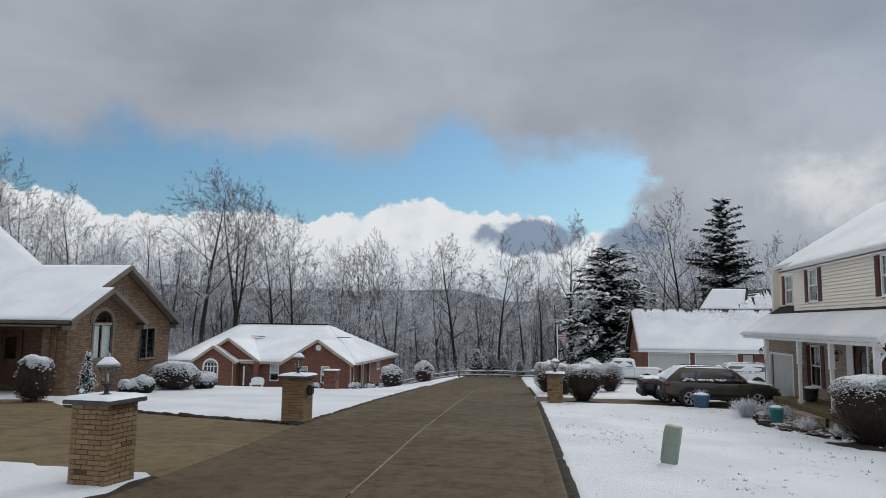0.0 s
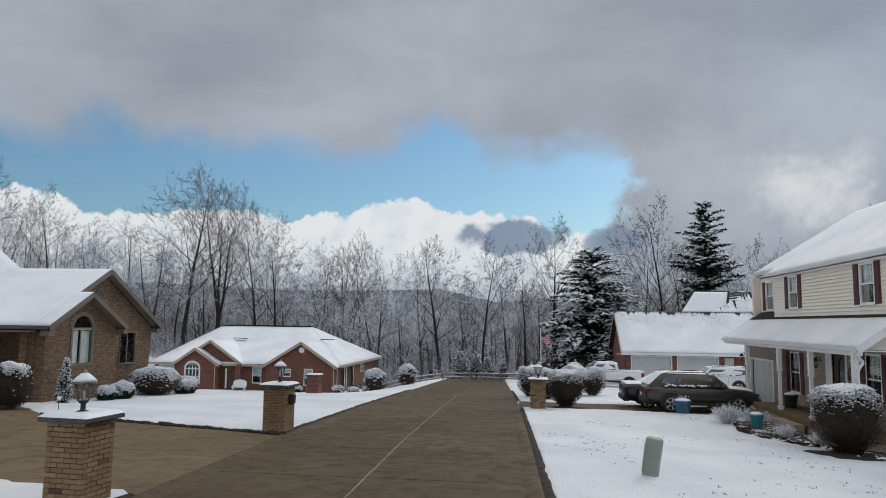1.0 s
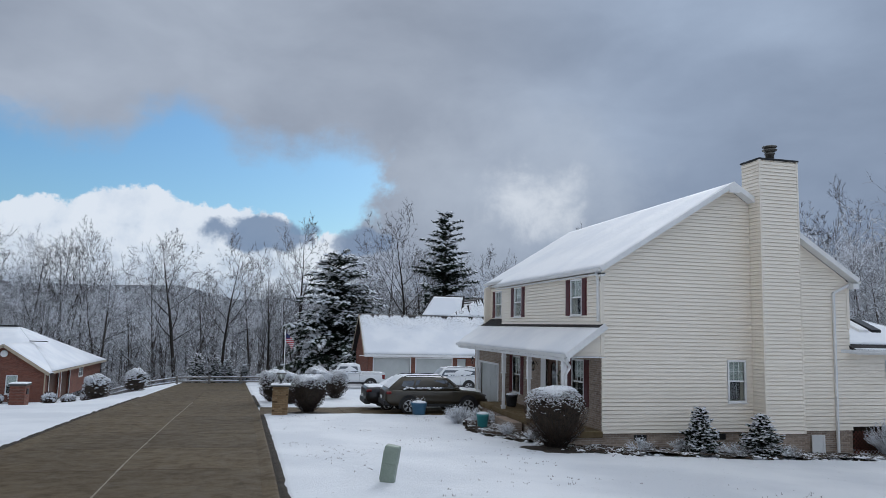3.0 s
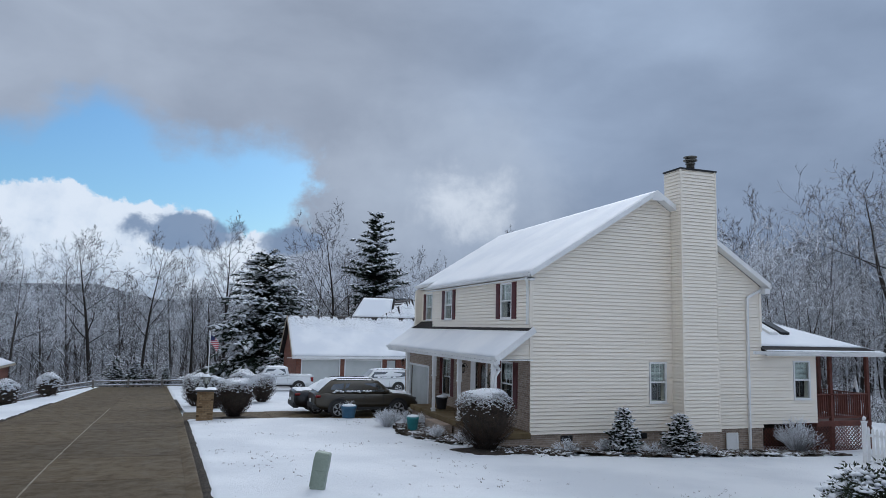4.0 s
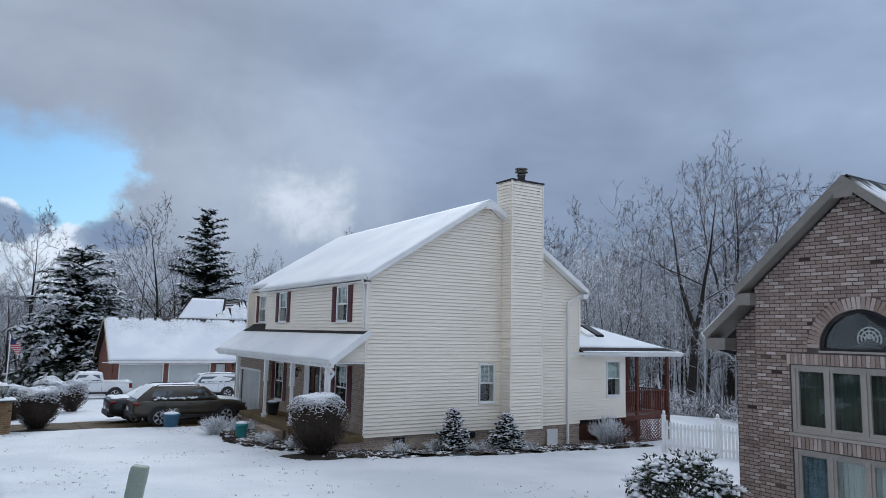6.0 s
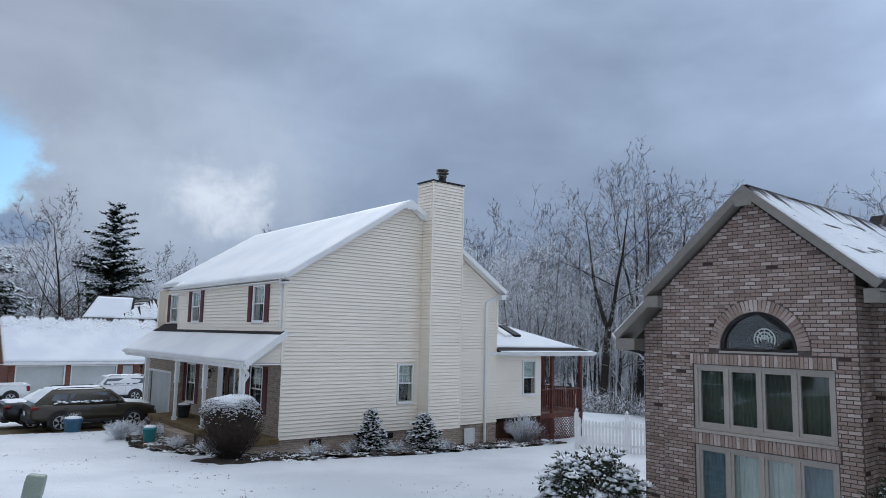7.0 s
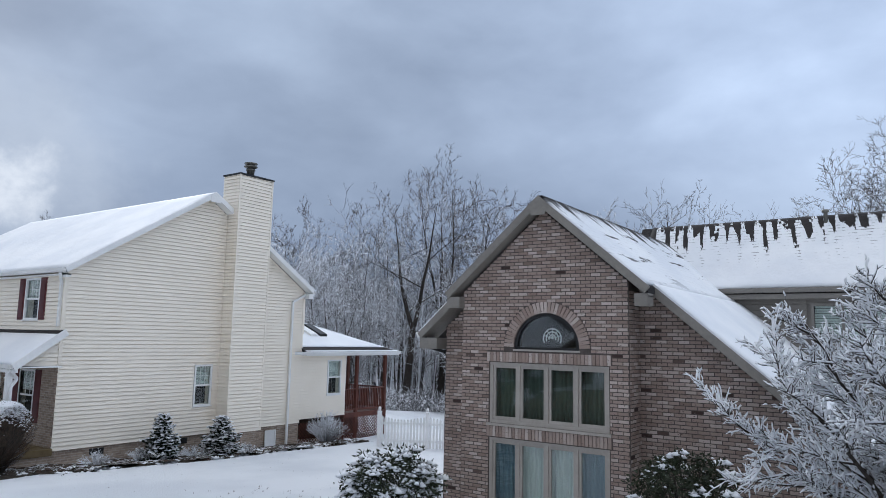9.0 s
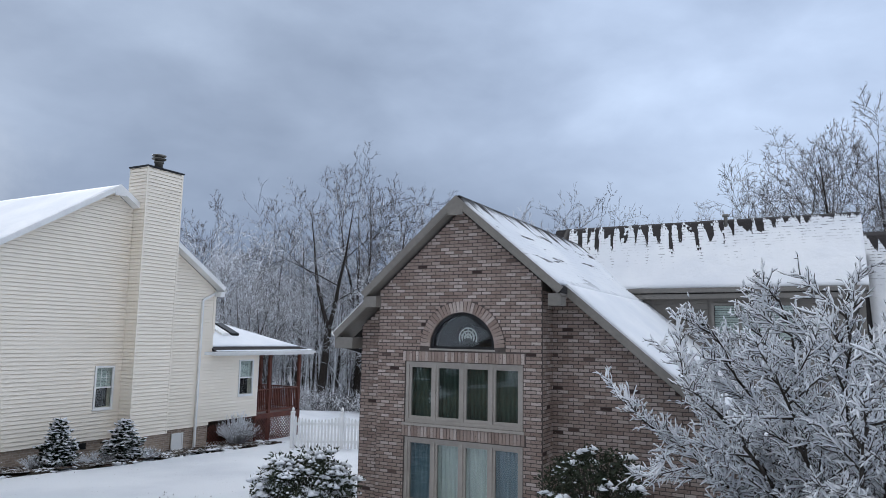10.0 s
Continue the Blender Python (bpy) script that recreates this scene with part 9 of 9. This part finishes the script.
for x, y, w_, h_, lab in ((-17.5, 19.6, 1.25, 1.5, "egg-shaped clipped shrub capped with snow"), (-17.3, 28.4, 2.2, 1.25, "broad snow-covered shrub against brick"), (-17.1, 25.4, 1.0, 0.7, "low snow-covered shrub beside brick wall"), (-16.7, 30.0, 1.0, 0.65, "low snow-covered shrub beside brick wall"),
                         (-17.0, 24.2, 0.7, 0.6, "low snow-covered shrub beside brick wall"), (-17.3, 31.3, 1.1, 0.8, "pale frosted shrub beside brick house")):
    shrub("shrub", lab, x, y, w_, h_, LEAF if "low" in lab else BROWNLEAF, 4200, 0.42, 2.3, 0, 0.05, low=0.62 if "egg" in lab else 0.45)
for x, y, w_, h_ in ((-10.7, 44.5, 1.5, 1.45), (-9.4, 49.5, 1.4, 1.5), (-13.6, 55.2, 0.9, 0.7), (-14.8, 54.8, 0.9, 0.7), (-16.0, 54.5, 1.0, 0.8), (-18.5, 55.2, 0.8, 0.9), (-19.6, 55.0, 0.9, 0.7), (-21.5, 55.5, 1.0, 0.9), (-12.3, 52.0, 0.9, 0.6)):
    shrub("shrub", HEDGE if h_ > 1.2 else "small snow-capped shrub in a row", x, y, w_, h_, REDLEAF, 900, 0.8, 2.4, 0, 0.09)


def clumpy_bush(name, label, x, y, w_, d_, h_, clumps, snow, leaf_size=0.05):
    """A wild evergreen bush: many leafy clumps on branching stems, each with snow caught on its crown."""
    th = thing(name, (x, y, lie(x, y)), label, "bush", "shrubs", local=True)
    wood, green, white = Mesh(), Mesh(), Mesh()
    for k in range(clumps):
        a = k * 2.39996
        v = (k + 0.5) / clumps
        r = math.sqrt(1 - max(0.0, (v - 0.35) / 0.68) ** 2.4) * (0.8 + 0.25 * min(1.0, v / 0.4))
        f = random.uniform(0.72, 1.06)
        c = Vector((math.cos(a) * r * w_ / 2 * f, math.sin(a) * r * d_ / 2 * f, h_ * (0.10 + 0.84 * v) * random.uniform(0.88, 1.06)))
        wood.tube([Vector((c.x * 0.12, c.y * 0.12, -0.05)), Vector((c.x * 0.55, c.y * 0.55, c.z * 0.5)), c], [0.016, 0.010, 0.004], 4)
        R_ = random.uniform(0.10, 0.19) * (0.75 + 0.25 * w_)
        for _ in range(46):
            p = c + rnd(1).normalized() * R_ * random.uniform(0.2, 1.0) * Vector((1, 1, 0.72)).length / 1.6
            q = p + ((p - c).normalized() + rnd(0.8)).normalized() * leaf_size * random.uniform(0.9, 1.7)
            e = rnd(1).cross(q - p).normalized() * leaf_size * 0.34
            green.tri(p + e, p - e, q)
        if random.random() < snow:
            for _ in range(random.randint(5, 9)):
                o = rnd(1) * R_ * 0.75
                white.blob(c + Vector((o.x, o.y, R_ * (0.62 - 0.5 * (o.x ** 2 + o.y ** 2) / R_ ** 2))), random.uniform(0.35, 0.6) * R_, random.uniform(0.2, 0.36) * R_)
        for _ in range(int(7 * snow)):
            p = c + rnd(1).normalized() * R_ * 1.02
            white.blob(p, leaf_size * random.uniform(0.4, 0.8), leaf_size * 0.35)
    attach("branchwork", wood, BARK, th)
    tagged(attach("foliage", green, LEAF, th), kind="stuff")
    tagged(attach("snow", white, SNOW, th, "snow caught on each clump", True), kind="stuff")
    return th


clumpy_bush("snowy_bush", "wide evergreen bush thick with snow clumps", 9.95, 6.36, 1.75, 1.7, 1.28, 150, 0.72, 0.06)
clumpy_bush("evergreen_bush", "dark evergreen bush against brick, lightly snowed", 10.75, 1.22, 1.5, 1.5, 1.6, 130, 0.16, 0.055)


def twiggy(x, y, w_, h_, n, label, name="frosted_shrub", thick=1.0):
    """A loose shrub of bare frosted twigs."""
    th = thing(name, (x, y, lie(x, y)), label, "shrub", "shrubs", local=True)
    m, white = Mesh(), Mesh()
    for k in range(n):
        a, r = random.uniform(0, math.tau), random.random() ** 0.6
        tip = Vector((math.cos(a) * r * w_ / 2, math.sin(a) * r * w_ / 2, h_ * random.uniform(0.6, 1.0) * (1 - 0.45 * r * r)))
        p = Vector((tip.x * 0.12, tip.y * 0.12, -0.03))
        b = p.lerp(tip, 0.55) + Vector((0, 0, 0.06))
        m.tube([p, b, tip], [0.008 * thick, 0.006 * thick, 0.002], 3)
        for _ in range(5):
            u = b.lerp(tip, random.random())
            q = u + (tip - p).normalized() * 0.10 + rnd(0.10)
            m.spike(u, q, 0.005 * thick)
            if random.random() < 0.55:
                white.blob(u.lerp(q, 0.6) + Vector((0, 0, 0.008)), 0.022 * thick, 0.012 * thick)
    tagged(attach("branchwork", m, TWIG, th), kind="stuff")
    tagged(attach("snow", white, SNOW, th, "", True), kind="stuff")
    return th


FROSTY = "loose bare shrub with frosted twigs"
twiggy(6.35, 23.7, 1.1, 0.75, 150, "drooping frosted shrub in the planting bed")
for x, y, w_, h_ in ((7.3, 24.6, 0.8, 0.5), (7.5, 21.3, 0.7, 0.45), (8.0, 20.2, 0.7, 0.4), (7.7, 24.0, 0.7, 0.45), (10.4, 17.5, 0.9, 0.45), (11.9, 17.7, 0.7, 0.45), (13.5, 17.3, 1.0, 0.4), (15.4, 17.2, 0.8, 0.35), (6.9, 25.1, 0.8, 0.5)):
    twiggy(x, y, w_, h_, 60, FROSTY)
twiggy(20.0, 17.9, 1.7, 1.35, 260, "broad twiggy shrub, half frosted, before the lattice", thick=1.3)
twiggy(1.9, 37.8, 1.4, 0.8, 60, FROSTY, thick=1.5)


def bed_build(s, co):
    """Wet mulch, dead leaves and old snow in patches."""
    p = world_pos(s)
    a, b, c = s.noise(p, 1.6, 5, 0.65), s.noise(p, 9.0, 5, 0.65), s.noise(p, 38.0, 3, 0.6)
    earth = s.mix(s.smooth(c, 0.4, 0.62), (0.022, 0.016, 0.011), (0.085, 0.055, 0.036))
    lying = s.smooth(s.math("MULTIPLY_ADD", b, 0.72, s.math("MULTIPLY", a, 0.38)), 0.565, 0.60)
    return {"col": s.mix(lying, earth, (0.76, 0.78, 0.81)), "bump": s.math("MULTIPLY_ADD", lying, 0.8, s.math("MULTIPLY_ADD", c, 0.6, b)), "strength": 0.9, "dist": 0.05}


BED = material("snow_patched_mulch", bed_build, 0.85)


def mulch():
    """Bark, dead leaves and snow scraps on the planting beds."""
    random.seed(31)
    th = tagged(new("planting_bed"), "dark mulch bed with dead leaves and scraps of snow", "planting bed", "", "structure")
    m, leaves, scraps = Mesh(), Mesh(), Mesh()
    n = 0
    while n < 3200:
        x, y = random.uniform(6.2, 22), random.uniform(16.2, 24.4)
        if not inside(BED_H, x, y) or (x > 8.2 and y > 18.35):
            continue
        n += 1
        k = noise.noise(Vector((x * 1.3, y * 1.3, 20)))
        z = lie(x, y) + 0.055 + 0.07 * noise.noise(Vector((x * 1.9, y * 1.9, 9)))
        c = Vector((x, y, z))
        if k > 0.0:
            q = [c + Vector((random.uniform(-0.13, 0.13), random.uniform(-0.13, 0.13), random.uniform(0.0, 0.05))) for _ in range(3)]
            (m if random.random() < 0.8 else leaves).tri(*q)
            m.blob(c - Vector((0, 0, 0.01)), random.uniform(0.06, 0.16), 0.035)
        elif random.random() < 0.4:
            scraps.blob(c, random.uniform(0.05, 0.14), 0.05)
    bm = B()
    cells = {}
    for i in range(int(16 / 0.16)):
        for j in range(int(8.8 / 0.16)):
            x, y = 6.2 + i * 0.16, 16.0 + j * 0.16
            if inside(BED_H, x, y):
                cells[i, j] = bm.verts.new((x, y, lie(x, y) + 0.10 + 0.10 * noise.noise(Vector((x * 1.1, y * 1.1, 31))) + 0.03 * noise.noise(Vector((x * 6, y * 6, 31)))))
    for (i, j), v in list(cells.items()):
        q = [cells.get(k) for k in ((i, j), (i + 1, j), (i + 1, j + 1), (i, j + 1))]
        if all(q):
            bm.faces.new(q)
    part("soil", bm, BED, th)
    attach("mulch", m, SOIL_AND_SHADE, th)
    attach("dead_leaves", leaves, BROWNLEAF, th)
    attach("snow_scraps", scraps, SNOW, th, "", True)
    for cx, cy, r in ((7.85, 17.6, 1.25), (1.05, 27.5, 0.95), (12.4, 17.35, 0.6), (14.4, 17.15, 0.65), (9.95, 6.4, 0.7)):
        bm = B()
        k = 26
        rim = [bm.verts.new((cx + r * (1 + 0.25 * noise.noise(Vector((t * 3, cx, 1)))) * math.cos(t), cy + 0.8 * r * (1 + 0.25 * noise.noise(Vector((t * 3, cx, 5)))) * math.sin(t), 0)) for t in (i * math.tau / k for i in range(k))]
        for v in rim:
            v.co.z = lie(v.co.x, v.co.y) + 0.045
        cen = bm.verts.new((cx, cy, lie(cx, cy) + 0.13))
        for i in range(k):
            bm.faces.new((rim[i - 1], rim[i], cen)).smooth = True
        part("mulch_ring", bm, SOIL_AND_SHADE, th, "dark mulch ring")


mulch()


def lawn_specks():
    """Blades of grass and dead leaves that poke through the thin snow."""
    random.seed(83)
    m = Mesh()
    n = 0
    while n < 420:
        x, y = random.uniform(-0.1, 12.0), random.uniform(4.0, 26.5)
        if noise.noise(Vector((x * 0.45, y * 0.45, 2.0))) < 0.12 or x < road_r(y) + 0.2 or inside(BED_H, x, y) or (x > 8 and y > 17):
            continue
        n += 1
        c = Vector((x, y, lie(x, y) + 0.045 + 0.02 * noise.noise(Vector((x * 0.5, y * 0.5, 0))) + 0.012 * noise.noise(Vector((x * 2.2, y * 2.2, 3)))))
        for _ in range(random.randint(1, 4)):
            p = c + Vector((random.uniform(-0.03, 0.03), random.uniform(-0.03, 0.03), 0))
            q = p + Vector((random.uniform(-0.03, 0.03), random.uniform(-0.03, 0.03), random.uniform(0.025, 0.06)))
            m.spike(p, q, random.uniform(0.003, 0.009))
    ob = new("grass_blades", m.data("grass_blades", BROWNLEAF))
    return tagged(ob, "sparse brown grass blades poking through thin snow", "grass", "", "stuff")


lawn_specks()


def snowy_tree(x, y):
    """The small many-stemmed tree before the near house, every twig loaded with snow."""
    random.seed(64)
    z = lie(x, y)
    th = thing("snow_laden_tree", (x, y, z), "small spreading tree with every twig loaded with snow", "tree", local=True)
    wood, twigs, white = Mesh(), Mesh(), Mesh()

    def load(pts, r, sides=4):
        """Snow along the upper side of a twig, swelling and thinning."""
        lifted = [p + Vector((0, 0, r * 0.9)) for p in pts]
        white.tube(lifted, [r * 0.6] + [r * random.uniform(0.7, 1.4) for _ in lifted[1:-1]] + [r * 0.4], sides)
    for s in range(22):
        a = s * 2.4 + random.uniform(-0.25, 0.25)
        reach = 2.42 * (0.25 + 0.75 * ((s + 0.5) / 22) ** 0.6)
        tip = Vector((math.cos(a) * reach, math.sin(a) * reach, 3.62 - 1.75 * (reach / 2.75) ** 2 + random.uniform(-0.25, 0.25)))
        ctl = Vector((tip.x * 0.34, tip.y * 0.34, tip.z * 0.55))
        stem = []
        for k in range(11):
            f = k / 10
            stem.append((1 - f) ** 2 * Vector((0.08 * math.cos(a), 0.08 * math.sin(a), -0.1)) + 2 * f * (1 - f) * ctl + f * f * tip + rnd(0.035))
        wood.tube(stem, [0.045 * (1 - 0.8 * k / 10) for k in range(11)], 6)
        load(stem[3:], 0.014)
        out = Vector((math.cos(a), math.sin(a), 0))
        for i in range(17):
            t = min(0.16 + 0.84 * (i + random.random()) / 17, 0.99)
            p, d = on(stem, t)
            L = random.uniform(0.55, 1.15) * (1.25 - 0.6 * t)
            br, _ = limb(wood, p, d * 0.55 + out * 0.35 + rnd(0.75) + Vector((0, 0, 0.1)), L, 0.017, 5, 4, 0.10, 0.045)
            load(br, 0.0115)
            m = int(11 + 14 * L)
            for j in range(m):
                u, e = on(br, min(0.1 + 0.9 * (j + random.random()) / m, 1.0))
                side = e.cross(rnd(1)).normalized()
                l2 = random.uniform(0.11, 0.27)
                tw, _ = limb(twigs, u, e + side * random.uniform(0.7, 1.3) + Vector((0, 0, 0.08)), l2, 0.0075, 3, 3, 0.10, 0.07)
                if random.random() < 0.85:
                    load(tw, random.uniform(0.009, 0.017), 3)
                for k in range(4):
                    q, g_ = on(tw, random.uniform(0.15, 1.0))
                    tip2 = q + (g_ + rnd(0.95) + Vector((0, 0, 0.08))).normalized() * random.uniform(0.04, 0.11)
                    twigs.spike(q, tip2, 0.0058)
                    if random.random() < 0.72:
                        white.tube([q + Vector((0, 0, 0.005)), q.lerp(tip2, 0.5) + Vector((0, 0, 0.011)), tip2 + Vector((0, 0, 0.004))], [0.008, random.uniform(0.008, 0.0155), 0.003], 3)
    attach("stem", wood, BARK, th, "", True)
    tagged(attach("branchwork", twigs, BARK, th), kind="stuff")
    tagged(attach("snow", white, SNOW, th, "snow lying along each twig", True), kind="stuff")
    return th


snowy_tree(9.0, -2.25)

# ---- bricks round the near windows, laid last ----
face_bricks(bh)
